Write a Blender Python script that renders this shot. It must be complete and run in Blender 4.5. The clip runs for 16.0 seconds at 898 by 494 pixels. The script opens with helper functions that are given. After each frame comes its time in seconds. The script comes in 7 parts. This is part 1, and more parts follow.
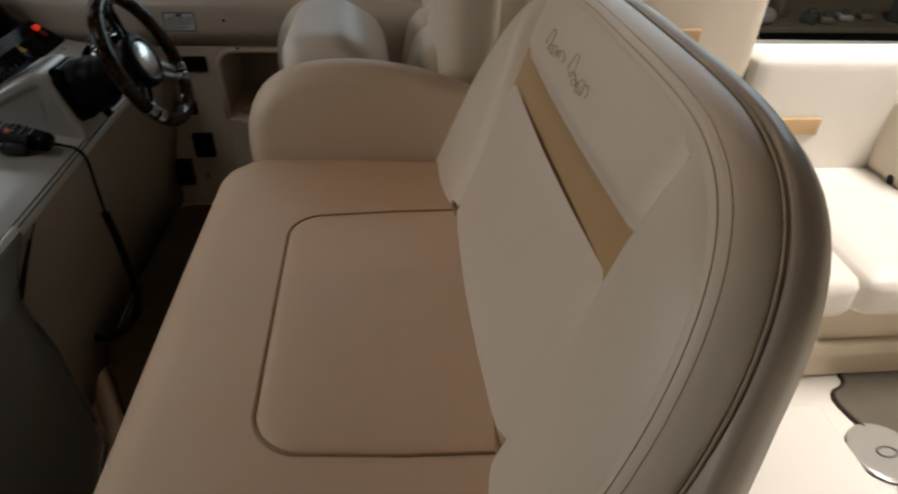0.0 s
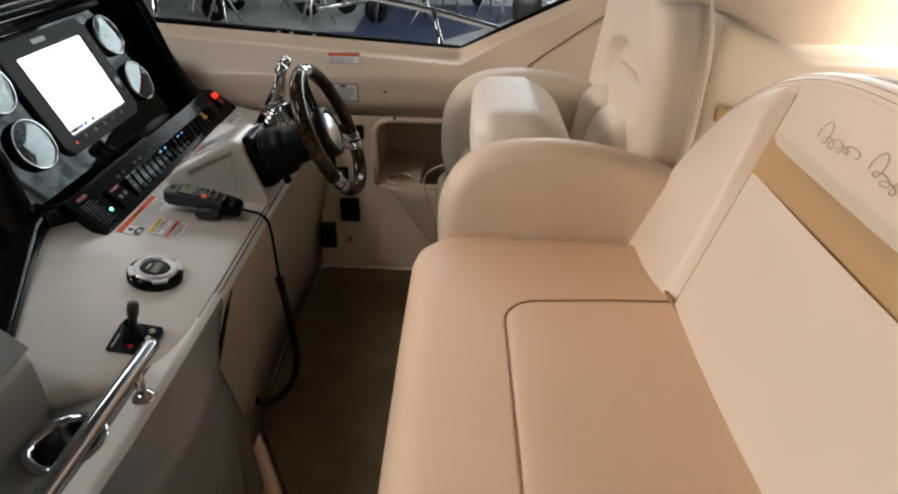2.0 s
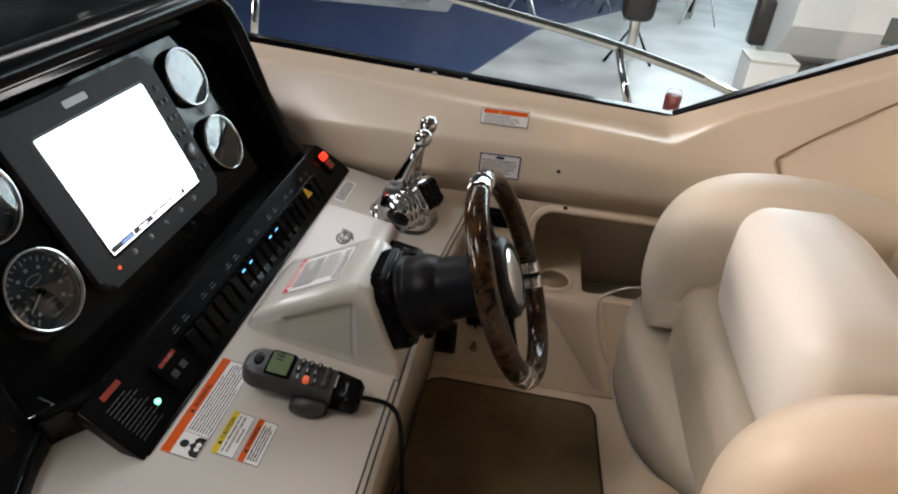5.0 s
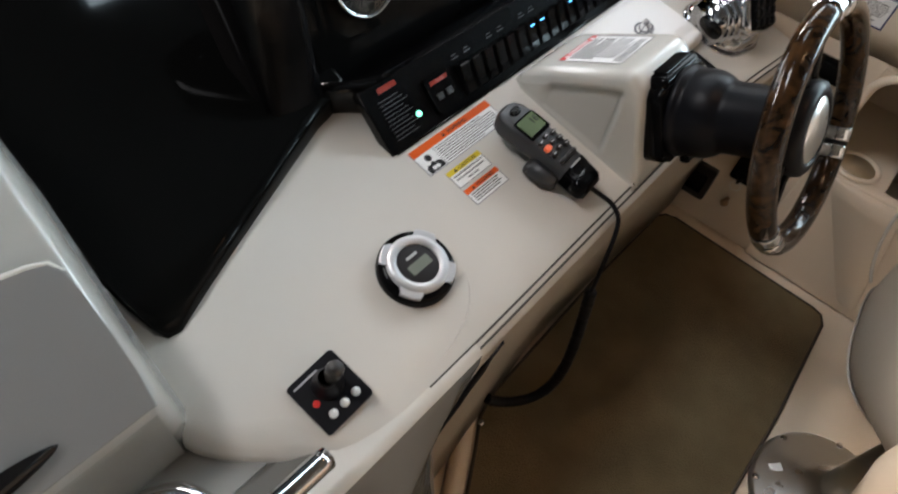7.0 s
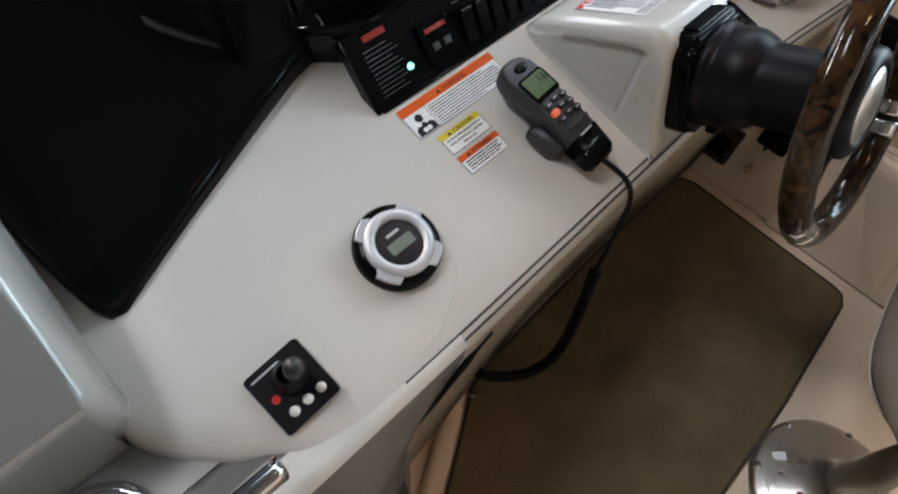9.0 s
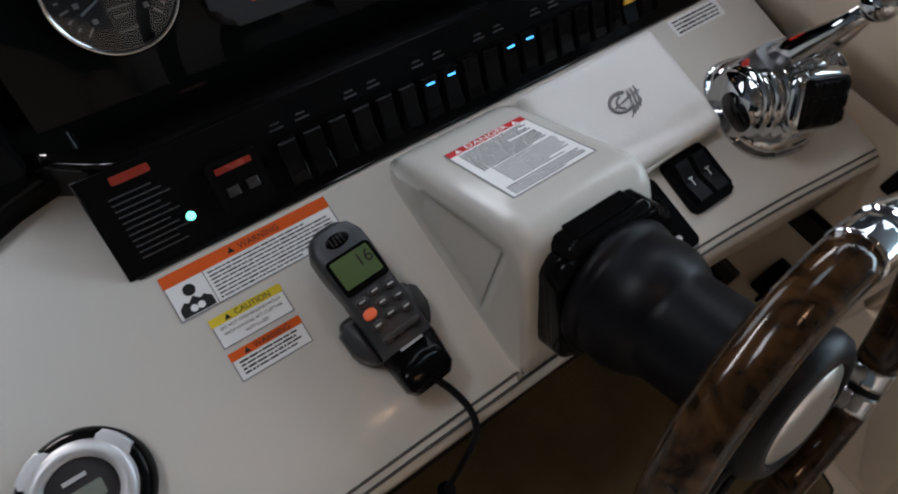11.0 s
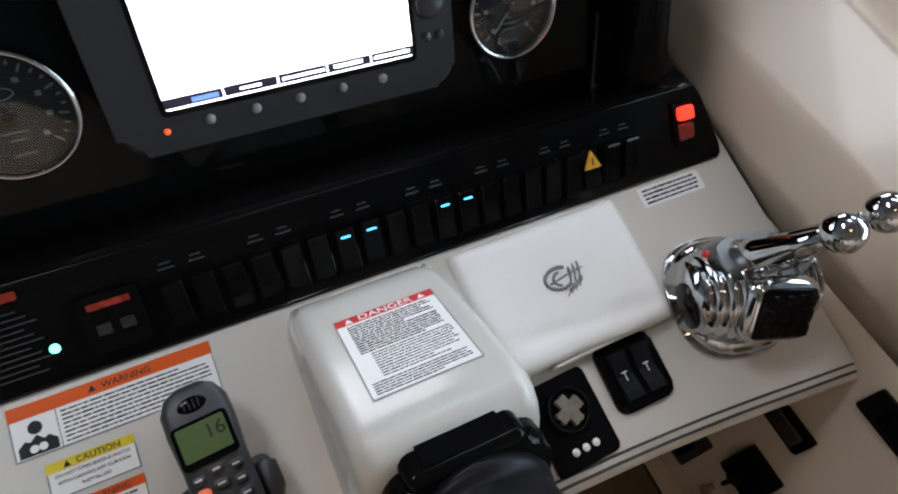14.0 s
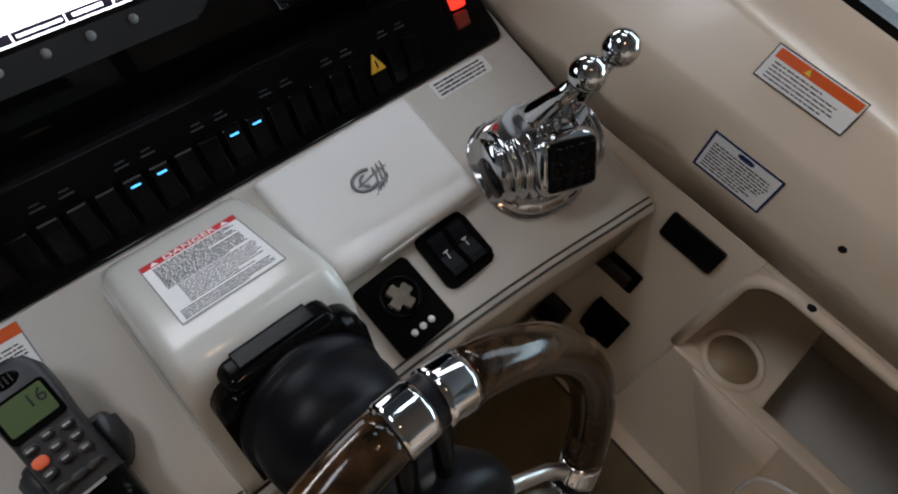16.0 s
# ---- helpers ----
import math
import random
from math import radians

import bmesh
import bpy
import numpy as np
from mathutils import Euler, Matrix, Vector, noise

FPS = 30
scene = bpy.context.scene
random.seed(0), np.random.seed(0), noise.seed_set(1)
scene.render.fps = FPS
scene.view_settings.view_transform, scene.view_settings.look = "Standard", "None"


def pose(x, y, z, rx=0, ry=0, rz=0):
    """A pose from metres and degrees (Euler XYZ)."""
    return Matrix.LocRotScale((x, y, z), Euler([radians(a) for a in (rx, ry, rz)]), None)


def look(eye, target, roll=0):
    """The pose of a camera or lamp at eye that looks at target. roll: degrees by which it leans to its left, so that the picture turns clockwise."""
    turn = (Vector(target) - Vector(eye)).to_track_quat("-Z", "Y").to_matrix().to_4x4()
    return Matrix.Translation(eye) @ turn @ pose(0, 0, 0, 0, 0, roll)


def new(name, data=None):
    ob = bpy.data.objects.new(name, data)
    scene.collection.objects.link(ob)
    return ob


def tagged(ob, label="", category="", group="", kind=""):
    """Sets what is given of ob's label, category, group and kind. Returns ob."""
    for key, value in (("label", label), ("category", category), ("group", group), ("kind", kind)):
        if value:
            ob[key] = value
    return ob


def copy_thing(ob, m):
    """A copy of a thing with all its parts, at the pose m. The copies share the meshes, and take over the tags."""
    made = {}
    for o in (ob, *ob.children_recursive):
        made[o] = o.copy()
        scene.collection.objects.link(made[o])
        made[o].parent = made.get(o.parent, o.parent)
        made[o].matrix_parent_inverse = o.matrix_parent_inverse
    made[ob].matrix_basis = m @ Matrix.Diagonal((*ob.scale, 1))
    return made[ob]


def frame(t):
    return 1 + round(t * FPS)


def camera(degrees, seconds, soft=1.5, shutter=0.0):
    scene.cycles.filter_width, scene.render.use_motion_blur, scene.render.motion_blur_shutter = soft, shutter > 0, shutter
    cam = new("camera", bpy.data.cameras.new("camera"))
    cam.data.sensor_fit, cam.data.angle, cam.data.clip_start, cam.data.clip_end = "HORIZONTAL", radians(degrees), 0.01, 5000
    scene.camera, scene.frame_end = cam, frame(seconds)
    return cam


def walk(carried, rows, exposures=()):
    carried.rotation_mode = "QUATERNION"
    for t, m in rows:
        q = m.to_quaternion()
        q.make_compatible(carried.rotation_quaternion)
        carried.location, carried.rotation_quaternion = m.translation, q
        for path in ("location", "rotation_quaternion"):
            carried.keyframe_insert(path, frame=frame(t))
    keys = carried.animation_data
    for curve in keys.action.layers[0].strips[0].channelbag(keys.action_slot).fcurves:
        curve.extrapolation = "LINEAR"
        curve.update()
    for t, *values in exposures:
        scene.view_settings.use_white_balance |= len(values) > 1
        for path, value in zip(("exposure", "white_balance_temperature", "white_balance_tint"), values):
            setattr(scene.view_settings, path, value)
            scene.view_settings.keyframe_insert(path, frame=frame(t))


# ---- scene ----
cam = camera(71.9, 16.0, 2.0, 0.3)
PATH = [
    (0, (0.436, -0.484, 1.265), (0.616, 1.124, 0.089), 2.2),
    (0.5, (0.431, -0.514, 1.253), (0.371, 1.101, 0.075), 3.2),
    (1, (0.349, -0.5, 1.254), (0.252, 1.103, 0.062), 3.5),
    (1.5, (0.257, -0.462, 1.272), (0.151, 1.201, 0.166), 2.2),
    (2, (0.171, -0.403, 1.272), (0.142, 1.314, 0.247), 1.1),
    (2.5, (0.093, -0.356, 1.263), (0.087, 1.383, 0.275), 1.7),
    (3, (0.062, -0.248, 1.218), (-0.16, 1.461, 0.202), 1.4),
    (5.5, (-0.175, 0.324, 1.286), (-0.404, 1.957, 0.154), 5.4),
    (6, (-0.139, 0.328, 1.268), (-0.69, 1.774, 0.001), 6.5),
    (6.5, (-0.135, 0.3, 1.253), (-0.834, 1.506, -0.181), 7.4),
    (7, (-0.139, 0.265, 1.237), (-0.833, 1.255, -0.355), 8.3),
    (7.5, (-0.143, 0.254, 1.217), (-0.815, 1.108, -0.462), 8.3),
    (8, (-0.149, 0.244, 1.197), (-0.845, 0.958, -0.537), 6.2),
    (8.5, (-0.158, 0.272, 1.201), (-0.837, 1.014, -0.527), 7.3),
    (9, (-0.176, 0.354, 1.19), (-0.78, 1.211, -0.514), 10.6),
    (11.5, (-0.252, 0.813, 1.137), (-1.017, 1.386, -0.62), 11.5),
    (12, (-0.275, 0.831, 1.147), (-1.178, 1.164, -0.606), 8.1),
    (12.5, (-0.285, 0.871, 1.155), (-1.217, 1.263, -0.57), 9.6),
    (13, (-0.277, 0.901, 1.166), (-1.215, 1.349, -0.543), 8.8),
    (13.5, (-0.271, 0.934, 1.174), (-1.208, 1.483, -0.506), 9.8),
    (14, (-0.269, 0.955, 1.178), (-1.166, 1.602, -0.489), 12.0),
    (14.5, (-0.252, 0.98, 1.181), (-1.107, 1.714, -0.472), 11.7),
    (15, (-0.222, 0.997, 1.183), (-0.993, 1.826, -0.465), 12.8),
    (15.5, (-0.195, 1.006, 1.185), (-0.837, 1.863, -0.505), 14.6),
    (16, (-0.166, 1.002, 1.185), (-0.772, 1.845, -0.524), 13.7),
]
EXPOSURES = [(0.0, -2.48, 6700, 12), (0.5, -1.8, 6900, 13), (1.0, -1.2, 7000, 15), (1.5, -0.62, 7100, 14), (2.0, -1.08, 7250, 18), (2.5, -1.22, 7400, 19), (3.0, -1.35, 7700, 21),
             (5.5, -0.4, 7000, 17), (6.5, -0.2, 6900, 16), (7.0, -0.25, 6700, 15), (8.0, 0.02, 6600, 15), (8.5, 0.02, 6500, 15), (9.0, -0.25, 6400, 14), (11.5, -1.0, 6300, 16), (12.5, -0.95, 6400, 16), (13.5, -0.8, 6400, 15), (14.5, -0.35, 6200, 15), (15.5, -0.9, 6350, 15), (16.0, -1.0, 6400, 15)]
walk(cam, [(t, look(eye, target, roll)) for t, eye, target, roll in PATH], EXPOSURES)

# ---- world and light ----
wd = bpy.data.worlds.new("shed_air")
scene.world = wd
wd.use_nodes = True
wd.node_tree.nodes["Background"].inputs[0].default_value = (0.80, 0.90, 1.0, 1)
wd.node_tree.nodes["Background"].inputs[1].default_value = 0.02


def area(name, eye, target, size, watts, colour, size_y=None):
    lamp = bpy.data.lights.new(name, "AREA")
    lamp.shape, lamp.size, lamp.size_y = "RECTANGLE", size, size_y or size
    lamp.energy, lamp.color = watts, colour
    ob = new(name, lamp)
    ob.matrix_world = look(eye, target)
    return ob


CEIL_Z = 1.98
LAMPS = [(0.06, 1.06, 9.0), (0.58, 0.24, 26.0)]
for x, y, watts in LAMPS:
    can = bpy.data.lights.new("cabin_lamp", "SPOT")
    can.energy, can.color, can.spot_size, can.spot_blend, can.shadow_soft_size = watts, (1.0, 0.61, 0.34), radians(76), 1.0, 0.045
    new("cabin_lamp", can).matrix_world = pose(x, y, CEIL_Z - 0.012)
# Unseen lamps added round the boat to light the cockpit and shed floor.
area("unseen_lamp_ahead", (-2.2, 3.6, 3.1), (-0.4, 0.8, 0.6), 1.6, 45.0, (0.90, 0.96, 1.0), 0.5)
area("unseen_lamp_over", (-2.1, -0.9, 5.0), (-0.5, 0.9, 0.6), 1.4, 112.0, (0.93, 0.97, 1.0), 0.7)
area("unseen_lamp_bow", (-6.0, -0.8, 2.7), (0.5, 0.4, 0.9), 3.0, 600.0, (1.0, 0.95, 0.89), 0.8)
area("unseen_lamp_astern", (3.0, 0.5, 4.2), (1.9, 1.1, 0.2), 2.0, 1600.0, (1.0, 0.95, 0.88), 1.2)
area("unseen_lamp_starboard", (0.5, 9.0, 4.6), (0.0, 9.5, -1.9), 6.0, 780.0, (0.78, 0.90, 1.0), 3.0)


# ---- materials ----
def nodes_of(name):
    m = bpy.data.materials.new(name)
    m.use_nodes = True
    return m, m.node_tree.nodes, m.node_tree.links, m.node_tree.nodes["Principled BSDF"]


def surface(name, a, b, rough=0.5, scale=8.0, fine=400.0, bump=0.05, metal=0.0, coat=0.0, rough_var=0.08, depth=0.001, spec=0.5):
    """A surface with two scales of variation: broad tone between a and b, fine grain as relief."""
    m, n, l, p = nodes_of(name)
    tc = n.new("ShaderNodeTexCoord")
    broad = n.new("ShaderNodeTexNoise")
    broad.inputs["Scale"].default_value, broad.inputs["Detail"].default_value = scale, 5.0
    ramp = n.new("ShaderNodeMix")
    ramp.data_type = "RGBA"
    ramp.inputs[6].default_value, ramp.inputs[7].default_value = (*a, 1), (*b, 1)
    grain = n.new("ShaderNodeTexNoise")
    grain.inputs["Scale"].default_value, grain.inputs["Detail"].default_value = fine, 3.0
    relief = n.new("ShaderNodeBump")
    relief.inputs["Strength"].default_value, relief.inputs["Distance"].default_value = bump, depth
    rr = n.new("ShaderNodeMapRange")
    rr.inputs[3].default_value, rr.inputs[4].default_value = max(rough - rough_var, 0.02), min(rough + rough_var, 1.0)
    l.new(tc.outputs["Object"], broad.inputs["Vector"])
    l.new(tc.outputs["Object"], grain.inputs["Vector"])
    l.new(broad.outputs["Fac"], ramp.inputs[0])
    l.new(ramp.outputs[2], p.inputs["Base Color"])
    l.new(broad.outputs["Fac"], rr.inputs[0])
    l.new(rr.outputs[0], p.inputs["Roughness"])
    l.new(grain.outputs["Fac"], relief.inputs["Height"])
    l.new(relief.outputs["Normal"], p.inputs["Normal"])
    p.inputs["Metallic"].default_value = metal
    p.inputs["Coat Weight"].default_value = coat
    p.inputs["Coat Roughness"].default_value = 0.06
    p.inputs["Specular IOR Level"].default_value = spec
    return m


def glow(name, colour, strength):
    m, n, l, p = nodes_of(name)
    p.inputs["Base Color"].default_value = (*[c * 0.5 for c in colour], 1)
    p.inputs["Emission Color"].default_value = (*colour, 1)
    p.inputs["Emission Strength"].default_value = strength
    return m


def leather(name, a, b):
    m = surface(name, a, b, rough=0.46, scale=5.0, fine=900.0, bump=0.18, depth=0.0008)
    n, l, p = m.node_tree.nodes, m.node_tree.links, m.node_tree.nodes["Principled BSDF"]
    tc = n["Texture Coordinate"]
    fold = n.new("ShaderNodeTexNoise")
    fold.inputs["Scale"].default_value, fold.inputs["Detail"].default_value, fold.inputs["Distortion"].default_value = 9.0, 2.0, 0.6
    soft = n.new("ShaderNodeBump")
    soft.inputs["Strength"].default_value, soft.inputs["Distance"].default_value = 0.35, 0.006
    l.new(tc.outputs["Object"], fold.inputs["Vector"])
    l.new(fold.outputs["Fac"], soft.inputs["Height"])
    l.new(soft.outputs["Normal"], n["Bump"].inputs["Normal"])
    return m


VINYL = leather("cream_vinyl", (0.66, 0.585, 0.485), (0.72, 0.645, 0.545))
THREAD = surface("grey_thread", (0.33, 0.275, 0.185), (0.42, 0.35, 0.24), rough=0.6, scale=80)
VINYL_SEAT = leather("beige_vinyl", (0.66, 0.485, 0.338), (0.72, 0.54, 0.388))
VINYL_ARM = leather("pale_beige_vinyl", (0.66, 0.54, 0.41), (0.72, 0.595, 0.46))
VINYL_TAUPE = leather("taupe_vinyl", (0.43, 0.37, 0.285), (0.49, 0.425, 0.33))
VINYL_WHITE = leather("white_vinyl", (0.74, 0.70, 0.64), (0.80, 0.76, 0.70))
TAN = leather("tan_vinyl", (0.45, 0.295, 0.145), (0.52, 0.355, 0.19))
STITCH = surface("tan_thread", (0.42, 0.33, 0.22), (0.50, 0.40, 0.28), rough=0.6, scale=120)
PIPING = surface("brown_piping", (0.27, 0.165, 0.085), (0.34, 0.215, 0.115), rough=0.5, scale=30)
GEL = surface("cream_gelcoat", (0.675, 0.567, 0.445), (0.715, 0.607, 0.485), rough=0.32, scale=3.0, fine=40, bump=0.02, coat=0.10)
GEL_GREY = surface("grey_white_gelcoat", (0.56, 0.535, 0.485), (0.61, 0.585, 0.535), rough=0.33, scale=3.0, fine=150, bump=0.03, coat=0.15)
GEL_POD = surface("glossy_pod_gelcoat", (0.53, 0.52, 0.475), (0.58, 0.565, 0.52), rough=0.20, scale=3.0, fine=30, bump=0.02, coat=0.30)
# Two darker copies of GEL_GREY follow, with shade put into the colour.
GEL_MID_SHADE = surface("mid_shade_gelcoat", (0.145, 0.138, 0.123), (0.172, 0.164, 0.148), rough=0.12, scale=3.0, fine=150, bump=0.03, coat=0.4)
GEL_TRAY_SHADE = surface("tray_shade_gelcoat", (0.215, 0.206, 0.188), (0.25, 0.24, 0.22), rough=0.30, scale=3.0, fine=150, bump=0.03, coat=0.15)
GEL_BEIGE = surface("beige_gelcoat", (0.40, 0.345, 0.275), (0.45, 0.39, 0.315), rough=0.4, scale=4.0, fine=300, bump=0.05)
# GEL_GREY again, half darkened for the shade on the companionway surround.
GEL_PALE_SHADE = surface("pale_shade_gelcoat", (0.32, 0.307, 0.282), (0.36, 0.345, 0.318), rough=0.20, scale=3.0, fine=150, bump=0.03, coat=0.4)
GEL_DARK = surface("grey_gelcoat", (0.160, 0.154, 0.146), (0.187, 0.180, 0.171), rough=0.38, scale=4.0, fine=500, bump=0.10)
GLOSS = surface("gloss_black", (0.004, 0.004, 0.0045), (0.007, 0.0065, 0.0065), rough=0.07, scale=6.0, fine=60, bump=0.03, rough_var=0.03, spec=0.26)
WING = surface("smoked_black_hatch", (0.0022, 0.0023, 0.0022), (0.004, 0.004, 0.0038), rough=0.03, scale=5.0, fine=7, bump=0.03, rough_var=0.015, spec=0.08)
DASH = surface("gloss_black_dash", (0.0022, 0.0023, 0.0025), (0.004, 0.004, 0.004), rough=0.025, scale=7.0, fine=9, bump=0.02, rough_var=0.012, spec=0.07)
BLACK = surface("satin_black", (0.0025, 0.0025, 0.003), (0.0045, 0.0043, 0.0043), rough=0.13, scale=20.0, fine=500, bump=0.04, spec=0.08, rough_var=0.04)
CHARCOAL = surface("charcoal_plastic", (0.018, 0.0165, 0.016), (0.027, 0.025, 0.024), rough=0.36, scale=20.0, fine=900, bump=0.12)
BEZEL = surface("bezel_plastic", (0.024, 0.0215, 0.0228), (0.032, 0.029, 0.0305), rough=0.60, scale=20.0, fine=900, bump=0.12, spec=0.15)
HANDGREY = surface("dark_grey_plastic", (0.024, 0.026, 0.030), (0.034, 0.036, 0.040), rough=0.42, scale=25.0, fine=900, bump=0.10)
RUBBER = surface("black_rubber", (0.0035, 0.0035, 0.005), (0.006, 0.006, 0.008), rough=0.40, scale=12.0, fine=300, bump=0.08, spec=0.16)
CARPET = surface("brown_carpet", (0.115, 0.090, 0.050), (0.26, 0.205, 0.120), rough=0.95, scale=9.0, fine=330, bump=1.0, depth=0.010, spec=0.1)
CARPET_AFT = surface("beige_carpet", (0.15, 0.13, 0.10), (0.20, 0.175, 0.14), rough=0.95, scale=7.0, fine=350, bump=1.0, depth=0.006, spec=0.1)
BINDING = surface("dark_carpet_binding", (0.035, 0.026, 0.018), (0.05, 0.04, 0.03), rough=0.8, scale=40)
CHROME = surface("chrome", (0.50, 0.50, 0.51), (0.58, 0.58, 0.59), rough=0.08, scale=10, fine=40, bump=0.02, metal=1.0, rough_var=0.04)
STEEL = surface("brushed_steel", (0.62, 0.61, 0.59), (0.72, 0.71, 0.69), rough=0.30, scale=14, fine=250, bump=0.08, metal=1.0, rough_var=0.1)
SILVER = surface("silver_paint", (0.52, 0.53, 0.545), (0.60, 0.61, 0.625), rough=0.40, scale=30, metal=0.5)
SHED_FLOOR = surface("concrete", (0.08, 0.082, 0.085), (0.56, 0.57, 0.575), rough=0.35, scale=1.3, fine=60, bump=0.08)
SHED_WALL = surface("shed_wall", (0.16, 0.17, 0.18), (0.24, 0.25, 0.26), rough=0.7, scale=0.5, fine=20)
BLUE_MAT = surface("blue_floor_mat", (0.008, 0.018, 0.055), (0.016, 0.032, 0.09), rough=0.5, scale=2.0, fine=200)
WHITE = surface("white_paint", (0.74, 0.74, 0.72), (0.82, 0.82, 0.80), rough=0.4, scale=5.0)
PAPER = surface("label_white", (0.80, 0.80, 0.79), (0.85, 0.85, 0.84), rough=0.35, scale=50, spec=0.15)
INK = surface("black_ink", (0.015, 0.015, 0.016), (0.025, 0.025, 0.026), rough=0.4, scale=60, spec=0.15)
INK_GREY = surface("grey_ink", (0.20, 0.20, 0.21), (0.28, 0.28, 0.29), rough=0.5, scale=60, spec=0.15)
PALE = surface("pale_lettering", (0.40, 0.40, 0.40), (0.50, 0.50, 0.50), rough=0.5, scale=60)
MARK = surface("dial_marks", (0.10, 0.10, 0.10), (0.14, 0.14, 0.14), rough=0.5, scale=60)
PALE_DIM = surface("dim_lettering", (0.032, 0.032, 0.035), (0.05, 0.05, 0.055), rough=0.5, scale=60)
ORANGE = surface("orange_ink", (0.66, 0.095, 0.012), (0.74, 0.12, 0.02), rough=0.35, scale=50, spec=0.15)
RED = surface("red_ink", (0.52, 0.03, 0.03), (0.60, 0.045, 0.04), rough=0.35, scale=50, spec=0.15)
YELLOW = surface("yellow_ink", (0.66, 0.50, 0.03), (0.74, 0.58, 0.05), rough=0.35, scale=50, spec=0.15)
BLUE_INK = surface("blue_ink", (0.012, 0.02, 0.10), (0.02, 0.03, 0.13), rough=0.4, scale=50, spec=0.15)
AMBER = surface("amber_plastic", (0.75, 0.38, 0.02), (0.80, 0.45, 0.03), rough=0.3, scale=50)
DIAL = surface("dial_black", (0.007, 0.007, 0.008), (0.011, 0.011, 0.012), rough=0.35, scale=30, spec=0.1)
CLOTH = surface("white_cover", (0.70, 0.69, 0.67), (0.77, 0.76, 0.74), rough=0.42, scale=12, fine=240, bump=0.12, depth=0.0015)
LCD = surface("lcd_grey", (0.16, 0.18, 0.15), (0.19, 0.21, 0.18), rough=0.2, scale=60)
SCREEN = glow("display_white", (0.90, 0.96, 1.0), 8.0)
SCREEN_BAR = glow("display_bar", (0.05, 0.03, 0.07), 0.22)
KEY_GREY = surface("grey_key", (0.17, 0.165, 0.165), (0.22, 0.215, 0.215), rough=0.35, scale=30)
SCREEN_BLUE = glow("display_blue", (0.25, 0.45, 0.95), 1.2)
LED_BLUE = glow("blue_led", (0.08, 0.48, 1.0), 4.0)
LED_GREEN = glow("green_led", (0.20, 1.0, 0.65), 4.0)
LED_RED = glow("red_led", (1.0, 0.045, 0.02), 2.6)
RED_DIM = surface("dark_red_plastic", (0.22, 0.02, 0.012), (0.28, 0.03, 0.016), rough=0.25, scale=50)
LED_AMBER = glow("small_red_led", (1.0, 0.12, 0.03), 1.5)
LCD_GREEN = glow("green_lcd", (0.060, 0.110, 0.018), 0.30)
BUTTON_RED = glow("red_button", (0.9, 0.16, 0.06), 0.5)


def wood_material():
    m, n, l, p = nodes_of("burl_wood")
    tc = n.new("ShaderNodeTexCoord")
    warp = n.new("ShaderNodeTexNoise")
    warp.inputs["Scale"].default_value, warp.inputs["Detail"].default_value, warp.inputs["Distortion"].default_value = 28.0, 6.0, 2.5
    ramp = n.new("ShaderNodeValToRGB")
    ramp.color_ramp.elements[0].color, ramp.color_ramp.elements[1].color = (0.006, 0.0035, 0.002, 1), (0.046, 0.023, 0.009, 1)
    ramp.color_ramp.elements[0].position, ramp.color_ramp.elements[1].position = 0.35, 0.68
    l.new(tc.outputs["Object"], warp.inputs["Vector"])
    l.new(warp.outputs["Fac"], ramp.inputs["Fac"])
    l.new(ramp.outputs["Color"], p.inputs["Base Color"])
    p.inputs["Roughness"].default_value = 0.13
    p.inputs["Coat Weight"].default_value = 0.0
    p.inputs["Specular IOR Level"].default_value = 0.24
    p.inputs["Coat Roughness"].default_value = 0.04
    return m


def clear_glass(name, tint, alpha_like):
    """Thin clear pane: mostly straight-through, with a mirror sheen."""
    m, n, l, p = nodes_of(name)
    out = n["Material Output"]
    n.remove(p)
    through_it, sheen, mixer, fres = n.new("ShaderNodeBsdfTransparent"), n.new("ShaderNodeBsdfGlossy"), n.new("ShaderNodeMixShader"), n.new("ShaderNodeFresnel")
    through_it.inputs[0].default_value = (*tint, 1)
    sheen.inputs["Roughness"].default_value = 0.03
    fres.inputs["IOR"].default_value = alpha_like
    l.new(fres.outputs[0], mixer.inputs[0])
    l.new(through_it.outputs[0], mixer.inputs[1])
    l.new(sheen.outputs[0], mixer.inputs[2])
    l.new(mixer.outputs[0], out.inputs[0])
    return m


WOOD = wood_material()
GLASS = clear_glass("windshield_glass", (0.90, 0.95, 0.94), 1.35)
GAUGE_GLASS = clear_glass("gauge_glass", (0.88, 0.90, 0.91), 1.58)


# ---- mesh helpers ----
def finish(bm, name, material, smooth=True):
    me = bpy.data.meshes.new(name)
    bmesh.ops.recalc_face_normals(bm, faces=bm.faces[:])
    for f in bm.faces:
        f.smooth = smooth
    bm.to_mesh(me)
    bm.free()
    if material:
        me.materials.append(material)
    return me


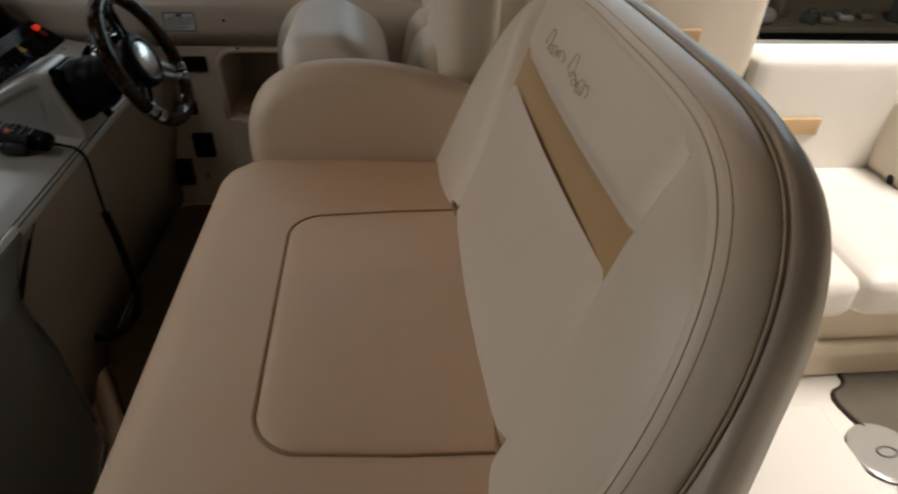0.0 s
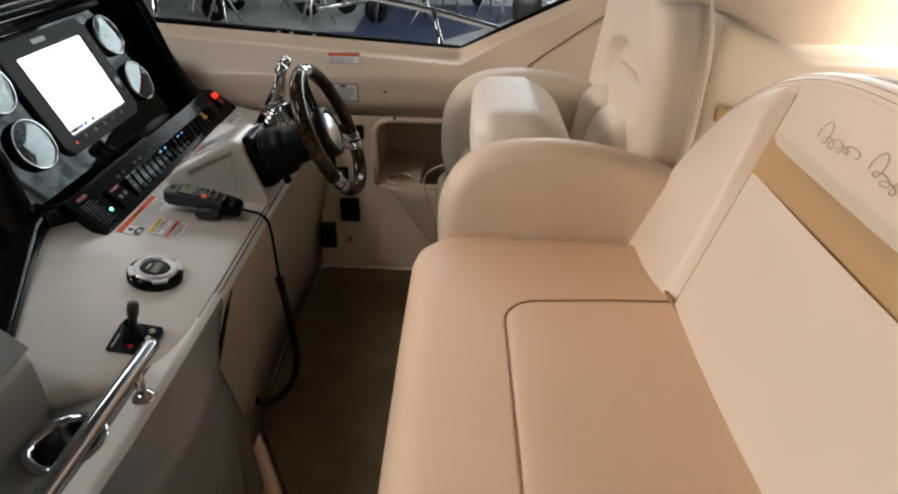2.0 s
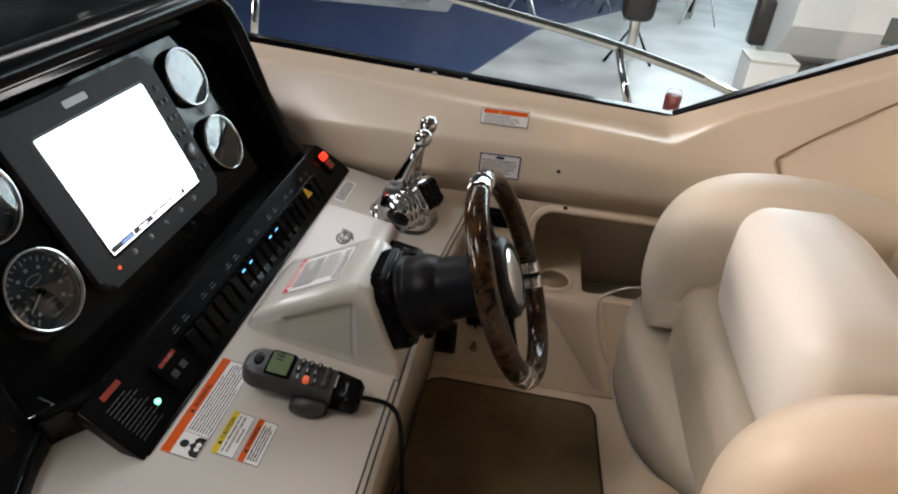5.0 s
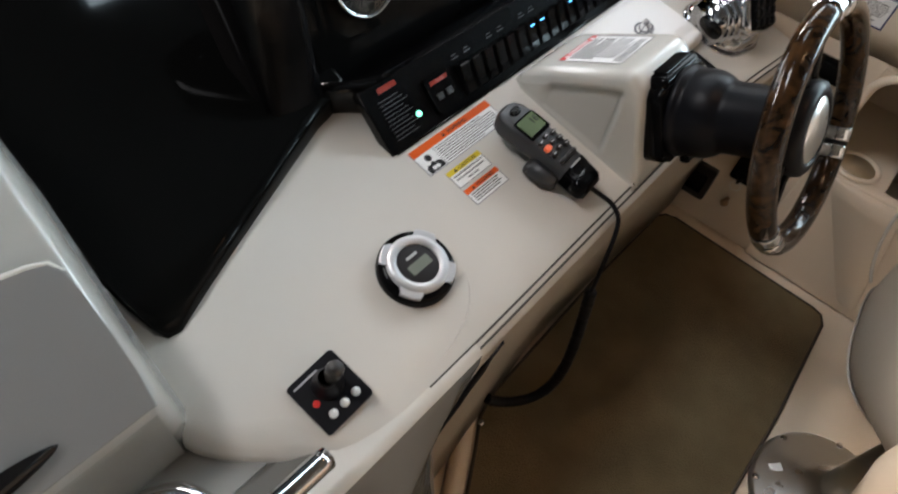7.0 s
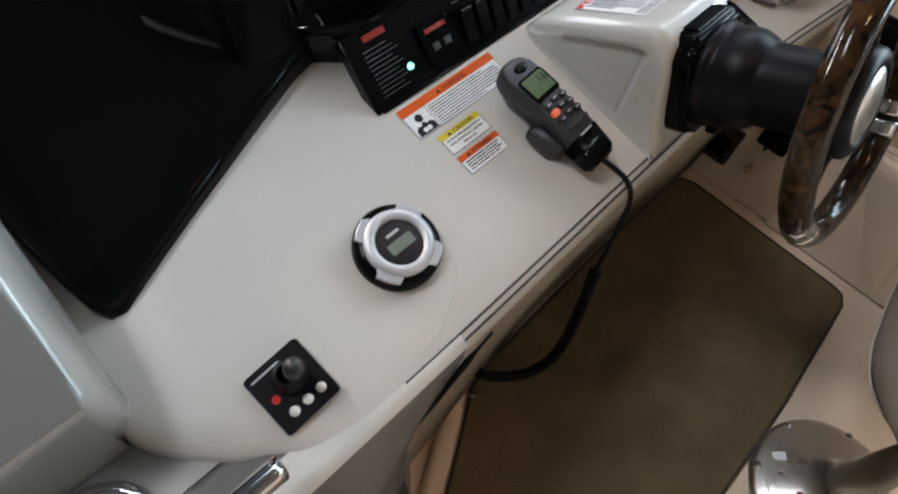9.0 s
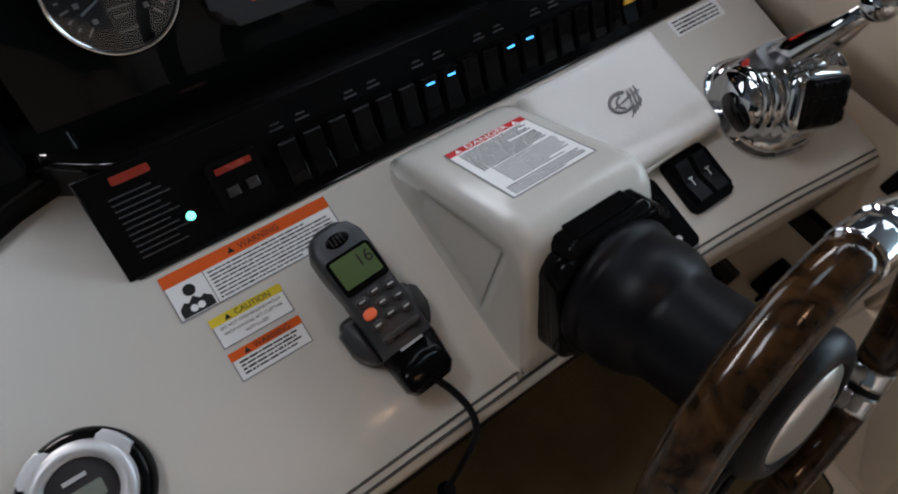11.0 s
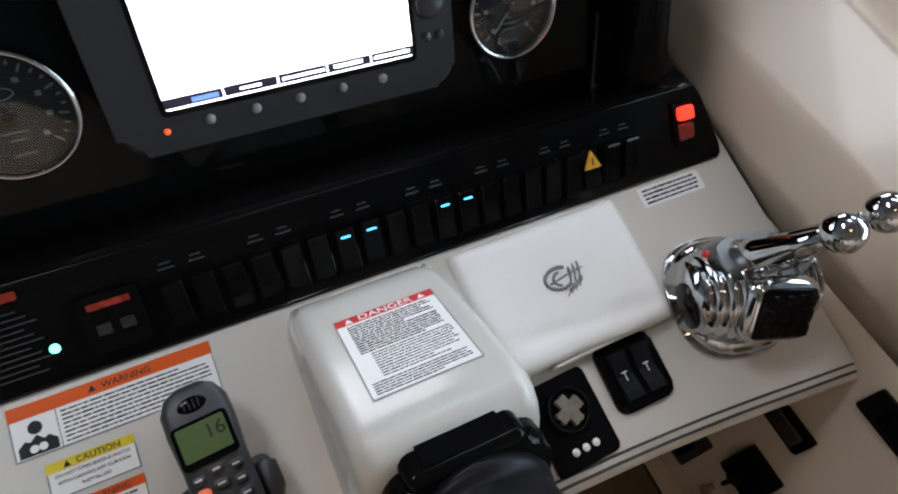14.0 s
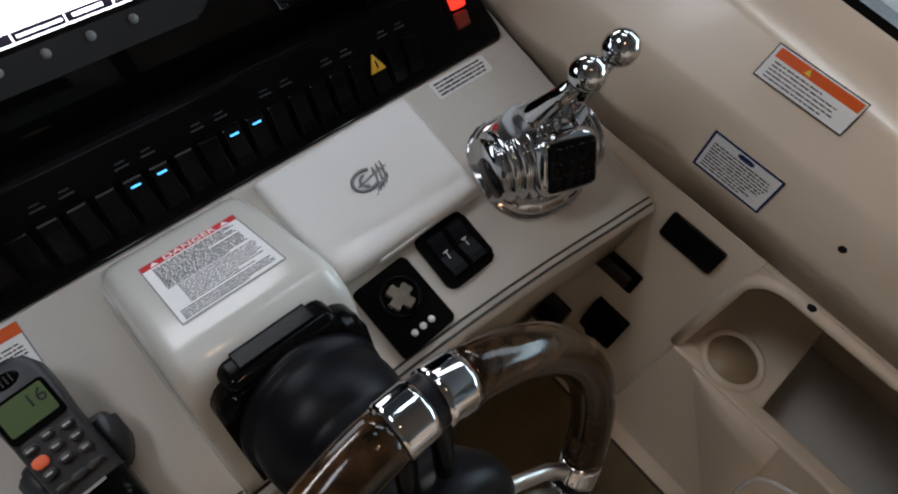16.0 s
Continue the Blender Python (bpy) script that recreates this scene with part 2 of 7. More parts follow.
def part(name, bm, material, parent=None, label="", m=None, smooth=True, weighted=False):
    """Links a bmesh as one mesh object under a thing or a part; m is its pose in the parent's space."""
    ob = new(name, finish(bm, name, material, smooth))
    if parent:
        ob.parent = parent
    if m is not None:
        ob.matrix_basis = m
    if label:
        ob["label"] = label
    if weighted:
        mod = ob.modifiers.new("normals", "WEIGHTED_NORMAL")
        mod.weight = 80
    return ob


def thing(name, label, category, group="", kind="", m=None):
    ob = tagged(new(name), label, category, group, kind)
    ob.empty_display_size = 0.05
    if m is not None:
        ob.matrix_world = m
    return ob


def box(x0, x1, y0, y1, z0, z1, r=0.0, seg=2, div=0):
    bm = bmesh.new()
    bmesh.ops.create_cube(bm, size=1.0)
    for v in bm.verts:
        v.co = Vector(((x0 + x1) / 2 + v.co.x * (x1 - x0), (y0 + y1) / 2 + v.co.y * (y1 - y0), (z0 + z1) / 2 + v.co.z * (z1 - z0)))
    if r > 0:
        bmesh.ops.bevel(bm, geom=bm.edges[:], offset=r, segments=seg, profile=0.5, affect="EDGES")
    return bm


def prism(points, z0, z1, r=0.0, seg=2, only_top=True):
    """An outline of (x, y) raised from z0 to z1, its upper rim rounded by r."""
    bm = bmesh.new()
    lo = [bm.verts.new((x, y, z0)) for x, y in points]
    hi = [bm.verts.new((x, y, z1)) for x, y in points]
    k = len(points)
    bm.faces.new(hi)
    bm.faces.new(lo[::-1])
    for i in range(k):
        bm.faces.new((lo[i], lo[(i + 1) % k], hi[(i + 1) % k], hi[i]))
    if r > 0:
        bm.edges.ensure_lookup_table()
        top = [e for e in bm.edges if all(abs(v.co.z - z1) < 1e-6 for v in e.verts)]
        bmesh.ops.bevel(bm, geom=top, offset=r, segments=seg, profile=0.5, affect="EDGES")
    return bm


def rounded(x0, x1, y0, y1, r, n=5):
    """The outline of a rectangle with rounded corners."""
    out = []
    for cx, cy, a in ((x1 - r, y1 - r, 0), (x0 + r, y1 - r, 90), (x0 + r, y0 + r, 180), (x1 - r, y0 + r, 270)):
        out += [(cx + r * math.cos(radians(a + 90 * i / n)), cy + r * math.sin(radians(a + 90 * i / n))) for i in range(n + 1)]
    return out


def disc(r, n=32, cx=0.0, cy=0.0):
    return [(cx + r * math.cos(2 * math.pi * i / n), cy + r * math.sin(2 * math.pi * i / n)) for i in range(n)]


def lathe(profile, n=32):
    """A profile of (radius, z) turned round the z axis."""
    bm = bmesh.new()
    rings = []
    for r, z in profile:
        if r < 1e-6:
            rings.append([bm.verts.new((0, 0, z))])
        else:
            rings.append([bm.verts.new((r * math.cos(2 * math.pi * i / n), r * math.sin(2 * math.pi * i / n), z)) for i in range(n)])
    for a, b in zip(rings, rings[1:]):
        for i in range(n):
            q = [a[i % len(a)], a[(i + 1) % len(a)], b[(i + 1) % len(b)], b[i % len(b)]]
            q = list(dict.fromkeys(q))
            if len(q) > 2:
                bm.faces.new(q)
    return bm


def sheet(grid, close_u=False):
    """A quad sheet from rows of points."""
    bm = bmesh.new()
    rows = [[bm.verts.new(p) for p in row] for row in grid]
    for a, b in zip(rows, rows[1:]):
        k = len(a)
        for i in range(k if close_u else k - 1):
            bm.faces.new((a[i], a[(i + 1) % k], b[(i + 1) % k], b[i]))
    return bm


def tube(points, r, n=10, closed=False, ends=True, sub=1):
    """A round tube along a smooth line; r may be a list of radii."""
    pts = [Vector(p) for p in points]
    if sub > 1:
        out, k = [], len(pts)
        last = k if closed else k - 1
        for i in range(last):
            p0 = pts[(i - 1) % k] if (closed or i > 0) else pts[i]
            p1, p2 = pts[i], pts[(i + 1) % k]
            p3 = pts[(i + 2) % k] if (closed or i + 2 < k) else p2
            for s in range(sub):
                t = s / sub
                out.append(0.5 * ((2 * p1) + (p2 - p0) * t + (2 * p0 - 5 * p1 + 4 * p2 - p3) * t * t + (3 * p1 - p0 - 3 * p2 + p3) * t ** 3))
        if not closed:
            out.append(pts[-1])
        pts = out
    k = len(pts)
    radii = r if isinstance(r, (list, tuple)) else [r] * k
    if len(radii) != k:
        radii = [radii[min(int(i * len(radii) / k), len(radii) - 1)] for i in range(k)]
    bm = bmesh.new()
    rings, side = [], None
    for i, p in enumerate(pts):
        a = pts[(i - 1) % k] if (closed or i > 0) else p
        b = pts[(i + 1) % k] if (closed or i < k - 1) else p
        d = (b - a).normalized()
        if side is None:
            side = d.orthogonal().normalized()
        side = (side - d * side.dot(d)).normalized()
        up = d.cross(side)
        rings.append([bm.verts.new(p + radii[i] * (math.cos(2 * math.pi * j / n) * side + math.sin(2 * math.pi * j / n) * up)) for j in range(n)])
    for i in range(k if closed else k - 1):
        a, b = rings[i], rings[(i + 1) % k]
        off = 0
        if closed and i == k - 1:
            off = min(range(n), key=lambda o: (a[0].co - b[o].co).length)
        for j in range(n):
            bm.faces.new((a[j], a[(j + 1) % n], b[(j + 1 + off) % n], b[(j + off) % n]))
    if ends and not closed:
        bm.faces.new(rings[0][::-1])
        bm.faces.new(rings[-1])
    return bm


def loft(sections, cap=True):
    """Joins closed sections of equal length."""
    bm = sheet(sections, close_u=True)
    bm.verts.ensure_lookup_table()
    k = len(sections[0])
    if cap:
        bm.faces.new([bm.verts[i] for i in range(k)][::-1])
        bm.faces.new([bm.verts[len(bm.verts) - k + i] for i in range(k)])
    return bm


def cushion(x0, x1, y0, y1, z0, z1, r, puff=0.012, power=4.0, n=14):
    """A padded block: rounded on all edges, slightly crowned on every face."""
    bm = bmesh.new()
    bmesh.ops.create_cube(bm, size=2.0)
    bmesh.ops.subdivide_edges(bm, edges=bm.edges[:], cuts=n, use_grid_fill=True)
    h = Vector(((x1 - x0) / 2, (y1 - y0) / 2, (z1 - z0) / 2))
    c = Vector(((x0 + x1) / 2, (y0 + y1) / 2, (z0 + z1) / 2))
    for v in bm.verts:
        u = Vector([math.copysign(abs(q) ** 0.75, q) for q in v.co])
        p = Vector([u[i] * h[i] for i in range(3)])
        inner = Vector([max(-(h[i] - r), min(h[i] - r, p[i])) for i in range(3)])
        d = p - inner
        if d.length > 1e-9:
            p = inner + d.normalized() * r
        for i in range(3):
            j, k = (i + 1) % 3, (i + 2) % 3
            f = (1 - min(1, abs(p[j] / h[j])) ** 2) * (1 - min(1, abs(p[k] / h[k])) ** 2)
            if abs(p[i]) > h[i] - r * 0.4:
                p[i] += math.copysign(puff * f, p[i])
        v.co = c + p
    return bm


def rect(x0, x1, y0, y1):
    return [(x0, y0), (x1, y0), (x1, y1), (x0, y1)]


def words(name, text, size, material, parent, m, width=None, label=""):
    """Lettering with the built-in font as a mesh, its left foot at m's origin."""
    cu = bpy.data.curves.new(name, "FONT")
    cu.body, cu.size, cu.extrude = text, size, 0.0003
    tmp = bpy.data.objects.new(name, cu)
    scene.collection.objects.link(tmp)
    bpy.context.view_layer.update()
    me = bpy.data.meshes.new_from_object(tmp.evaluated_get(bpy.context.evaluated_depsgraph_get()))
    bpy.data.objects.remove(tmp)
    me.materials.clear()
    me.materials.append(material)
    ob = new(name, me)
    ob.parent = parent
    span = max((v.co.x for v in me.vertices), default=1)
    ob.matrix_basis = m @ Matrix.Diagonal((width / span if width else 1, 1, 1, 1))
    if label:
        ob["label"] = label
    return ob


def face_frame(origin, right, up):
    """A pose whose x runs along right, y along up, z out of the face."""
    x = Vector(right).normalized()
    y = (Vector(up) - x * Vector(up).dot(x)).normalized()
    z = x.cross(y)
    return Matrix(((x.x, y.x, z.x, origin[0]), (x.y, y.y, z.y, origin[1]), (x.z, y.z, z.z, origin[2]), (0, 0, 0, 1)))

# ---- the shed round the boat ----
def setting(name, bm, material, label, category, smooth=False, weighted=False):
    return tagged(part(name, bm, material, None, "", None, smooth, weighted), label, category, "", "structure")


SHED_Z = -1.75
setting("ground", box(-60, 60, -60, 60, SHED_Z - 0.2, SHED_Z), SHED_FLOOR, "pale worn concrete floor of the boat shed", "floor")
ridges = [(-20 + 0.25 * i + (0.0, 0.05, 0.125, 0.175)[i % 4] - 0.0625 * (i % 4) , 24.0 if i % 4 < 2 else 24.06) for i in range(161)]
setting("wall_starboard", prism(ridges + [(20.2, 24.2), (-20.2, 24.2)], SHED_Z, 9.0), SHED_WALL, "grey corrugated wall of the boat shed", "wall")
setting("wall_port", box(-20, 20, -12.2, -12.0, SHED_Z, 9.0), SHED_WALL, "grey corrugated wall of the boat shed", "wall")
setting("wall_ahead", box(-20.2, -20.0, -12, 24.2, SHED_Z, 9.0), SHED_WALL, "grey end wall of the boat shed", "wall")
setting("wall_astern", box(20.0, 20.2, -12, 24.2, SHED_Z, 9.0), SHED_WALL, "grey end wall of the boat shed", "wall")
setting("ceiling", box(-20.2, 20.2, -12.2, 24.2, 9.0, 9.2), SHED_WALL, "dark sheet roof of the boat shed", "ceiling")


# unseen hardtop added over the cockpit to block light, with the lamps' bezels
setting("ceiling_unseen_hardtop", box(-0.50, 1.93, -1.5, 1.80, CEIL_Z, CEIL_Z + 0.05, 0.02, 3), surface("dark_hardtop_liner", (0.07, 0.065, 0.06), (0.10, 0.095, 0.085), rough=0.7, scale=6), "dark unseen hardtop over the cockpit, added to block light", "ceiling", True, True)
for x, y, _ in LAMPS:
    lamp = thing("ceiling_lamp", "small round warm lamp in the hardtop", "lamp", "hardtop lamps", m=pose(x, y, CEIL_Z))
    part("bezel", lathe([(0.058, 0.0), (0.068, -0.003), (0.072, -0.010), (0.066, -0.010), (0.058, 0.0)], 24), CHROME, lamp)

# ---- cockpit sole and liner ----
setting("floor", box(-1.4, 0.86, -1.6, 1.62, -0.10, -0.006, 0.004), GEL, "cream moulded fibreglass cockpit sole", "floor")
setting("floor_aft", box(0.864, 3.4, -1.6, 1.85, -0.40, -0.25, 0.004), VINYL_WHITE, "white moulded fibreglass floor of the aft cockpit", "floor")

# carpet with bound edge
CARPET_LINE = [(-0.335, 1.535), (-0.350, 1.515), (-0.356, 1.22), (-0.350, 0.80), (-0.335, 0.745), (-0.300, 0.690), (-0.252, 0.605), (-0.205, 0.52), (-0.18, 0.42),
               (-0.17, -0.3), (0.134, -0.3), (0.134, 0.90), (0.136, 1.20), (0.122, 1.505), (0.108, 1.532), (0.085, 1.538), (-0.31, 1.545)]
carpet = thing("carpet", "dark brown cockpit carpet with bound edges on the sole", "carpet")
part("carpet_surface", prism(CARPET_LINE[::-1], -0.005, 0.004, 0.003, 2), CARPET, carpet, "", smooth=False)
part("binding", tube([(x, y, 0.002) for x, y in CARPET_LINE], 0.0042, 6, True), BINDING, carpet, "dark woven edge binding")
curb = setting("trim", tube([(-0.385, 0.86, -0.004), (-0.378, 0.775, -0.002), (-0.352, 0.715, 0.0), (-0.322, 0.668, 0.0), (-0.278, 0.592, 0.0), (-0.236, 0.510, 0.0), (-0.212, 0.42, 0.0), (-0.203, 0.20, 0.0), (-0.198, -0.3, 0.0)], 0.021, 12, sub=4), GEL, "cream moulded curb round the console foot", "trim", True)
snap = thing("snap_fastener", "small chrome snap fastener in the carpet corner", "fastener", m=pose(-0.327, 0.74, 0.005))
part("cap", lathe([(0.0, 0.005), (0.004, 0.0045), (0.007, 0.002), (0.0075, 0.0)], 16), CHROME, snap)


# hull and plain liners that close the boat round the cockpit
hull = []
for x, w, zk, zt in ((-1.52, 1.90, -1.45, 0.60), (-0.5, 1.97, -1.62, 0.55), (1.0, 1.97, -1.745, 0.50), (3.45, 1.90, -1.745, 0.50)):
    hull.append([(x, -w, zt), (x, -w * 0.97, -0.6), (x, -w * 0.80, -1.0), (x, 0.0, zk), (x, w * 0.80, -1.0), (x, w * 0.97, -0.6), (x, w, min(zt, 0.55)), (x, w - 0.05, -0.45), (x, -w + 0.05, -0.45)])
boat = thing("boat_hull", "white gelcoat hull of the boat on the shed floor", "hull", kind="structure")
part("shell", loft(hull), WHITE, boat, weighted=True)
setting("wall_port_liner", box(-1.45, 3.38, -1.84, -1.61, -0.44, 0.70, 0.02, 2), GEL, "plain cream port side of the cockpit", "wall", True, True)
setting("wall_transom", box(3.30, 3.42, -1.60, 1.84, -0.44, 0.45, 0.02, 2), GEL, "plain cream transom of the cockpit", "wall", True, True)
setting("wall_bulkhead", box(-1.50, -1.42, -1.60, 1.58, -0.44, 0.60, 0.01, 2), GEL_MID_SHADE, "plain grey forward bulkhead of the cockpit", "wall", True, True)


# ---- starboard side: coaming, pocket and windshield ----
def side_section(x):
    """Cross-section of the coaming at x: (y, z) from the inner foot over the top to the outside."""
    lip = 0.0 if x < 0.16 else (min(x, 0.86) - 0.16) * 0.46
    fwd = max(0.0, -(x - 0.16)) * 0.062
    base = 0.735 + lip + fwd
    top = base + 0.012
    yt = min(1.593 + top - 0.7075, 1.695)
    return [(1.588, 0.585), (1.5900, 0.640), (1.5915, 0.670), (1.5940, 0.690), (1.5985, 0.7050), (1.6050, 0.7165), (yt - 0.004, top - 0.005), (yt + 0.001, top - 0.001), (yt + 0.007, top), (1.722, top), (1.727, base + 0.040),
            (1.76, base + 0.045), (1.95, base - 0.05), (2.02, base - 0.30), (1.98, -0.9), (1.94, -0.9), (1.94, 0.585)]


xs = [-1.5, -1.2, -0.9, -0.6, -0.3, -0.1, 0.05, 0.10, 0.13, 0.15, 0.17, 0.19, 0.21, 0.23, 0.26, 0.30, 0.34, 0.4, 0.5, 0.6, 0.7, 0.8, 0.86, 0.95, 1.3, 1.62]
coaming = thing("coaming", "cream gelcoat side coaming with a raised windshield base", "coaming", kind="structure")
part("moulding", loft([[(x, y, z) for y, z in side_section(x)] for x in xs]), GEL, coaming, smooth=True, weighted=True)

# inner side liner below the coaming, with the storage pocket let into it
pocket_x0, pocket_x1, pocket_z0, pocket_z1 = -0.122, 0.42, 0.335, 0.572
liner = thing("wall_starboard_liner", "cream fibreglass side liner with a storage pocket", "wall", kind="structure")
part("panel_ahead", box(-1.4, pocket_x0 + 0.001, 1.588, 1.93, 0.0, 0.584, 0.002), GEL, liner, weighted=True)
part("panel_astern", box(pocket_x1 - 0.001, 0.86, 1.588, 1.93, 0.0, 0.584, 0.002), GEL, liner, weighted=True)
part("panel_above", box(pocket_x0, pocket_x1, 1.590, 1.70, pocket_z1, 0.584, 0.002), GEL, liner)
part("panel_below", box(pocket_x0, pocket_x1, 1.576, 1.606, 0.0, pocket_z0, 0.006), GEL, liner, weighted=True)
part("ledge", box(pocket_x0, 0.030, 1.600, 1.90, 0.0, pocket_z0 - 0.0005, 0.004), GEL, liner, "cup ledge")
part("bin_floor", box(0.029, pocket_x1, 1.600, 1.90, 0.10, 0.17), GEL_GREY, liner, "grey floor of the bin", smooth=False)
part("pocket_back", box(pocket_x0 - 0.01, pocket_x1 + 0.01, 1.90, 1.92, 0.0, pocket_z1 + 0.012), GEL, liner, "shaded grey back of the pocket")
lip = [(pocket_x0 + 0.05 - 0.05 * math.cos(a), pocket_z1 - 0.05 + 0.05 * math.sin(a)) for a in [radians(q) for q in range(0, 91, 15)]]
lip = [(pocket_x0, pocket_z0)] + [(pocket_x0, pocket_z0 + 0.10)] + lip + [(pocket_x1, pocket_z1 - 0.002)]
part("pocket_lip", tube([(x, 1.586, z) for x, z in lip], 0.009, 10), GEL, liner)
corner = [(pocket_x0, pocket_z1)] + [(pocket_x0 + 0.05 - 0.05 * math.cos(a), pocket_z1 - 0.05 + 0.05 * math.sin(a)) for a in [radians(q) for q in range(0, 91, 10)]]
bm = prism(corner, 0.0, 0.11)
bm.transform(Matrix(((1, 0, 0, 0), (0, 0, 1, 1.590), (0, 1, 0, 0), (0, 0, 0, 1))))
part("pocket_corner", bm, GEL, liner, smooth=False)
# ledge of the pocket with a round recess for a cup, and a deep bin behind it
part("cup_rim", lathe([(0.039, -0.055), (0.040, 0.0), (0.044, 0.006), (0.050, 0.004), (0.052, 0.0)], 32), GEL, liner, "shallow moulded cup recess", pose(-0.045, 1.630, pocket_z0 + 0.004))
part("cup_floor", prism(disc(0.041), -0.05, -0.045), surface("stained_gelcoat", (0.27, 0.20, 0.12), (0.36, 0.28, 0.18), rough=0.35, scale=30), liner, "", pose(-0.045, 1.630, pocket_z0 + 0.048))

# tapering bulge of the liner under the cup recess
wedge = []
for k in range(9):
    f = k / 8
    x0, x1, z = -0.078 + 0.190 * f, 0.084 + 0.076 * f, 0.324 - 0.290 * f
    swell = 0.020 * (1 - 0.55 * f)
    wedge.append([(x0, 1.577, z), (x0 + 0.004, 1.5745 - 0.15 * swell, z), (x0 + (x1 - x0) * 0.35, 1.574 - 0.75 * swell, z), (x0 + (x1 - x0) * 0.65, 1.574 - swell, z), (x1 - 0.005, 1.574 - 0.85 * swell, z), (x1, 1.577, z)])
part("cup_bulge", sheet([[(x, 1.577, z + 0.004) for x, y, z in wedge[0]]] + wedge), GEL, liner, "tapering bulge under the cup recess", weighted=True)

# screws in the side
for i, (x, y, z) in enumerate(((-0.082, 1.594, 0.666), (-0.052, 1.583, 0.578))):
    s = thing("screw", "small dark screw head in the cream side", "screw", "screws in the side", m=pose(x, y, z, 90, 0, 0))
    part("head", lathe([(0.0, 0.0045), (0.0040, 0.0040), (0.0065, 0.0)], 14), RUBBER, s)
s = thing("screw", "bright screw head at the windshield corner", "screw", "screws in the side", m=pose(0.162, 1.722, 0.733, 60, 0, 0))
part("head", lathe([(0.0, 0.004), (0.005, 0.0035), (0.008, 0.0)], 14), CHROME, s)

# recessed seam of the side hatch
hatch = thing("side_hatch", "cream flush side hatch with a dark seam", "hatch")
def on_side(x, z, out=0.0060):
    """A place on the inner face of the coaming, out metres proud of it."""
    sec = side_section(x)
    for (ya, za), (yb, zb) in zip(sec, sec[1:9]):
        if za <= z <= zb:
            return (x, ya + (yb - ya) * (z - za) / max(zb - za, 1e-6) - out, z)
    return (x, sec[0][0], z)


part("seam", tube([on_side(*q) for q in ((0.417, 0.672), (0.398, 0.700), (0.382, 0.728), (0.376, 0.744), (0.390, 0.758), (0.45, 0.798), (0.518, 0.842), (0.60, 0.895), (0.68, 0.945))], 0.0022, 6, sub=3), PIPING, hatch, "thin dark seam")

# windshield: black lower frame, glass and an outer frame upright
ws = thing("window_1", "side windshield with a black frame and clear glass", "windshield", kind="structure")
frame_line = [(-1.5, 1.742, 0.878), (-0.915, 1.742, 0.847), (-0.447, 1.742, 0.815), (-0.121, 1.742, 0.793), (0.12, 1.742, 0.775), (0.163, 1.742, 0.772), (0.20, 1.742, 0.790), (0.356, 1.742, 0.868), (0.52, 1.742, 0.945), (0.86, 1.742, 1.10)]


def strip(line, y0, y1, dz0, dz1):
    return loft([[(x, y0, z + dz0), (x, y0, z + dz1), (x, y1, z + dz1), (x, y1, z + dz0)] for x, _, z in line])


part("window_frame", strip(frame_line, 1.733, 1.757, -0.030, 0.010), BLACK, ws, "black aluminium lower frame", smooth=False)
part("gasket", strip(frame_line, 1.728, 1.733, -0.040, -0.012), RUBBER, ws, "thin black rubber gasket", smooth=False)
pane = part("pane", sheet([[(x, 1.745, z + 0.008) for x, y, z in frame_line], [(x - 0.10, 1.66, z + 0.55) for x, y, z in frame_line]]), GLASS, ws, "clear glass", smooth=False)
pane.visible_shadow = False

for x in (-0.449, -0.406, -0.33):
    part("clip", box(x - 0.006, x + 0.006, 1.7255, 1.733, 0.780 - 0.075 * x, 0.788 - 0.075 * x, 0.002), STEEL, ws, "small bright frame clip")

# outer side deck and rail
rail = thing("bow_rail", "polished stainless side rail outside the windshield", "rail")
part("bar", tube([(-1.6, 2.1, 1.05), (-0.9, 2.1, 0.985), (-0.30, 2.1, 0.895), (0.1, 2.1, 0.82), (0.40, 2.1, 0.735), (0.52, 2.1, 0.66)], 0.013, 12, sub=6), CHROME, rail)
part("post", tube([(0.05, 2.1, 0.83), (0.10, 1.95, 0.69)], 0.011, 10), CHROME, rail)
part("post", tube([(-1.0, 2.1, 0.995), (-0.97, 1.95, 0.74)], 0.011, 10), CHROME, rail)


# ---- helm console ----
def lerp_table(table, v):
    for (a, p), (b, q) in zip(table, table[1:]):
        if v <= b:
            t = max(0.0, min(1.0, (v - a) / (b - a)))
            t = t * t * (3 - 2 * t)
            return p + (q - p) * t
    return table[-1][1]


def straight(table, v):
    """The same without easing."""
    for (a, p), (b, q) in zip(table, table[1:]):
        if v <= b:
            return p + (q - p) * max(0.0, min(1.0, (v - a) / (b - a)))
    return table[-1][1]


EDGE = [(-0.9, -0.330), (0.08, -0.318), (0.20, -0.308), (0.42, -0.304), (0.60, -0.3025), (0.90, -0.304), (1.15, -0.304), (1.28, -0.299), (1.40, -0.290), (1.60, -0.269)]
FOOT = [(0.42, -0.315), (0.54, -0.318), (0.62, -0.325), (0.70, -0.335), (0.76, -0.345), (0.90, -0.365), (1.20, -0.365), (1.62, -0.345)]


def deck(x, y=1.0):
    """Height of the sloping console deck, which dips towards its port end."""
    return 0.481 - 0.22 * x - 0.40 * max(0.0, 0.50 - y) ** 2


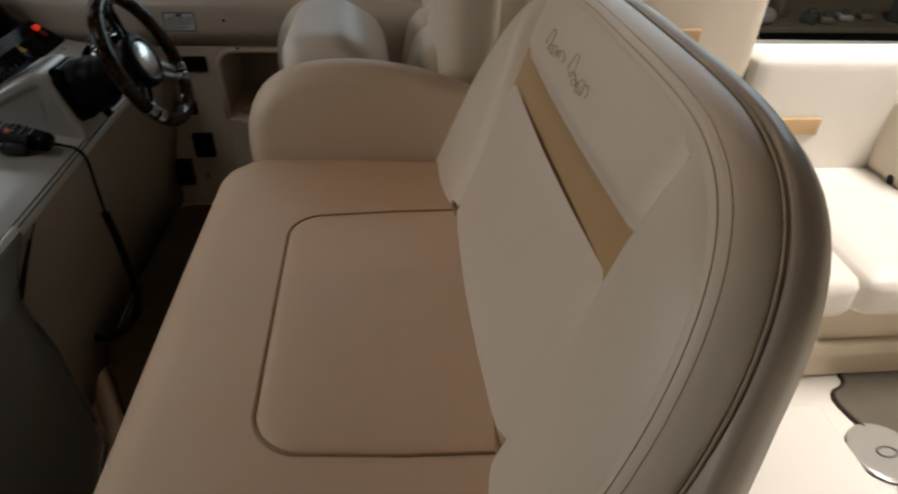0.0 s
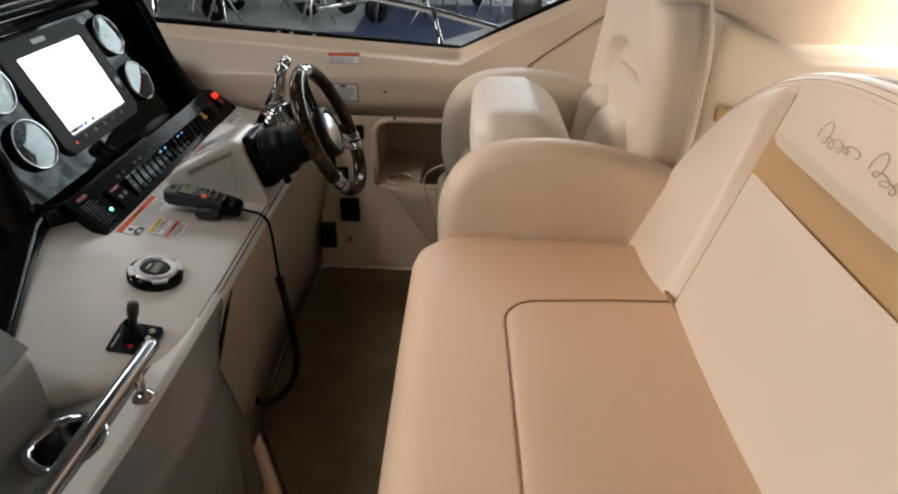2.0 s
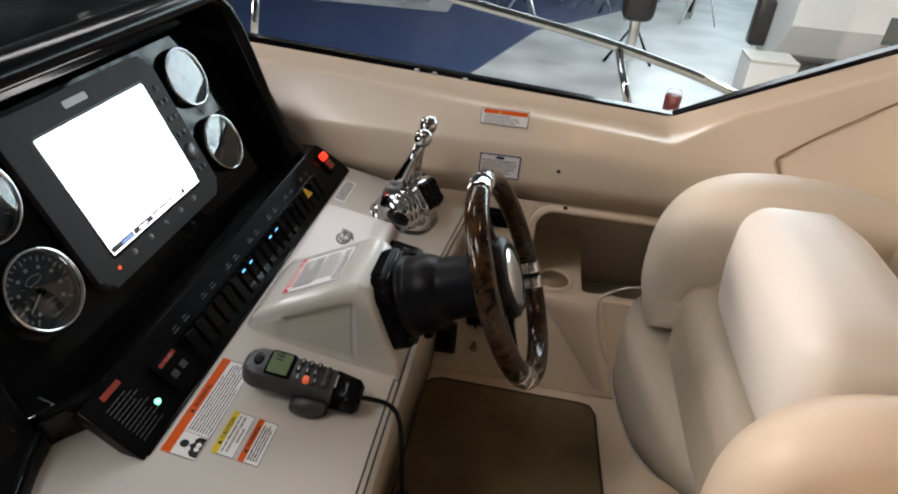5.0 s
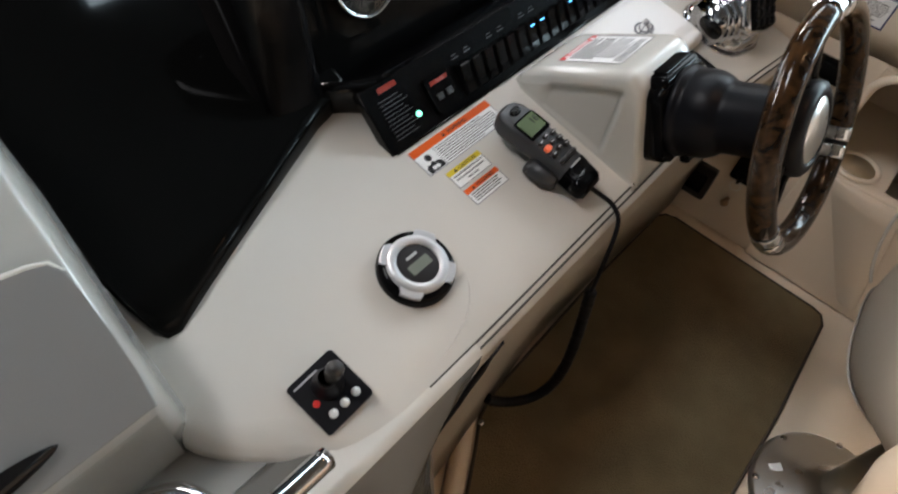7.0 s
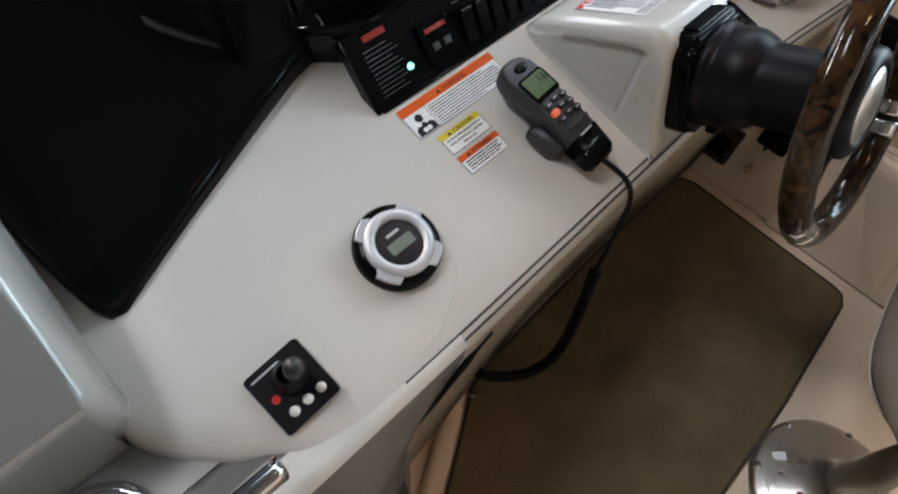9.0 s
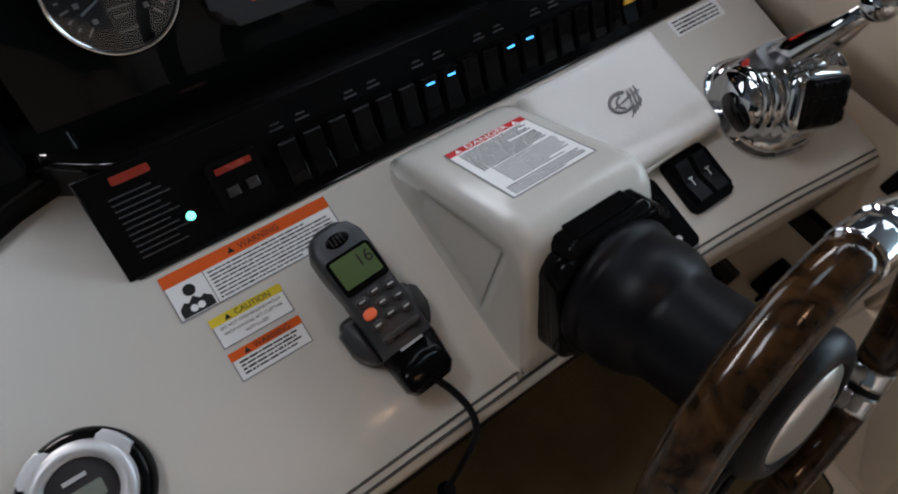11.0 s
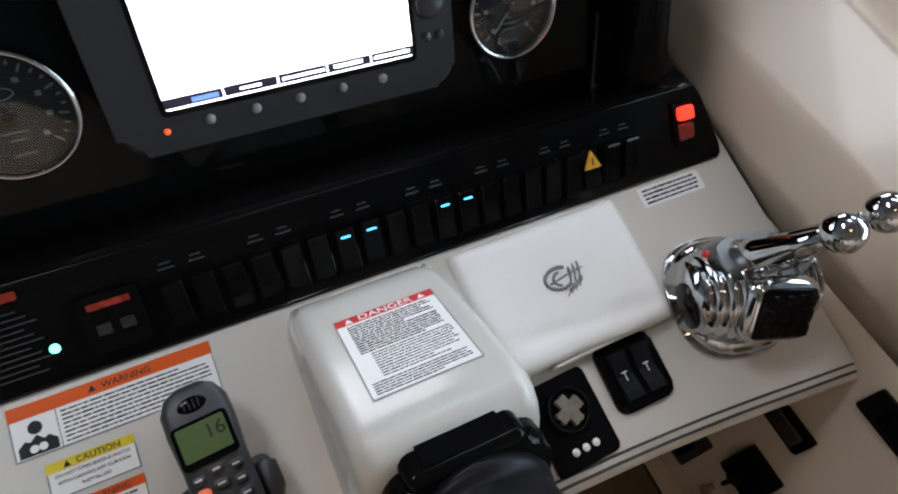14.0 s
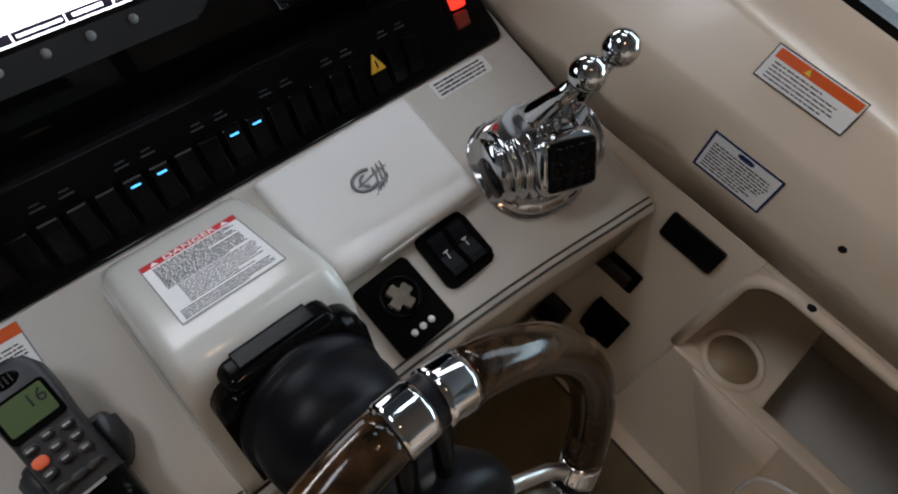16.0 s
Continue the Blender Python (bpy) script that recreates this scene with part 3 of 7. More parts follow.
TRAY = 0.5475
BELLY = [(-0.9, 0.55), (0.54, 0.55), (0.70, 0.28), (1.62, 0.28)]
ROUND = [(-0.9, 0.052), (0.28, 0.052), (0.50, 0.020), (1.62, 0.020)]
console = thing("helm_console", "pale grey-white gelcoat helm console with a sloping deck", "console", kind="structure")
ys = [-0.9, -0.5, -0.2, 0.0, 0.15, 0.28, 0.36, 0.42, 0.48, 0.54, 0.60, 0.66, 0.72, 0.80, 0.95, 1.1, 1.3, 1.45, 1.587]
secs = []
for y in ys:
    e, f = straight(EDGE, y), lerp_table(FOOT, y)
    top, rr = TRAY - 0.006, lerp_table(ROUND, y)
    secs.append([(-0.95, y, 0.0), (f, y, 0.0), (f + (e - f) * lerp_table(BELLY, y) - 0.004, y, 0.20), (e - 0.010, y, 0.40), (e - 0.004, y, 0.455)] + [(e - 0.003 - rr * (1 - math.cos(radians(a))), y, top - rr * (1 - math.sin(radians(a)))) for a in range(0, 91, 15)] + [(e - 0.06, y, top), (e - 0.061, y, top - 0.08), (-0.455, y, top - 0.08), (-0.456, y, top), (-0.95, y, top)])
part("base", loft([q for q in secs if q[0][1] >= 0.48]), GEL_BEIGE, console, "helm side moulding", weighted=True)
# moulding towards the companionway: a lip, a sloping facet below it and a full flank, cut slanting where the helm side begins
LIP = 0.5495
CREST = [(-0.9, -0.262), (0.08, -0.256), (0.30, -0.248), (0.48, -0.247)]
TOE = [(-0.9, -0.200), (0.20, -0.203), (0.34, -0.212), (0.48, -0.236)]
secs = []
for y in (-0.9, -0.5, -0.2, 0.0, 0.12, 0.22, 0.30, 0.36, 0.41, 0.45, 0.472):
    e, c, f = straight(EDGE, y), lerp_table(CREST, y), lerp_table(TOE, y)
    row = [(-0.95, 0.0), (f, 0.0), (f + 0.003, 0.05), (f + 0.001, 0.14), (f - 0.004, 0.24), (f - 0.008, 0.34), ((f + c) / 2 - 0.001, 0.42), (c + 0.001, 0.455), (c - 0.002, 0.474), (c - 0.008, 0.486), (c - 0.016, 0.495),
           (e + 0.010, 0.533), (e + 0.004, 0.541), (e - 0.002, LIP - 0.001), (e - 0.010, LIP), (e - 0.040, LIP), (e - 0.052, LIP - 0.002), (e - 0.063, LIP - 0.005), (e - 0.072, TRAY - 0.005), (e - 0.080, TRAY - 0.0075), (e - 0.081, TRAY - 0.08), (-0.470, TRAY - 0.08), (-0.471, TRAY - 0.006), (-0.95, TRAY - 0.006)]
    slant = max(0.0, (y - 0.36) / 0.112)
    row = [(x + (e + 0.008 - x) * slant ** 2 * max(0.0, min(1.0, (z - 0.40) / 0.06)) if x > e + 0.008 else x, z) for x, z in row]
    secs.append([(x, y + slant * max(0.0, min(0.13, (z - 0.425) * 1.1 if x > -0.45 else 0.0)), z) for x, z in row])
# The flank's shade is its darker gelcoat; the lip overlay keeps the lit tone.
base_port = part("base_port", loft(secs), GEL_MID_SHADE, console, "moulding towards the companionway, shade in its grey", weighted=True)
part("lip", sheet([[(x, y, z + 0.0012) for x, y, z in q[12:16]] for q in secs]), GEL_GREY, console, "rounded lip in the unshaded gelcoat", weighted=True)

# deck plate with a curved end towards the companionway
PORT_END = [(0.283, -0.478), (0.288, -0.452), (0.303, -0.425), (0.328, -0.394), (0.356, -0.364), (0.395, -0.336), (0.440, -0.313), (0.48, straight(EDGE, 0.48) + 0.003)]


def deck_edge(y):
    if y >= 0.48:
        return straight(EDGE, y) + 0.003
    for (a, p), (b, q) in zip(PORT_END, PORT_END[1:]):
        if y <= b:
            return p + (q - p) * max(0.0, y - a) / (b - a)


rows = []
for y in (0.283, 0.286, 0.290, 0.297, 0.305, 0.318, 0.334, 0.350, 0.372, 0.395, 0.418, 0.44, 0.46, 0.48, 0.51, 0.54, 0.57, 0.60, 0.66, 0.72, 0.8, 0.9, 1.0, 1.1, 1.2, 1.3, 1.4, 1.5, 1.586):
    e, r = deck_edge(y), 0.016 if y > 0.48 else (0.004 if y > 0.38 else 0.020)
    row = [(-0.82 + (e - r + 0.82) * i / 12, y) for i in range(13)]
    row = [(x, y, deck(x, y)) for x, y in row]
    z = deck(e, y)
    for a in (20, 40, 60, 80):
        row.append((e - r + r * math.sin(radians(a)), y, z - r * (1 - math.cos(radians(a)))))
    row.append((e, y, z - r))
    row.append((e, y, min(z - r, TRAY - 0.010)))
    rows.append(row)
part("deck", sheet(rows), GEL_GREY, console)
GROOVE = surface("dark_groove", (0.045, 0.042, 0.036), (0.07, 0.065, 0.055), rough=0.5, scale=40)
for dz, dx in ((-0.0006, -0.0125), (-0.0035, -0.0040)):
    line = [(straight(EDGE, y) + dx, y, deck(straight(EDGE, y) + dx) + dz) for y in (0.52, 0.56, 0.64, 0.8, 0.9, 1.0, 1.15, 1.28, 1.4, 1.5, 1.583)]
    part("edge_groove", tube(line, 0.0017, 6, sub=3), GROOVE, console, "thin dark groove along the edge")
# Added bead draws the arc of highlight where the deck begins to dip.
bead = [(x, y, deck(x, y) - 0.0009) for x, y in ((-0.392, 0.668), (-0.374, 0.658), (-0.357, 0.640), (-0.342, 0.612), (-0.332, 0.576), (-0.326, 0.535))]
part("deck_bead", tube(bead, [0.0012, 0.0019, 0.0021, 0.0021, 0.0018, 0.0010], 8, sub=4), GEL_GREY, console, "low bead drawing a highlight arc on the deck")
part("edge_gap", tube([(-0.2945, 0.640, 0.532), (-0.2935, 0.600, 0.512), (-0.2935, 0.555, 0.482), (-0.2945, 0.505, 0.440), (-0.2965, 0.489, 0.425)], [0.002, 0.0045, 0.0055, 0.0055, 0.004], 8, sub=3), RUBBER, console, "black slot under the edge")

# companionway side: sloping hatch panel and its surround
hatch_m = face_frame((-0.456, 0.287, 0.662), (0, 1, 0), (-0.134, 0, 0.096))
surround = [[(-0.461, y, TRAY - 0.01), (-0.459, y, 0.60), (-0.460, y, 0.640), (-0.470, y, 0.662), (-0.60, y, 0.755), (-0.615, y, 0.778), (-0.66, y, 0.80), (-0.72, y, 0.86), (-0.80, y, 0.89), (-1.10, y, 0.93), (-1.10, y, TRAY - 0.01)] for y in (-0.9, 0.0, 0.2, 0.283)]
def flare(x):
    """How far the end of the surround leans to starboard as it rises ahead."""
    return 0.12 * max(0.0, min(-0.470 - x, 0.20))


surround[-1] = [(x, y + flare(x), z) for x, y, z in surround[-1]]
last = [(x - 0.010, y + 0.0145, z - 0.012 if i not in (0, 10) else z) for i, (x, y, z) in enumerate(surround[-1])]
last2 = [(x - 0.024, y + 0.026, max(z - 0.060, TRAY - 0.01)) for i, (x, y, z) in enumerate(surround[-1])]
tray_wall = [[(x + 0.0015, y, z) for x, y, z in q[:3]] + [(q[2][0] - 0.004, q[2][1], q[2][2] + 0.006)] for q in surround]
companion = thing("companionway_surround", "moulded companionway surround beside the helm, shade in its grey", "surround", kind="structure")
part("moulding", loft(surround + [last, last2]), GEL_PALE_SHADE, companion, weighted=True)
# Thin overlay darkens the surround's lower wall as its shade.
part("tray_wall", sheet(tray_wall), GEL_TRAY_SHADE, companion, "overlay shading the back wall of the tray", weighted=True)
hatch2 = thing("companionway_hatch", "matt grey sloping companionway hatch with a highlit rim", "hatch", m=hatch_m)
edge = [(-1.0, 0.205), (-0.106, 0.184), (-0.05, 0.176), (-0.010, 0.169), (0.006, 0.163), (0.013, 0.150), (0.012, 0.12), (0.010, 0.084), (0.006, 0.04), (0.001, 0.003)]
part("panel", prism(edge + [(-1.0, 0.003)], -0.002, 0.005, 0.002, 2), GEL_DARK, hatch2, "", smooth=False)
# Paler tube paints the highlight on the hatch's raised upper edge.
part("rim", tube([(x, y, 0.0030) for x, y in edge[:6]], [0.0032, 0.0032, 0.0032, 0.0030, 0.0024, 0.0012], 8), GEL_GREY, hatch2, "raised rim paled as a highlight")
badge = [(-0.142 + 0.066 * math.cos(a), 0.029 + 0.0105 * math.sin(a) * (1 - 0.25 * math.cos(a) ** 2)) for a in [2 * math.pi * i / 40 for i in range(40)]]
bdg = thing("badge", "long oval black badge with a pale script squiggle on the hatch", "badge", m=hatch_m @ pose(0, 0, 0.006))
part("plate", prism(badge, 0.0, 0.005, 0.002), GLOSS, bdg)
part("squiggle", tube([(-0.158 + 0.003 * i, 0.029 + 0.0016 * math.sin(i * 2.4), 0.0052) for i in range(10)], 0.0004, 5, sub=5), PALE, bdg, "pale script squiggle")
knob = thing("latch_knob", "black rounded latch knob on the grey hatch", "knob", m=hatch_m @ pose(-0.147, 0.088, 0.006))
part("body", lathe([(0.019, 0.0), (0.019, 0.012), (0.016, 0.02), (0.0, 0.022)], 28), BLACK, knob)
part("grip", box(-0.040, 0.010, -0.014, 0.014, 0.016, 0.030, 0.007, 3), BLACK, knob)

CUP = (-0.396, 0.217)


def bored(ob, x, y, r, z0, z1):
    """Bores a round hole down into ob."""
    bore = new("bore", finish(prism(disc(r, 40, x, y), z0, z1), "bore", None))
    mod = ob.modifiers.new("bore", "BOOLEAN")
    mod.operation, mod.object = "DIFFERENCE", bore
    bpy.context.view_layer.update()
    ob.data = bpy.data.meshes.new_from_object(ob.evaluated_get(bpy.context.evaluated_depsgraph_get()))
    ob.modifiers.clear()
    bpy.data.objects.remove(bore)


tray_line = [(straight(EDGE, y) - 0.0805, y) for y in (-0.88, -0.5, -0.2, 0.0, 0.15, 0.28, 0.36, 0.42, 0.48, 0.54, 0.60)] + [(-0.4715, 0.60), (-0.4715, -0.88)]
# The tray floor has its shade in the gelcoat colour.
tray = part("tray", prism(tray_line, TRAY - 0.076, TRAY - 0.006), GEL_TRAY_SHADE, console, "side tray", smooth=False)
bored(tray, CUP[0], CUP[1], 0.047, 0.40, 0.60)
bored(base_port, CUP[0], CUP[1], 0.047, 0.42, 0.62)
cup = thing("cup_holder", "polished stainless cup holder let into the side tray", "cup holder", m=pose(*CUP, TRAY - 0.0020))
part("rim", lathe([(0.043, 0.002), (0.046, 0.008), (0.052, 0.010), (0.057, 0.007), (0.059, 0.0)], 44), CHROME, cup)
# The shade down the well is put into a darker steel than the rim.
part("well", lathe([(0.0435, 0.004), (0.0420, -0.010), (0.0400, -0.060), (0.0, -0.061)], 44), surface("shaded_steel", (0.16, 0.16, 0.16), (0.22, 0.22, 0.22), rough=0.16, scale=12, metal=1.0), cup, "shaded steel well")
part("drain", lathe([(0.0, -0.0585), (0.022, -0.0590), (0.024, -0.0605)], 24), RUBBER, cup, "dark drain pad")

grab = thing("grab_rail", "polished stainless grab rail on a short post", "rail")
part("bar", tube([(-0.324, 0.372, 0.608), (-0.324, 0.365, 0.610), (-0.328, 0.15, 0.612), (-0.335, -0.10, 0.612), (-0.345, -0.45, 0.612)], 0.0125, 16), CHROME, grab)
part("post", tube([(-0.325, 0.312, 0.604), (-0.325, 0.312, 0.550)], [0.008, 0.008], 12), CHROME, grab)
part("foot", lathe([(0.0, 0.014), (0.010, 0.012), (0.018, 0.004), (0.020, 0.0)], 20), CHROME, grab, "", pose(-0.325, 0.312, LIP - 0.001))


# ---- black dash: hood, gauge panel, side wing ----
def on_dash(y, z, out=0.0):
    """A place on the slanting gauge panel, out metres proud of it."""
    return Vector((-0.409 - 0.435 * z + out * 0.917, y, z + out * 0.399))


DASH_UP = Vector((-0.435, 0, 1.0)).normalized()


def dash_frame(y, z, out=0.0):
    return face_frame(on_dash(y, z, out), (0, 1, 0), DASH_UP)


dash = thing("dashboard", "gloss black hooded dashboard with a recessed gauge panel", "dashboard", kind="structure")
s0 = 0.640
panel_m = dash_frame(1.09, s0)
part("gauge_panel", prism(rounded(-0.375, 0.345, -0.02, 0.345, 0.04), -0.05, -0.011, 0.003), DASH, dash, "gloss black gauge panel", panel_m, smooth=False)
# hood: a rounded arch round three sides of the panel, deepest at the top
arch = []
for i in range(41):
    t = i / 40
    if t < 0.3:
        p = (-0.395, -0.03 + 0.33 * t / 0.3 * 0.88)
    elif t < 0.4:
        a = radians(180 - 90 * (t - 0.3) / 0.1)
        p = (-0.345 + 0.05 * math.cos(a), 0.26 + 0.02 + 0.085 * math.sin(a))
    elif t < 0.6:
        p = (-0.345 + 0.66 * (t - 0.4) / 0.2, 0.365)
    elif t < 0.7:
        a = radians(90 - 90 * (t - 0.6) / 0.1)
        p = (0.315 + 0.05 * math.cos(a), 0.28 + 0.085 * math.sin(a))
    else:
        p = (0.365, 0.26 - 0.29 * (t - 0.7) / 0.3)
    depth = 0.035 + 0.035 * max(0, min(1, p[1] / 0.36))
    if t < 0.3:
        depth *= 0.15 + 0.85 * min(1.0, max(0.0, p[1] + 0.01) / 0.16)
    arch.append((p, depth, t))
secs = []
for (p, depth, t), (q0, _, _), (q1, _, _) in zip(arch, [arch[0]] + arch[:-1], arch[1:] + [arch[-1]]):
    tx, ty = q1[0] - q0[0], q1[1] - q0[1]
    ln = math.hypot(tx, ty) or 1
    nx, ny = -ty / ln, tx / ln      # outward
    w = 0.085 if t < 0.34 else (0.05 if t < 0.66 else 0.03)
    prof = [(0.0, -0.03), (0.0, depth * 0.7), (0.004, depth * 0.92), (0.016, depth), (w * 0.6, depth * 0.95), (w * 0.9, depth * 0.6), (w, 0.0), (w, -0.06)]
    secs.append([panel_m @ Vector((p[0] + nx * a, p[1] + ny * a, b)) for a, b in prof])
part("hood", loft(secs), BLACK, dash, "black hood", weighted=True)
# filler from hood to coaming, to the switch panel, and behind
part("ledge", loft([[(-0.640 - d, y, 0.664), (-0.655 - d, y, 0.674), (-0.700 - d, y, 0.650), (-0.760, y, 0.60), (-0.640 - d, y, 0.59)] for y, d in ((0.690, 0.045), (0.715, 0.032), (0.745, 0.010), (0.775, 0.0), (1.10, 0.0), (1.50, 0.0), (1.542, 0.0))]), GLOSS, dash, "gloss black ledge", weighted=True)
bm = bmesh.new()
v = [bm.verts.new(q) for q in ((-0.668, 1.463, 0.665), (-0.642, 1.545, 0.674), (-0.648, 1.543, 0.685), (-0.672, 1.531, 0.735), (-0.735, 1.516, 0.865), (-0.775, 1.516, 0.955), (-0.90, 1.516, 0.975), (-0.795, 1.463, 0.975), (-1.05, 1.520, 0.70), (-1.05, 1.543, 0.66), (-0.720, 1.470, 0.78))]
for q in ((0, 1, 2), (0, 2, 3), (0, 3, 10), (10, 3, 4), (10, 4, 7), (4, 5, 7), (5, 6, 7), (3, 8, 4), (4, 8, 5), (5, 8, 6), (2, 9, 3), (3, 9, 8), (1, 9, 2)):
    bm.faces.new([v[i] for i in q])
bmesh.ops.subdivide_edges(bm, edges=bm.edges[:], cuts=2, use_grid_fill=True)
for _ in range(3):
    bmesh.ops.smooth_vert(bm, verts=[q for q in bm.verts if not q.is_boundary], factor=0.5, use_axis_x=True, use_axis_y=True, use_axis_z=True)
part("cheek", bm, BLACK, dash, "satin black cheek beside the gauges", smooth=True)
part("back", box(-1.5, -0.86, 0.745, 1.60, 0.60, 0.945, 0.02), BLACK, dash, "satin black dash top")
# glossy wing beside the companionway
def point_in(poly, x, y):
    inside = False
    for (x0, y0), (x1, y1) in zip(poly, poly[1:] + poly[:1]):
        if (y0 > y) != (y1 > y) and x < x0 + (x1 - x0) * (y - y0) / (y1 - y0):
            inside = not inside
    return inside


wing = [(-0.690, 0.738), (-0.680, 0.705), (-0.671, 0.667), (-0.641, 0.588), (-0.602, 0.487), (-0.566, 0.392), (-0.553, 0.358), (-0.556, 0.343), (-0.570, 0.334), (-0.600, 0.329), (-0.70, 0.322), (-0.80, 0.316), (-1.10, 0.300), (-1.50, 0.290), (-1.50, 0.742), (-0.72, 0.742)]
def wing_z(x):
    return 0.616 - 0.36 * (x + 0.553)


rings = [[(x, y, 0.56) for x, y in wing]]
for step in range(7):
    a = radians(15 * step)
    ring = []
    for i, (x, y) in enumerate(wing):
        (px, py), (qx, qy) = wing[i - 1], wing[(i + 1) % len(wing)]
        tx, ty = qx - px, qy - py
        ln = math.hypot(tx, ty)
        r = 0.011 if 1 < i < 6 else (0.020 if 5 < i < 8 else 0.012)
        inset = r * (1 - math.cos(a))
        x1, y1 = x + ty / ln * -inset, y + tx / ln * inset
        if not point_in(wing, x1, y1):
            x1, y1 = x + ty / ln * inset, y - tx / ln * inset
        ring.append((x1, y1, wing_z(x1) - r * (1 - math.sin(a))))
    rings.append(ring)
# the top swells a little towards its middle
cx, cy = -0.85, 0.50
for k in (0.8, 0.55, 0.3, 0.1):
    rings.append([(cx + (x - cx) * k, cy + (y - cy) * k, wing_z(cx + (x - cx) * k) + 0.004 * (1 - k * k)) for x, y, z in rings[7]])
bm = loft(rings)
part("wing", bm, WING, dash, "gloss black side wing", weighted=True)

# ---- display and gauges ----
mfd = thing("chart_display", "black framed chart display with a lit white screen", "display", m=dash_frame(1.068, 0.710, -0.0295))
housing = part("housing", prism(rounded(-0.172, 0.172, -0.004, 0.262, 0.022), 0.014, 0.030, 0.010, 4), BEZEL, mfd, "", weighted=True)
part("screen", prism(rounded(-0.1235, 0.1235, 0.036, 0.221, 0.003), 0.0296, 0.0310), SCREEN, housing, "glowing white screen", smooth=False)
part("screen_edge", prism(rounded(-0.1285, 0.1285, 0.0300, 0.2255, 0.006), 0.0288, 0.0302, 0.0005), BLACK, housing, "thin black edge round the screen", smooth=False)
part("menu_bar", prism(rect(-0.1235, 0.1235, 0.0378, 0.0470), 0.0311, 0.0315), SCREEN_BAR, housing, "dark menu bar along the foot of the screen", smooth=False)


def on_bar(f):
    """Along the menu bar, f from 0 at its port end to 1."""
    return -0.1235 + 0.247 * f


part("menu_key", prism(rect(on_bar(0.10), on_bar(0.20), 0.0396, 0.0442), 0.0316, 0.0320), SCREEN_BLUE, housing, "lit blue menu field", smooth=False)
for f in (0.215, 0.425, 0.625, 0.812):
    part("menu_divider", prism(rect(on_bar(f), on_bar(f) + 0.0012, 0.0385, 0.0466), 0.0316, 0.0320), SCREEN, housing, "lit line between menu fields", smooth=False)
for f0, f1, h in ((0.28, 0.36, 0.0022), (0.445, 0.615, 0.0024), (0.655, 0.775, 0.0032), (0.83, 0.985, 0.0030)):
    part("menu_text", prism(rect(on_bar(f0), on_bar(f1), 0.0412, 0.0412 + h), 0.0316, 0.0320), SCREEN, housing, "line of lit menu text", smooth=False)
for i in range(5):
    part("soft_key", lathe([(0.0, 0.004), (0.004, 0.0035), (0.0055, 0.0)], 14), KEY_GREY, housing, "", pose(-0.088 + i * 0.044, 0.0195, 0.029))
part("standby_light", lathe([(0.0, 0.002), (0.0028, 0.0015), (0.003, 0.0)], 12), LED_AMBER, housing, "tiny red light", pose(-0.128, 0.017, 0.0295))
part("pad", lathe([(0.0, 0.005), (0.012, 0.005), (0.016, 0.003), (0.0165, 0.0)], 24), CHARCOAL, housing, "round cursor pad", pose(0.148, 0.085, 0.0285))
for x, y in ((0.141, 0.052), (0.156, 0.052), (0.141, 0.12), (0.156, 0.12), (0.141, 0.15), (0.156, 0.15), (0.141, 0.18), (0.156, 0.18), (0.148, 0.205)):
    part("button", lathe([(0.0, 0.004), (0.0045, 0.0035), (0.006, 0.0)], 14), CHARCOAL, housing, "", pose(x, y, 0.0288))
part("maker_plate", prism(rounded(-0.045, 0.005, 0.238, 0.249, 0.003), 0.0298, 0.0306), PALE, housing, "small pale maker plate", smooth=False)


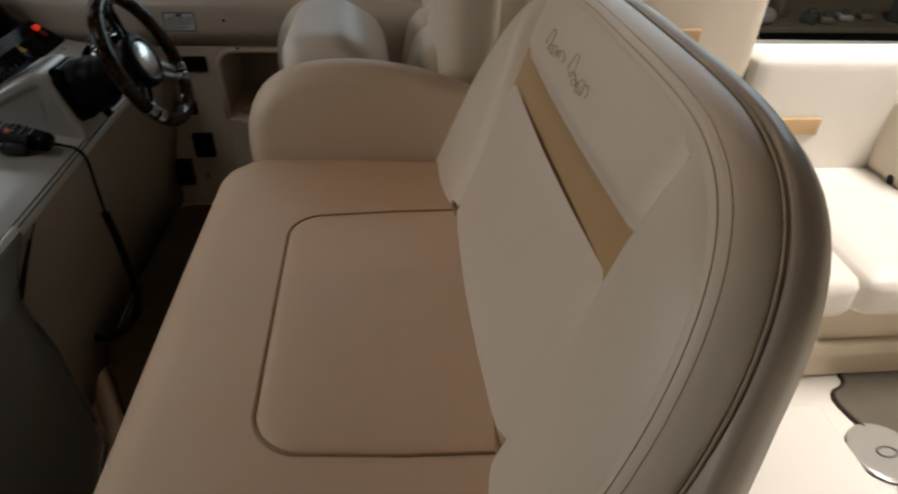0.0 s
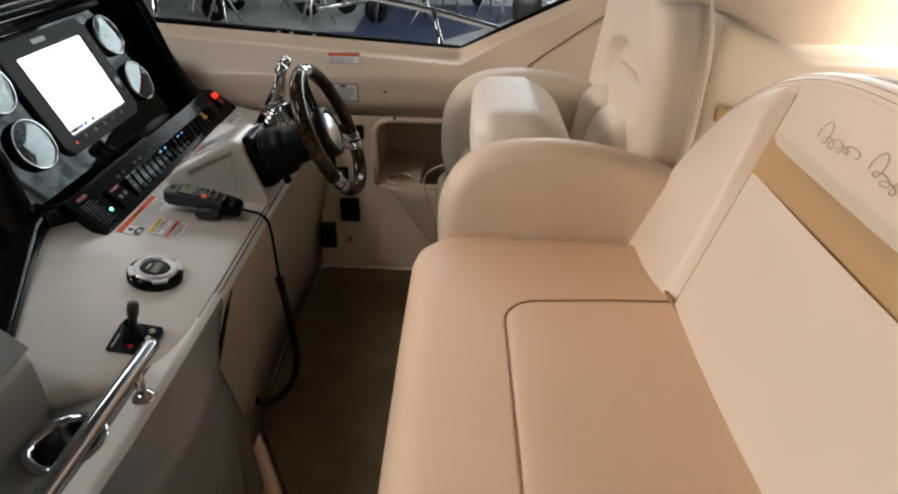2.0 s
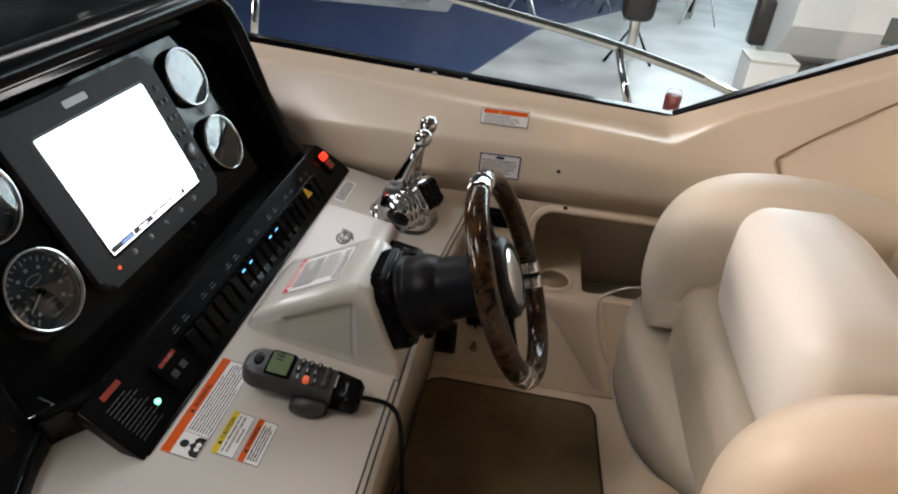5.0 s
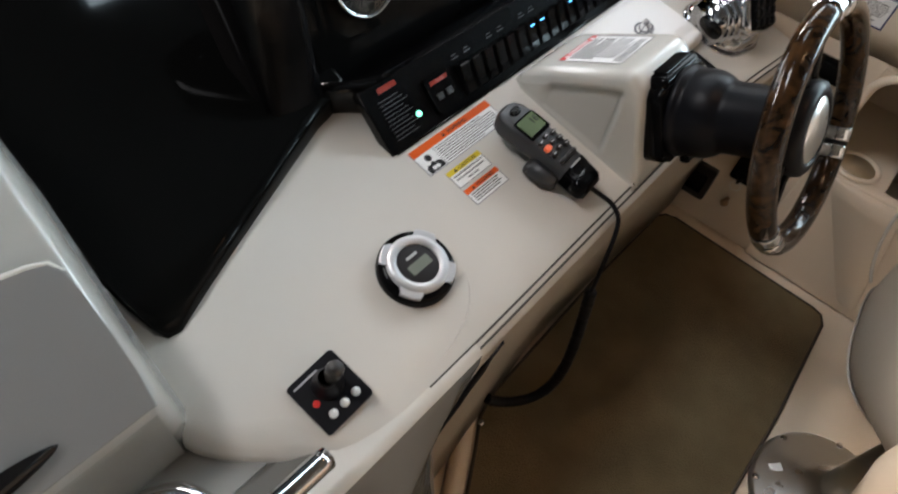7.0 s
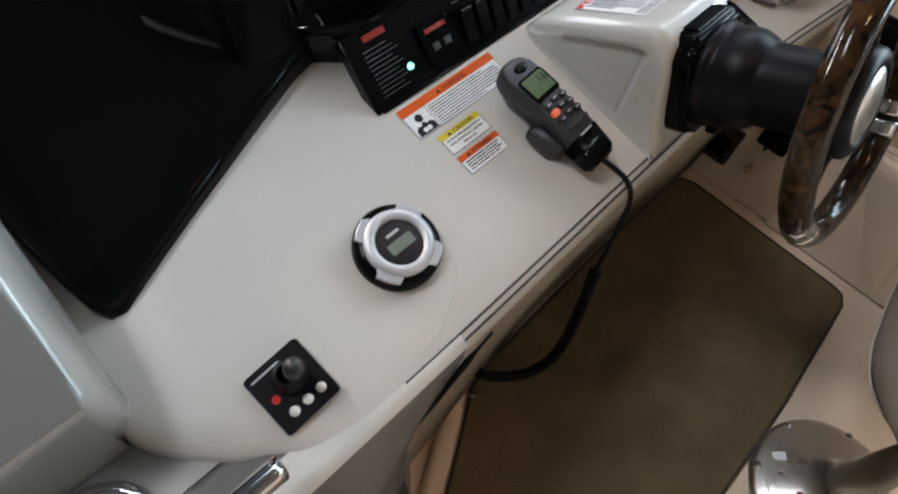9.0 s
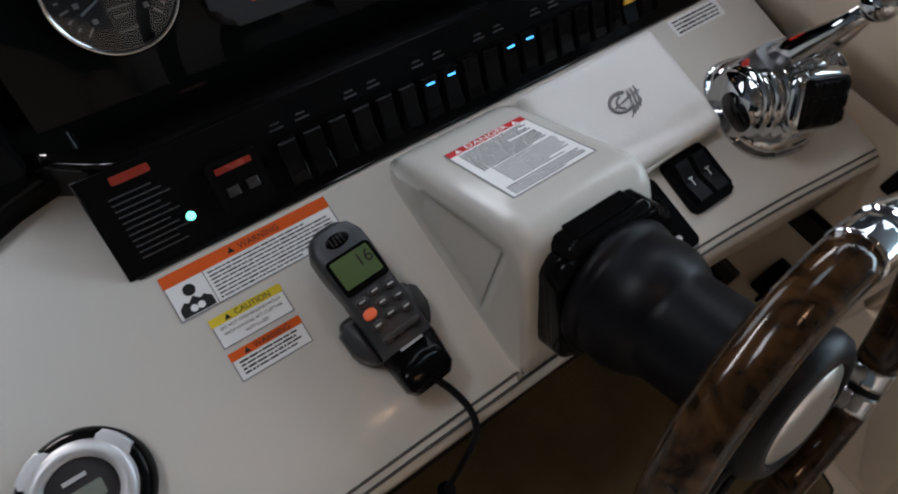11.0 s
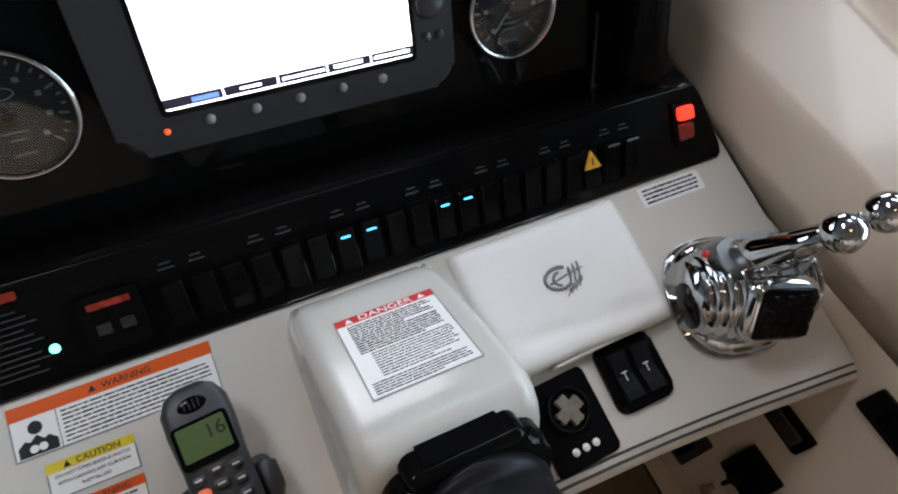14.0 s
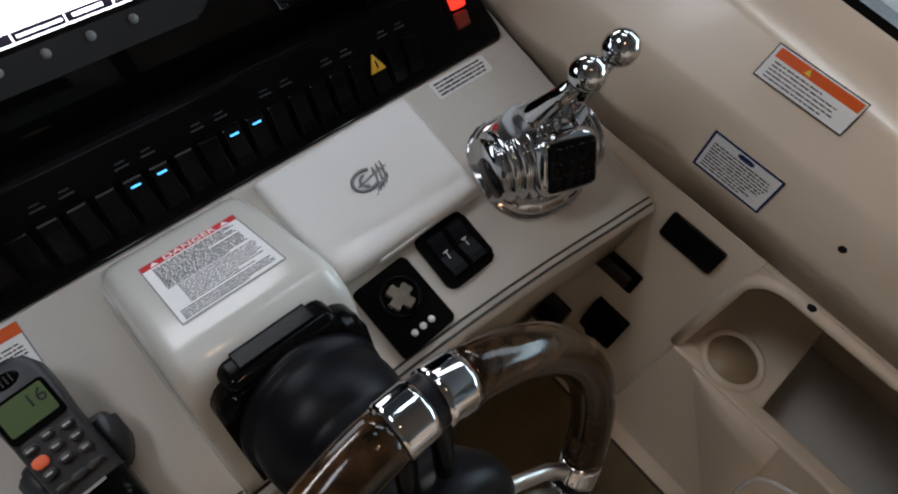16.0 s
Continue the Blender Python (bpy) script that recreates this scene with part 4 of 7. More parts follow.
def gauge(y, z, r, marks, pointer):
    g = thing("gauge", "round black dial gauge with a chrome bezel", "gauge", "dash gauges", m=dash_frame(y, z, -0.010))
    part("bezel", lathe([(r * 0.90, 0.004), (r * 0.93, 0.013), (r * 0.98, 0.014), (r, 0.010), (r * 1.01, 0.0)], 48), CHROME, g)
    part("dial", prism(disc(r * 0.93, 40), 0.001, 0.003), DIAL, g, "black dial face", smooth=False)
    for i in range(marks):
        a = radians(225 - 270 * i / (marks - 1))
        long = 0.14 if i % 3 == 0 else 0.07
        bm = box(r * (0.82 - long), r * 0.82, -0.0009, 0.0009, 0.003, 0.0034)
        part("tick", bm, MARK, g, "", pose(0, 0, 0, 0, 0, math.degrees(a)), smooth=False)
    part("needle", box(-0.006, r * 0.60, -0.0009, 0.0009, 0.004, 0.005), MARK, g, "", pose(0, 0, 0, 0, 0, pointer), smooth=False)
    part("hub", lathe([(0.0, 0.008), (0.005, 0.007), (0.0065, 0.003)], 20), BLACK, g)
    for k in range(0, marks, 3):
        a = radians(225 - 270 * k / (marks - 1))
        part("numeral", box(-0.0024, 0.0024, -0.0022, 0.0022, 0.003, 0.0034), MARK, g, "", pose(r * 0.56 * math.cos(a), r * 0.56 * math.sin(a), 0), smooth=False)
    part("emblem", tube([(r * 0.22 * math.cos(radians(q)), r * 0.30 + r * 0.09 * math.sin(radians(q)), 0.0034) for q in range(0, 360, 20)], 0.0005, 5, True), MARK, g, "small pale oval emblem")
    for yy, w in ((-0.30, 0.18), (-0.42, 0.12), (-0.66, 0.16)):
        part("legend", box(-r * w, r * w, r * yy - 0.0011, r * yy + 0.0011, 0.003, 0.0034), PALE_DIM, g, "", smooth=False)
    lens = part("glass", lathe([(0.0, 0.0125), (r * 0.5, 0.0120), (r * 0.92, 0.0105)], 40), GAUGE_GLASS, g, "clear glass")
    lens.visible_shadow = False
    return g


gauge(0.825, 0.766, 0.056, 25, 205)
gauge(0.825, 0.886, 0.056, 25, 190)
gauge(1.312, 0.889, 0.054, 19, 150)
gauge(1.314, 0.766, 0.054, 19, 230)


# ---- switch panel ----
SW = Vector((-0.7071, 0, 0.7071))


def sw_frame(y, s, out=0.0):
    """A pose on the 45 degree switch panel: s metres up its slope from the lower edge."""
    o = Vector((-0.5775, y, 0.6125)) + SW * s + Vector((0.7071, 0, 0.7071)) * out
    return face_frame(o, (0, 1, 0), SW)


sw = thing("switch_panel", "black angled switch panel across the dash", "switch panel", m=sw_frame(1.146, 0))
part("plate", prism([(-0.428, -0.006), (0.424, -0.006), (0.428, -0.002), (0.426, 0.010), (0.414, 0.050), (0.402, 0.082), (0.396, 0.094), (-0.428, 0.094)], -0.018, 0.0, 0.003), BLACK, sw, "", weighted=True)
part("edge_highlight", tube([(-0.42, -0.005, 0.0), (0.42, -0.005, 0.0)], 0.0022, 6), GLOSS, sw, "gloss lower edge")
pitch = 0.0277


def rocker(y, mat, lamp=None, blank=False, kind="rocker switch"):
    label = "black rocker switch with a lit blue bar" if lamp else "black rocker switch on the dash"
    r = thing("rocker_switch", label, kind, "dash switches", m=sw_frame(y, 0.032))
    part("bezel", prism(rounded(-0.0118, 0.0118, -0.0245, 0.0245, 0.002, 3), 0.0, 0.004, 0.001), BLACK, r, smooth=False)
    rows = []
    for v, h in ((-0.022, 0.006), (-0.012, 0.0075), (0.0, 0.0105), (0.010, 0.0135), (0.020, 0.017), (0.022, 0.015)):
        rows.append([(-0.0098, v, 0.003), (-0.0098, v, h - 0.001), (-0.0088, v, h), (0.0088, v, h), (0.0098, v, h - 0.001), (0.0098, v, 0.003)])
    paddle = part("paddle", loft(rows), mat, r, smooth=False)
    if lamp:
        part("lamp", box(-0.0050, 0.0050, 0.0126, 0.0146, 0.0145, 0.0163, 0.0006), lamp, paddle, "glowing blue bar", smooth=False)
    return r


plain = None
for i in range(-6, 14):
    y = 1.066 + i * pitch
    if i in (0, 1, 4, 5):
        rocker(y, BLACK, LED_BLUE)
    elif i == 11:
        t = thing("warning_switch", "amber triangle hazard switch on the dash", "switch", "dash switches", m=sw_frame(y, 0.032))
        part("bezel", prism(rounded(-0.012, 0.012, -0.0245, 0.0245, 0.002, 3), 0.0, 0.006, 0.001), BLACK, t, smooth=False)
        part("triangle", prism([(-0.0115, 0.000), (0.0115, 0.000), (0.0, 0.021)], 0.006, 0.009), AMBER, t, "amber warning triangle", smooth=False)
        part("bolt_mark", box(-0.001, 0.001, 0.004, 0.013, 0.0091, 0.0094), INK, t, smooth=False)
    else:
        if plain is None:
            plain = rocker(y, BLACK)
        else:
            copy_thing(plain, sw_frame(y, 0.032))
    if i % 3 != 2:
        part("legend", box(-0.0075, 0.0075, -0.0008, 0.0008, 0.0, 0.0004), PALE_DIM, sw, "", sw.matrix_world.inverted() @ sw_frame(y, 0.066, 0.0003), smooth=False)
        part("legend", box(-0.005, 0.005, -0.0007, 0.0007, 0.0, 0.0004), PALE_DIM, sw, "", sw.matrix_world.inverted() @ sw_frame(y, 0.071, 0.0003), smooth=False)
redsw = thing("red_switch", "glowing red emergency rocker switch at the panel end", "switch", m=sw_frame(1.514, 0.052))
part("bezel", prism(rounded(-0.0145, 0.0145, -0.030, 0.026, 0.003, 3), 0.0, 0.005, 0.001), BLACK, redsw, smooth=False)
part("lit_top", box(-0.0100, 0.0100, 0.003, 0.020, 0.004, 0.016, 0.003), LED_RED, redsw, "glowing red upper half")
part("lower_half", box(-0.0115, 0.0115, -0.022, -0.001, 0.004, 0.011, 0.003), RED_DIM, redsw, "unlit dark red half")
# text plate and stereo fader block at the port end
tp = sw.matrix_world.inverted()
part("heading", prism(rounded(-0.0175, 0.0175, -0.004, 0.004, 0.002), 0.0, 0.0006), RED_DIM, sw, "dull orange heading bar", tp @ sw_frame(0.764, 0.082, 0.0003), smooth=False)
for i in range(11):
    part("text_line", box(-0.024, 0.014 + 0.012 * ((i * 7) % 3) / 2, -0.0006, 0.0006, 0, 0.0004), PALE_DIM, sw, "", tp @ sw_frame(0.762, 0.068 - i * 0.0058, 0.0003), smooth=False)
part("lamp", lathe([(0.0, 0.004), (0.0035, 0.003), (0.0045, 0.0)], 16), LED_GREEN, sw, "glowing green light", tp @ sw_frame(0.792, 0.026, 0.0002))
fm = thing("monitor_module", "black gas monitor module with a dim red strip", "module", m=sw_frame(0.846, 0.036))
part("body", prism(rounded(-0.026, 0.026, -0.027, 0.027, 0.004), 0.0, 0.008, 0.002), BLACK, fm, weighted=True)
part("strip", box(-0.018, 0.018, 0.014, 0.020, 0.008, 0.0086), RED_DIM, fm, "dim red strip", smooth=False)
for s in (-0.010, 0.010):
    part("key", box(s - 0.006, s + 0.006, -0.010, 0.0, 0.008, 0.010, 0.001), CHARCOAL, fm, smooth=False)
# daylight through translucent panels high in the shed wall
skylight = thing("window_2", "bright translucent daylight panels in the shed wall", "window", kind="structure")
PANE = glow("daylight_panel", (0.70, 0.90, 1.0), 26.0)
n, l = PANE.node_tree.nodes, PANE.node_tree.links
mottle, spread, tint = n.new("ShaderNodeTexNoise"), n.new("ShaderNodeMapRange"), n.new("ShaderNodeTexCoord")
mottle.inputs["Scale"].default_value, mottle.inputs["Detail"].default_value = 1.6, 6.0
spread.inputs[1].default_value, spread.inputs[2].default_value, spread.inputs[3].default_value, spread.inputs[4].default_value = 0.38, 0.60, 7.0, 32.0
l.new(tint.outputs["Object"], mottle.inputs["Vector"])
l.new(mottle.outputs["Fac"], spread.inputs[0])
l.new(spread.outputs[0], n["Principled BSDF"].inputs["Emission Strength"])
for k in range(8):
    part("pane", box(3.2 + 2.1 * k, 5.2 + 2.1 * k, 23.88, 23.94, 2.8, 8.8), PANE, skylight, smooth=False)
for k in range(4):
    part("pane", box(19.9, 19.95, 15.2 + 2.1 * k, 17.2 + 2.1 * k, 2.8, 8.8), PANE, skylight, smooth=False)
for k in range(3):
    part("pane", box(-5.1 + 0.5 * k, -4.75 + 0.5 * k, 2.6 + 0.2 * k, 4.2 + 0.2 * k, 8.93, 8.97), PANE, skylight, smooth=False)
SHELF_Z = -0.31

# ---- things on the console deck ----
DECK_UP = Vector((-1, 0, 0.22)).normalized()


def deck_frame(x, y, out=0.0, turn=0.0):
    """A pose on the sloping deck: its x to starboard, its y up the slope (ahead)."""
    return face_frame(Vector((x, y, deck(x))) + out * Vector((0.2149, 0, 0.9766)), (0, 1, 0), DECK_UP) @ pose(0, 0, 0, 0, 0, turn)


# steering pod
pod = thing("steering_pod", "pale gelcoat steering pod rising from the console deck", "pod")


POD_Y = 1.068


CROWN = [(-0.60, 0.600), (-0.566, 0.606), (-0.558, 0.6195), (-0.549, 0.6310), (-0.538, 0.6400), (-0.522, 0.6495), (-0.505, 0.6590), (-0.402, 0.711), (-0.388, 0.7155), (-0.376, 0.7130), (-0.366, 0.7060), (-0.357, 0.6930), (-0.349, 0.6740), (-0.332, 0.6200), (-0.310, 0.5580), (-0.29, 0.545)]


def pod_crown(x):
    """Height of the pod's crown: a plane falling ahead, rolled over and falling at the after end."""
    return straight(CROWN, x)


def pod_row(x, inset):
    """Across the pod at x, from the port foot over the crown to the starboard foot."""
    h, base = pod_crown(x), deck(x) - 0.006
    h = max(h, base + 0.010)
    rear = max(0.0, (-0.535 - x) / 0.031) ** 2
    hw, foot, r = 0.0790 - 0.014 * rear, 0.0860 - 0.012 * rear, min(0.0190, (h - base) * 0.45)
    port = [(-foot - 0.004, base), (-foot, base + 0.006)]
    z_lo, z_hi = base + 0.010, h - r - 0.004
    for f, d in ((0.04, 0.0), (0.08, 1.0), (0.5, 1.0), (0.92, 1.0), (0.96, 0.0)):
        z = z_lo + (z_hi - z_lo) * f
        port.append((-foot + (foot - hw) * (z - base) / (h - base) + d * inset, z))
    arc = [(-hw + r * (1 - math.cos(radians(a))), h - r * (1 - math.sin(radians(a)))) for a in (0, 18, 36, 54, 72, 90)]
    stbd = [(-y, z) for y, z in arc[::-1]] + [(-y, z) for y, z in ((-hw, z_hi), (-foot + 0.002, base + 0.012), (-foot, base))]
    return [(x, POD_Y + y, z) for y, z in port + arc + [(0.0, h + 0.0003)] + stbd]


secs = []
for x, inset in ((-0.566, 0.0), (-0.558, 0.0), (-0.549, 0.0), (-0.538, 0.0), (-0.522, 0.0), (-0.505, 0.0), (-0.500, 0.006), (-0.48, 0.006), (-0.44, 0.006), (-0.402, 0.006), (-0.388, 0.006), (-0.382, 0.0), (-0.376, 0.0), (-0.366, 0.0), (-0.357, 0.0), (-0.349, 0.0), (-0.332, 0.0), (-0.318, 0.0), (-0.310, 0.0)):
    secs.append(pod_row(x, inset))
part("shell", loft(secs), GEL_POD, pod, "moulded shell", weighted=True)
part("side_panel", sheet([[(x, y - 0.0012, z) for x, y, z in pod_row(x, 0.006)[3:6]] for x in (-0.498, -0.48, -0.44, -0.402, -0.390)]), GEL_POD, pod, "sunk side panel", weighted=True)
# steering column with its ribbed boot
AX = Vector((0.917, 0, 0.399))
col0 = Vector((-0.1555, 1.070, 0.7223)) - 0.222 * AX


def col_pose(d):
    z, x = AX, Vector((0, 1, 0))
    y = z.cross(x)
    o = col0 + AX * d
    return Matrix(((x.x, y.x, z.x, o.x), (x.y, y.y, z.y, o.y), (x.z, y.z, z.z, o.z), (0, 0, 0, 1)))


helm = thing("steering_column", "black steering column with a burl wood and chrome steering wheel", "steering wheel")
part("mount", prism(rounded(-0.068, 0.068, -0.062, 0.060, 0.020), 0.0, 0.050, 0.010, 3), BLACK, helm, "square black mount", col_pose(0.0), weighted=True)
part("mount_cap", box(-0.052, 0.050, 0.030, 0.072, 0.006, 0.048, 0.010, 3), BLACK, helm, "raised black cap", col_pose(0.0), weighted=True)
part("mount_slot", box(-0.036, 0.034, 0.0725, 0.0745, 0.016, 0.040, 0.001), BLACK, helm, "", col_pose(0.0), smooth=False)
part("boot", lathe([(0.058, 0.040), (0.0660, 0.046), (0.0680, 0.052), (0.0665, 0.0585), (0.0630, 0.0605), (0.0635, 0.068), (0.0645, 0.080), (0.0630, 0.094), (0.0580, 0.106), (0.0535, 0.1125), (0.0515, 0.1155), (0.0510, 0.122), (0.0500, 0.160), (0.0510, 0.176), (0.0520, 0.186), (0.0, 0.186)], 48), RUBBER, helm, "ribbed rubber boot", col_pose(0.0))
part("tilt_lever", box(-0.012, 0.012, -0.085, -0.045, 0.045, 0.062, 0.005), BLACK, helm, "short black tilt lever", col_pose(0.0))
# steering wheel
R = 0.155
wheel = part("steering_wheel", lathe([(0.044, -0.045), (0.056, -0.036), (0.064, -0.020), (0.0655, -0.008), (0.063, 0.002), (0.056, 0.0075), (0.047, 0.0080), (0.045, 0.004)], 44), RUBBER, helm, "steering wheel with a black hub, burl wood rim and chrome", col_pose(0.222))
ring = lambda a, r=R: (r * math.cos(radians(a)), r * math.sin(radians(a)), 0.0)
spokes = (84, 325, 217)
for a0, a1 in ((-27, 76), (92, 209), (225, 317)):
    n = 26
    part("rim_wood", tube([ring(a0 + (a1 - a0) * i / n) for i in range(n + 1)], 0.0174, 16), WOOD, wheel, "dark glossy burl wood rim")
for a in spokes:
    n = 6
    for q0, q1 in ((a - 9, a - 1.5), (a + 1.5, a + 9)):
        part("rim_chrome", tube([ring(q0 + (q1 - q0) * i / n) for i in range(n + 1)], [0.0182] * (n + 1), 16), CHROME, wheel, "chrome rim sleeve")
    part("rim_joint", tube([ring(a - 2 + i) for i in range(5)], 0.0165, 14), RUBBER, wheel, "dark joint between the sleeves")
    d = Vector((math.cos(radians(a)), math.sin(radians(a)), 0))
    s = Vector((-d.y, d.x, 0))
    for k in (-1, 1):
        rows = []
        for t, w, off, zz in ((0.030, 0.0085, 0.016, -0.006), (0.07, 0.0080, 0.0145, -0.012), (0.12, 0.0080, 0.0135, -0.010), (R - 0.010, 0.0090, 0.0135, 0.0)):
            c = d * t + s * off * k + Vector((0, 0, zz))
            rows.append([c + s * w * math.cos(q) + Vector((0, 0, 0.0055 * math.sin(q))) for q in [2 * math.pi * j / 12 for j in range(12)]])
        part("spoke", loft(rows), STEEL if a == 325 else BLACK, wheel, "satin spoke bar", weighted=True)
part("horn_cap", lathe([(0.0, 0.012), (0.03, 0.0105), (0.044, 0.006), (0.046, 0.002)], 40), STEEL, wheel, "silver domed centre cap")

# twin lever engine control
thr = thing("throttle_control", "chrome twin-lever engine control binnacle", "throttle", m=deck_frame(-0.412, 1.466, -0.001, -12))


def oval(w, h, z, n=28, p=2.6, dx=0.0, dy=0.0):
    return [(dx + w * math.copysign(abs(math.cos(a)) ** (2 / p), math.cos(a)), dy + h * math.copysign(abs(math.sin(a)) ** (2 / p), math.sin(a)), z) for a in [2 * math.pi * i / n for i in range(n)]]


part("plinth", loft([oval(0.076, 0.075, 0.0), oval(0.076, 0.075, 0.003), oval(0.074, 0.073, 0.005)]), CHROME, thr, weighted=True)
part("body", loft([oval(0.074, 0.073, 0.004), oval(0.072, 0.069, 0.016), oval(0.062, 0.060, 0.026), oval(0.040, 0.044, 0.026)]), CHROME, thr, "chrome skirt", weighted=True)
turned = Matrix.Translation((0, 0, 0.034)) @ Matrix.Rotation(radians(90), 4, "Y")


def drum(name, x0, x1, r0, r1, ribs, material, label):
    prof, k = [(0.0, x0)], max(1, ribs) * 8
    for q in range(k + 1):
        t = q / k
        wave = 0.5 + 0.5 * math.cos(2 * math.pi * t * ribs) if ribs else 1.0
        prof.append((r0 + (r1 - r0) * t - 0.0095 * (1 - wave ** 0.5), x0 + (x1 - x0) * t))
    part(name, lathe(prof + [(0.0, x1)], 40), material, thr, label, turned)


drum("port_drum", -0.074, -0.021, 0.040, 0.058, 4, CHROME, "ribbed chrome drum")
drum("starboard_drum", 0.023, 0.070, 0.057, 0.046, 4, CHROME, "ribbed chrome drum")
drum("gap_ring", -0.022, 0.024, 0.046, 0.046, 0, GLOSS, "dark gap between the drums")
drum("lever_hub", -0.018, -0.001, 0.059, 0.059, 0, CHROME, "smooth chrome lever hub")
drum("lever_hub", 0.005, 0.021, 0.059, 0.059, 0, CHROME, "smooth chrome lever hub")
part("end_recess", prism([(q[0], q[1]) for q in oval(0.026, 0.015, 0)], -0.004, 0.0025), GLOSS, thr, "dark oval recess", pose(-0.0735, -0.010, 0.034, 0, -90, 0) @ pose(0, 0, 0, 0, 0, 90))
pad = pose(0.006, -0.043, 0.076, 44, 0, -6)
part("pad_frame", cushion(-0.043, 0.039, -0.036, 0.036, -0.030, 0.003, 0.014, 0.003, n=8), CHROME, thr, "chrome frame", pad)
keypad = part("key_pad", cushion(-0.036, 0.032, -0.030, 0.030, -0.012, 0.0055, 0.006, 0.0015, n=8), BLACK, thr, "black key pad", pad)
for a in (-0.025, -0.0085, 0.008, 0.0225):
    for b in (-0.018, 0.0, 0.018):
        part("pad_key", box(a - 0.0062, a + 0.0062, b - 0.007, b + 0.007, 0.004, 0.0080, 0.002), BLACK, keypad)
part("front_cover", loft([[(0.004 + 0.058 * math.copysign(abs(math.cos(q)) ** 0.7, math.cos(q)), 0.022 + 0.040 * math.sin(q) * (1 - 0.25 * h), 0.036 + 0.050 * h - 0.35 * max(0.0, 0.040 * math.sin(q)))  for q in [2 * math.pi * i / 28 for i in range(28)]] for h in (0.0, 0.5, 0.9, 1.0)]), surface("satin_chrome", (0.13, 0.13, 0.135), (0.18, 0.18, 0.185), rough=0.36, scale=20, metal=1.0), thr, "smooth satin front cover", weighted=True)
inv = thr.matrix_world.inverted()
for (bx, by, bz), (ty, tz, tx) in (((-0.425, 1.452, 0.640), (1.449, 0.768, -0.374)), ((-0.415, 1.500, 0.640), (1.493, 0.780, -0.372))):
    a, b = inv @ Vector((bx, by, bz)), inv @ Vector((tx, ty, tz))
    part("lever", tube([a, a.lerp(b, 0.3), a.lerp(b, 0.6), a.lerp(b, 0.98)], [0.024, 0.0180, 0.0115, 0.0080], 14), CHROME, thr, "chrome lever arm")
    part("knob", lathe([(0.0, 0.0195)] + [(0.0195 * math.sin(radians(q)), 0.0195 * math.cos(radians(q))) for q in range(12, 180, 12)] + [(0.0, -0.0195)], 32), CHROME, thr, "chrome ball knob", Matrix.Translation(b))
    part("collar", tube([a.lerp(b, 0.72), a.lerp(b, 0.76)], 0.0098, 14), CHROME, thr, "chrome lever collar")
part("warning_lamp", box(-0.052, -0.036, 0.030, 0.042, 0.052, 0.064, 0.003), RED, thr, "small red neutral mark")

# soft white cover over the instrument beside the pod
cover = thing("instrument_cover", "soft white square instrument cover with a grey swirl emblem", "cover", m=deck_frame(-0.490, 1.276))
def cover_height(u, w):
    """Its top: a thin box with firm edges, the cloth a little slack over it."""
    ex, ey = max(0.0, 1 - abs(u) ** 14), max(0.0, 1 - abs(w) ** 12)
    slack = 0.0016 * math.sin(2.6 * u + 1.9 * w) + 0.0009 * math.sin(6.5 * u - 2.2 * w) * (1.6 if w < -0.5 else 0.5)
    return 0.0245 * ex ** 0.30 * ey ** 0.30 * (1.0 - 0.10 * w) + slack * ex * ey - 0.0020 * math.exp(-((w + 0.62 + 0.1 * u) / 0.12) ** 2) * ex * ey


bm = bmesh.new()
bmesh.ops.create_grid(bm, x_segments=56, y_segments=44, size=1.0)
for v in bm.verts:
    u, w = [math.copysign(1 - (1 - abs(q)) ** 1.7, q) for q in (v.co.x, v.co.y)]
    v.co = Vector((u * 0.107 * (1 + 0.02 * w), w * 0.076 * (1 + 0.02 * math.sin(2.2 * u)), 0.001 + cover_height(u, w)))
part("fabric", bm, CLOTH, cover)
part("flap", box(-0.052, 0.094, -0.0775, -0.0745, 0.002, 0.017, 0.001), CLOTH, cover, "folded lower flap", pose(0, 0, 0, 0, 0, 1))


def on_cover(x, y):
    return (x, y, 0.0016 + cover_height(x / 0.107, y / 0.076))


def swirl(cx, cy, rx, ry, a0, a1, r):
    part("emblem", tube([on_cover(cx + rx * math.cos(radians(a0 + (a1 - a0) * k / 14)), cy + ry * math.sin(radians(a0 + (a1 - a0) * k / 14))) for k in range(15)], r, 5), INK_GREY, cover, "grey interlaced emblem")


swirl(-0.008, 0.007, 0.017, 0.0120, 55, 310, 0.0022)
swirl(-0.005, 0.006, 0.010, 0.0075, 100, 250, 0.0017)
for k, (x0, y0, x1, y1) in enumerate(((0.002, -0.003, 0.007, 0.016), (0.008, -0.002, 0.013, 0.017), (0.014, -0.001, 0.019, 0.018), (-0.020, 0.004, 0.022, 0.010))):
    part("emblem", tube([on_cover(x0, y0), on_cover((x0 + x1) / 2 + 0.0012, (y0 + y1) / 2 + 0.001), on_cover(x1, y1)], [0.0012, 0.0022 - 0.0004 * k, 0.0010], 5, sub=3), INK_GREY, cover, "grey interlaced emblem")
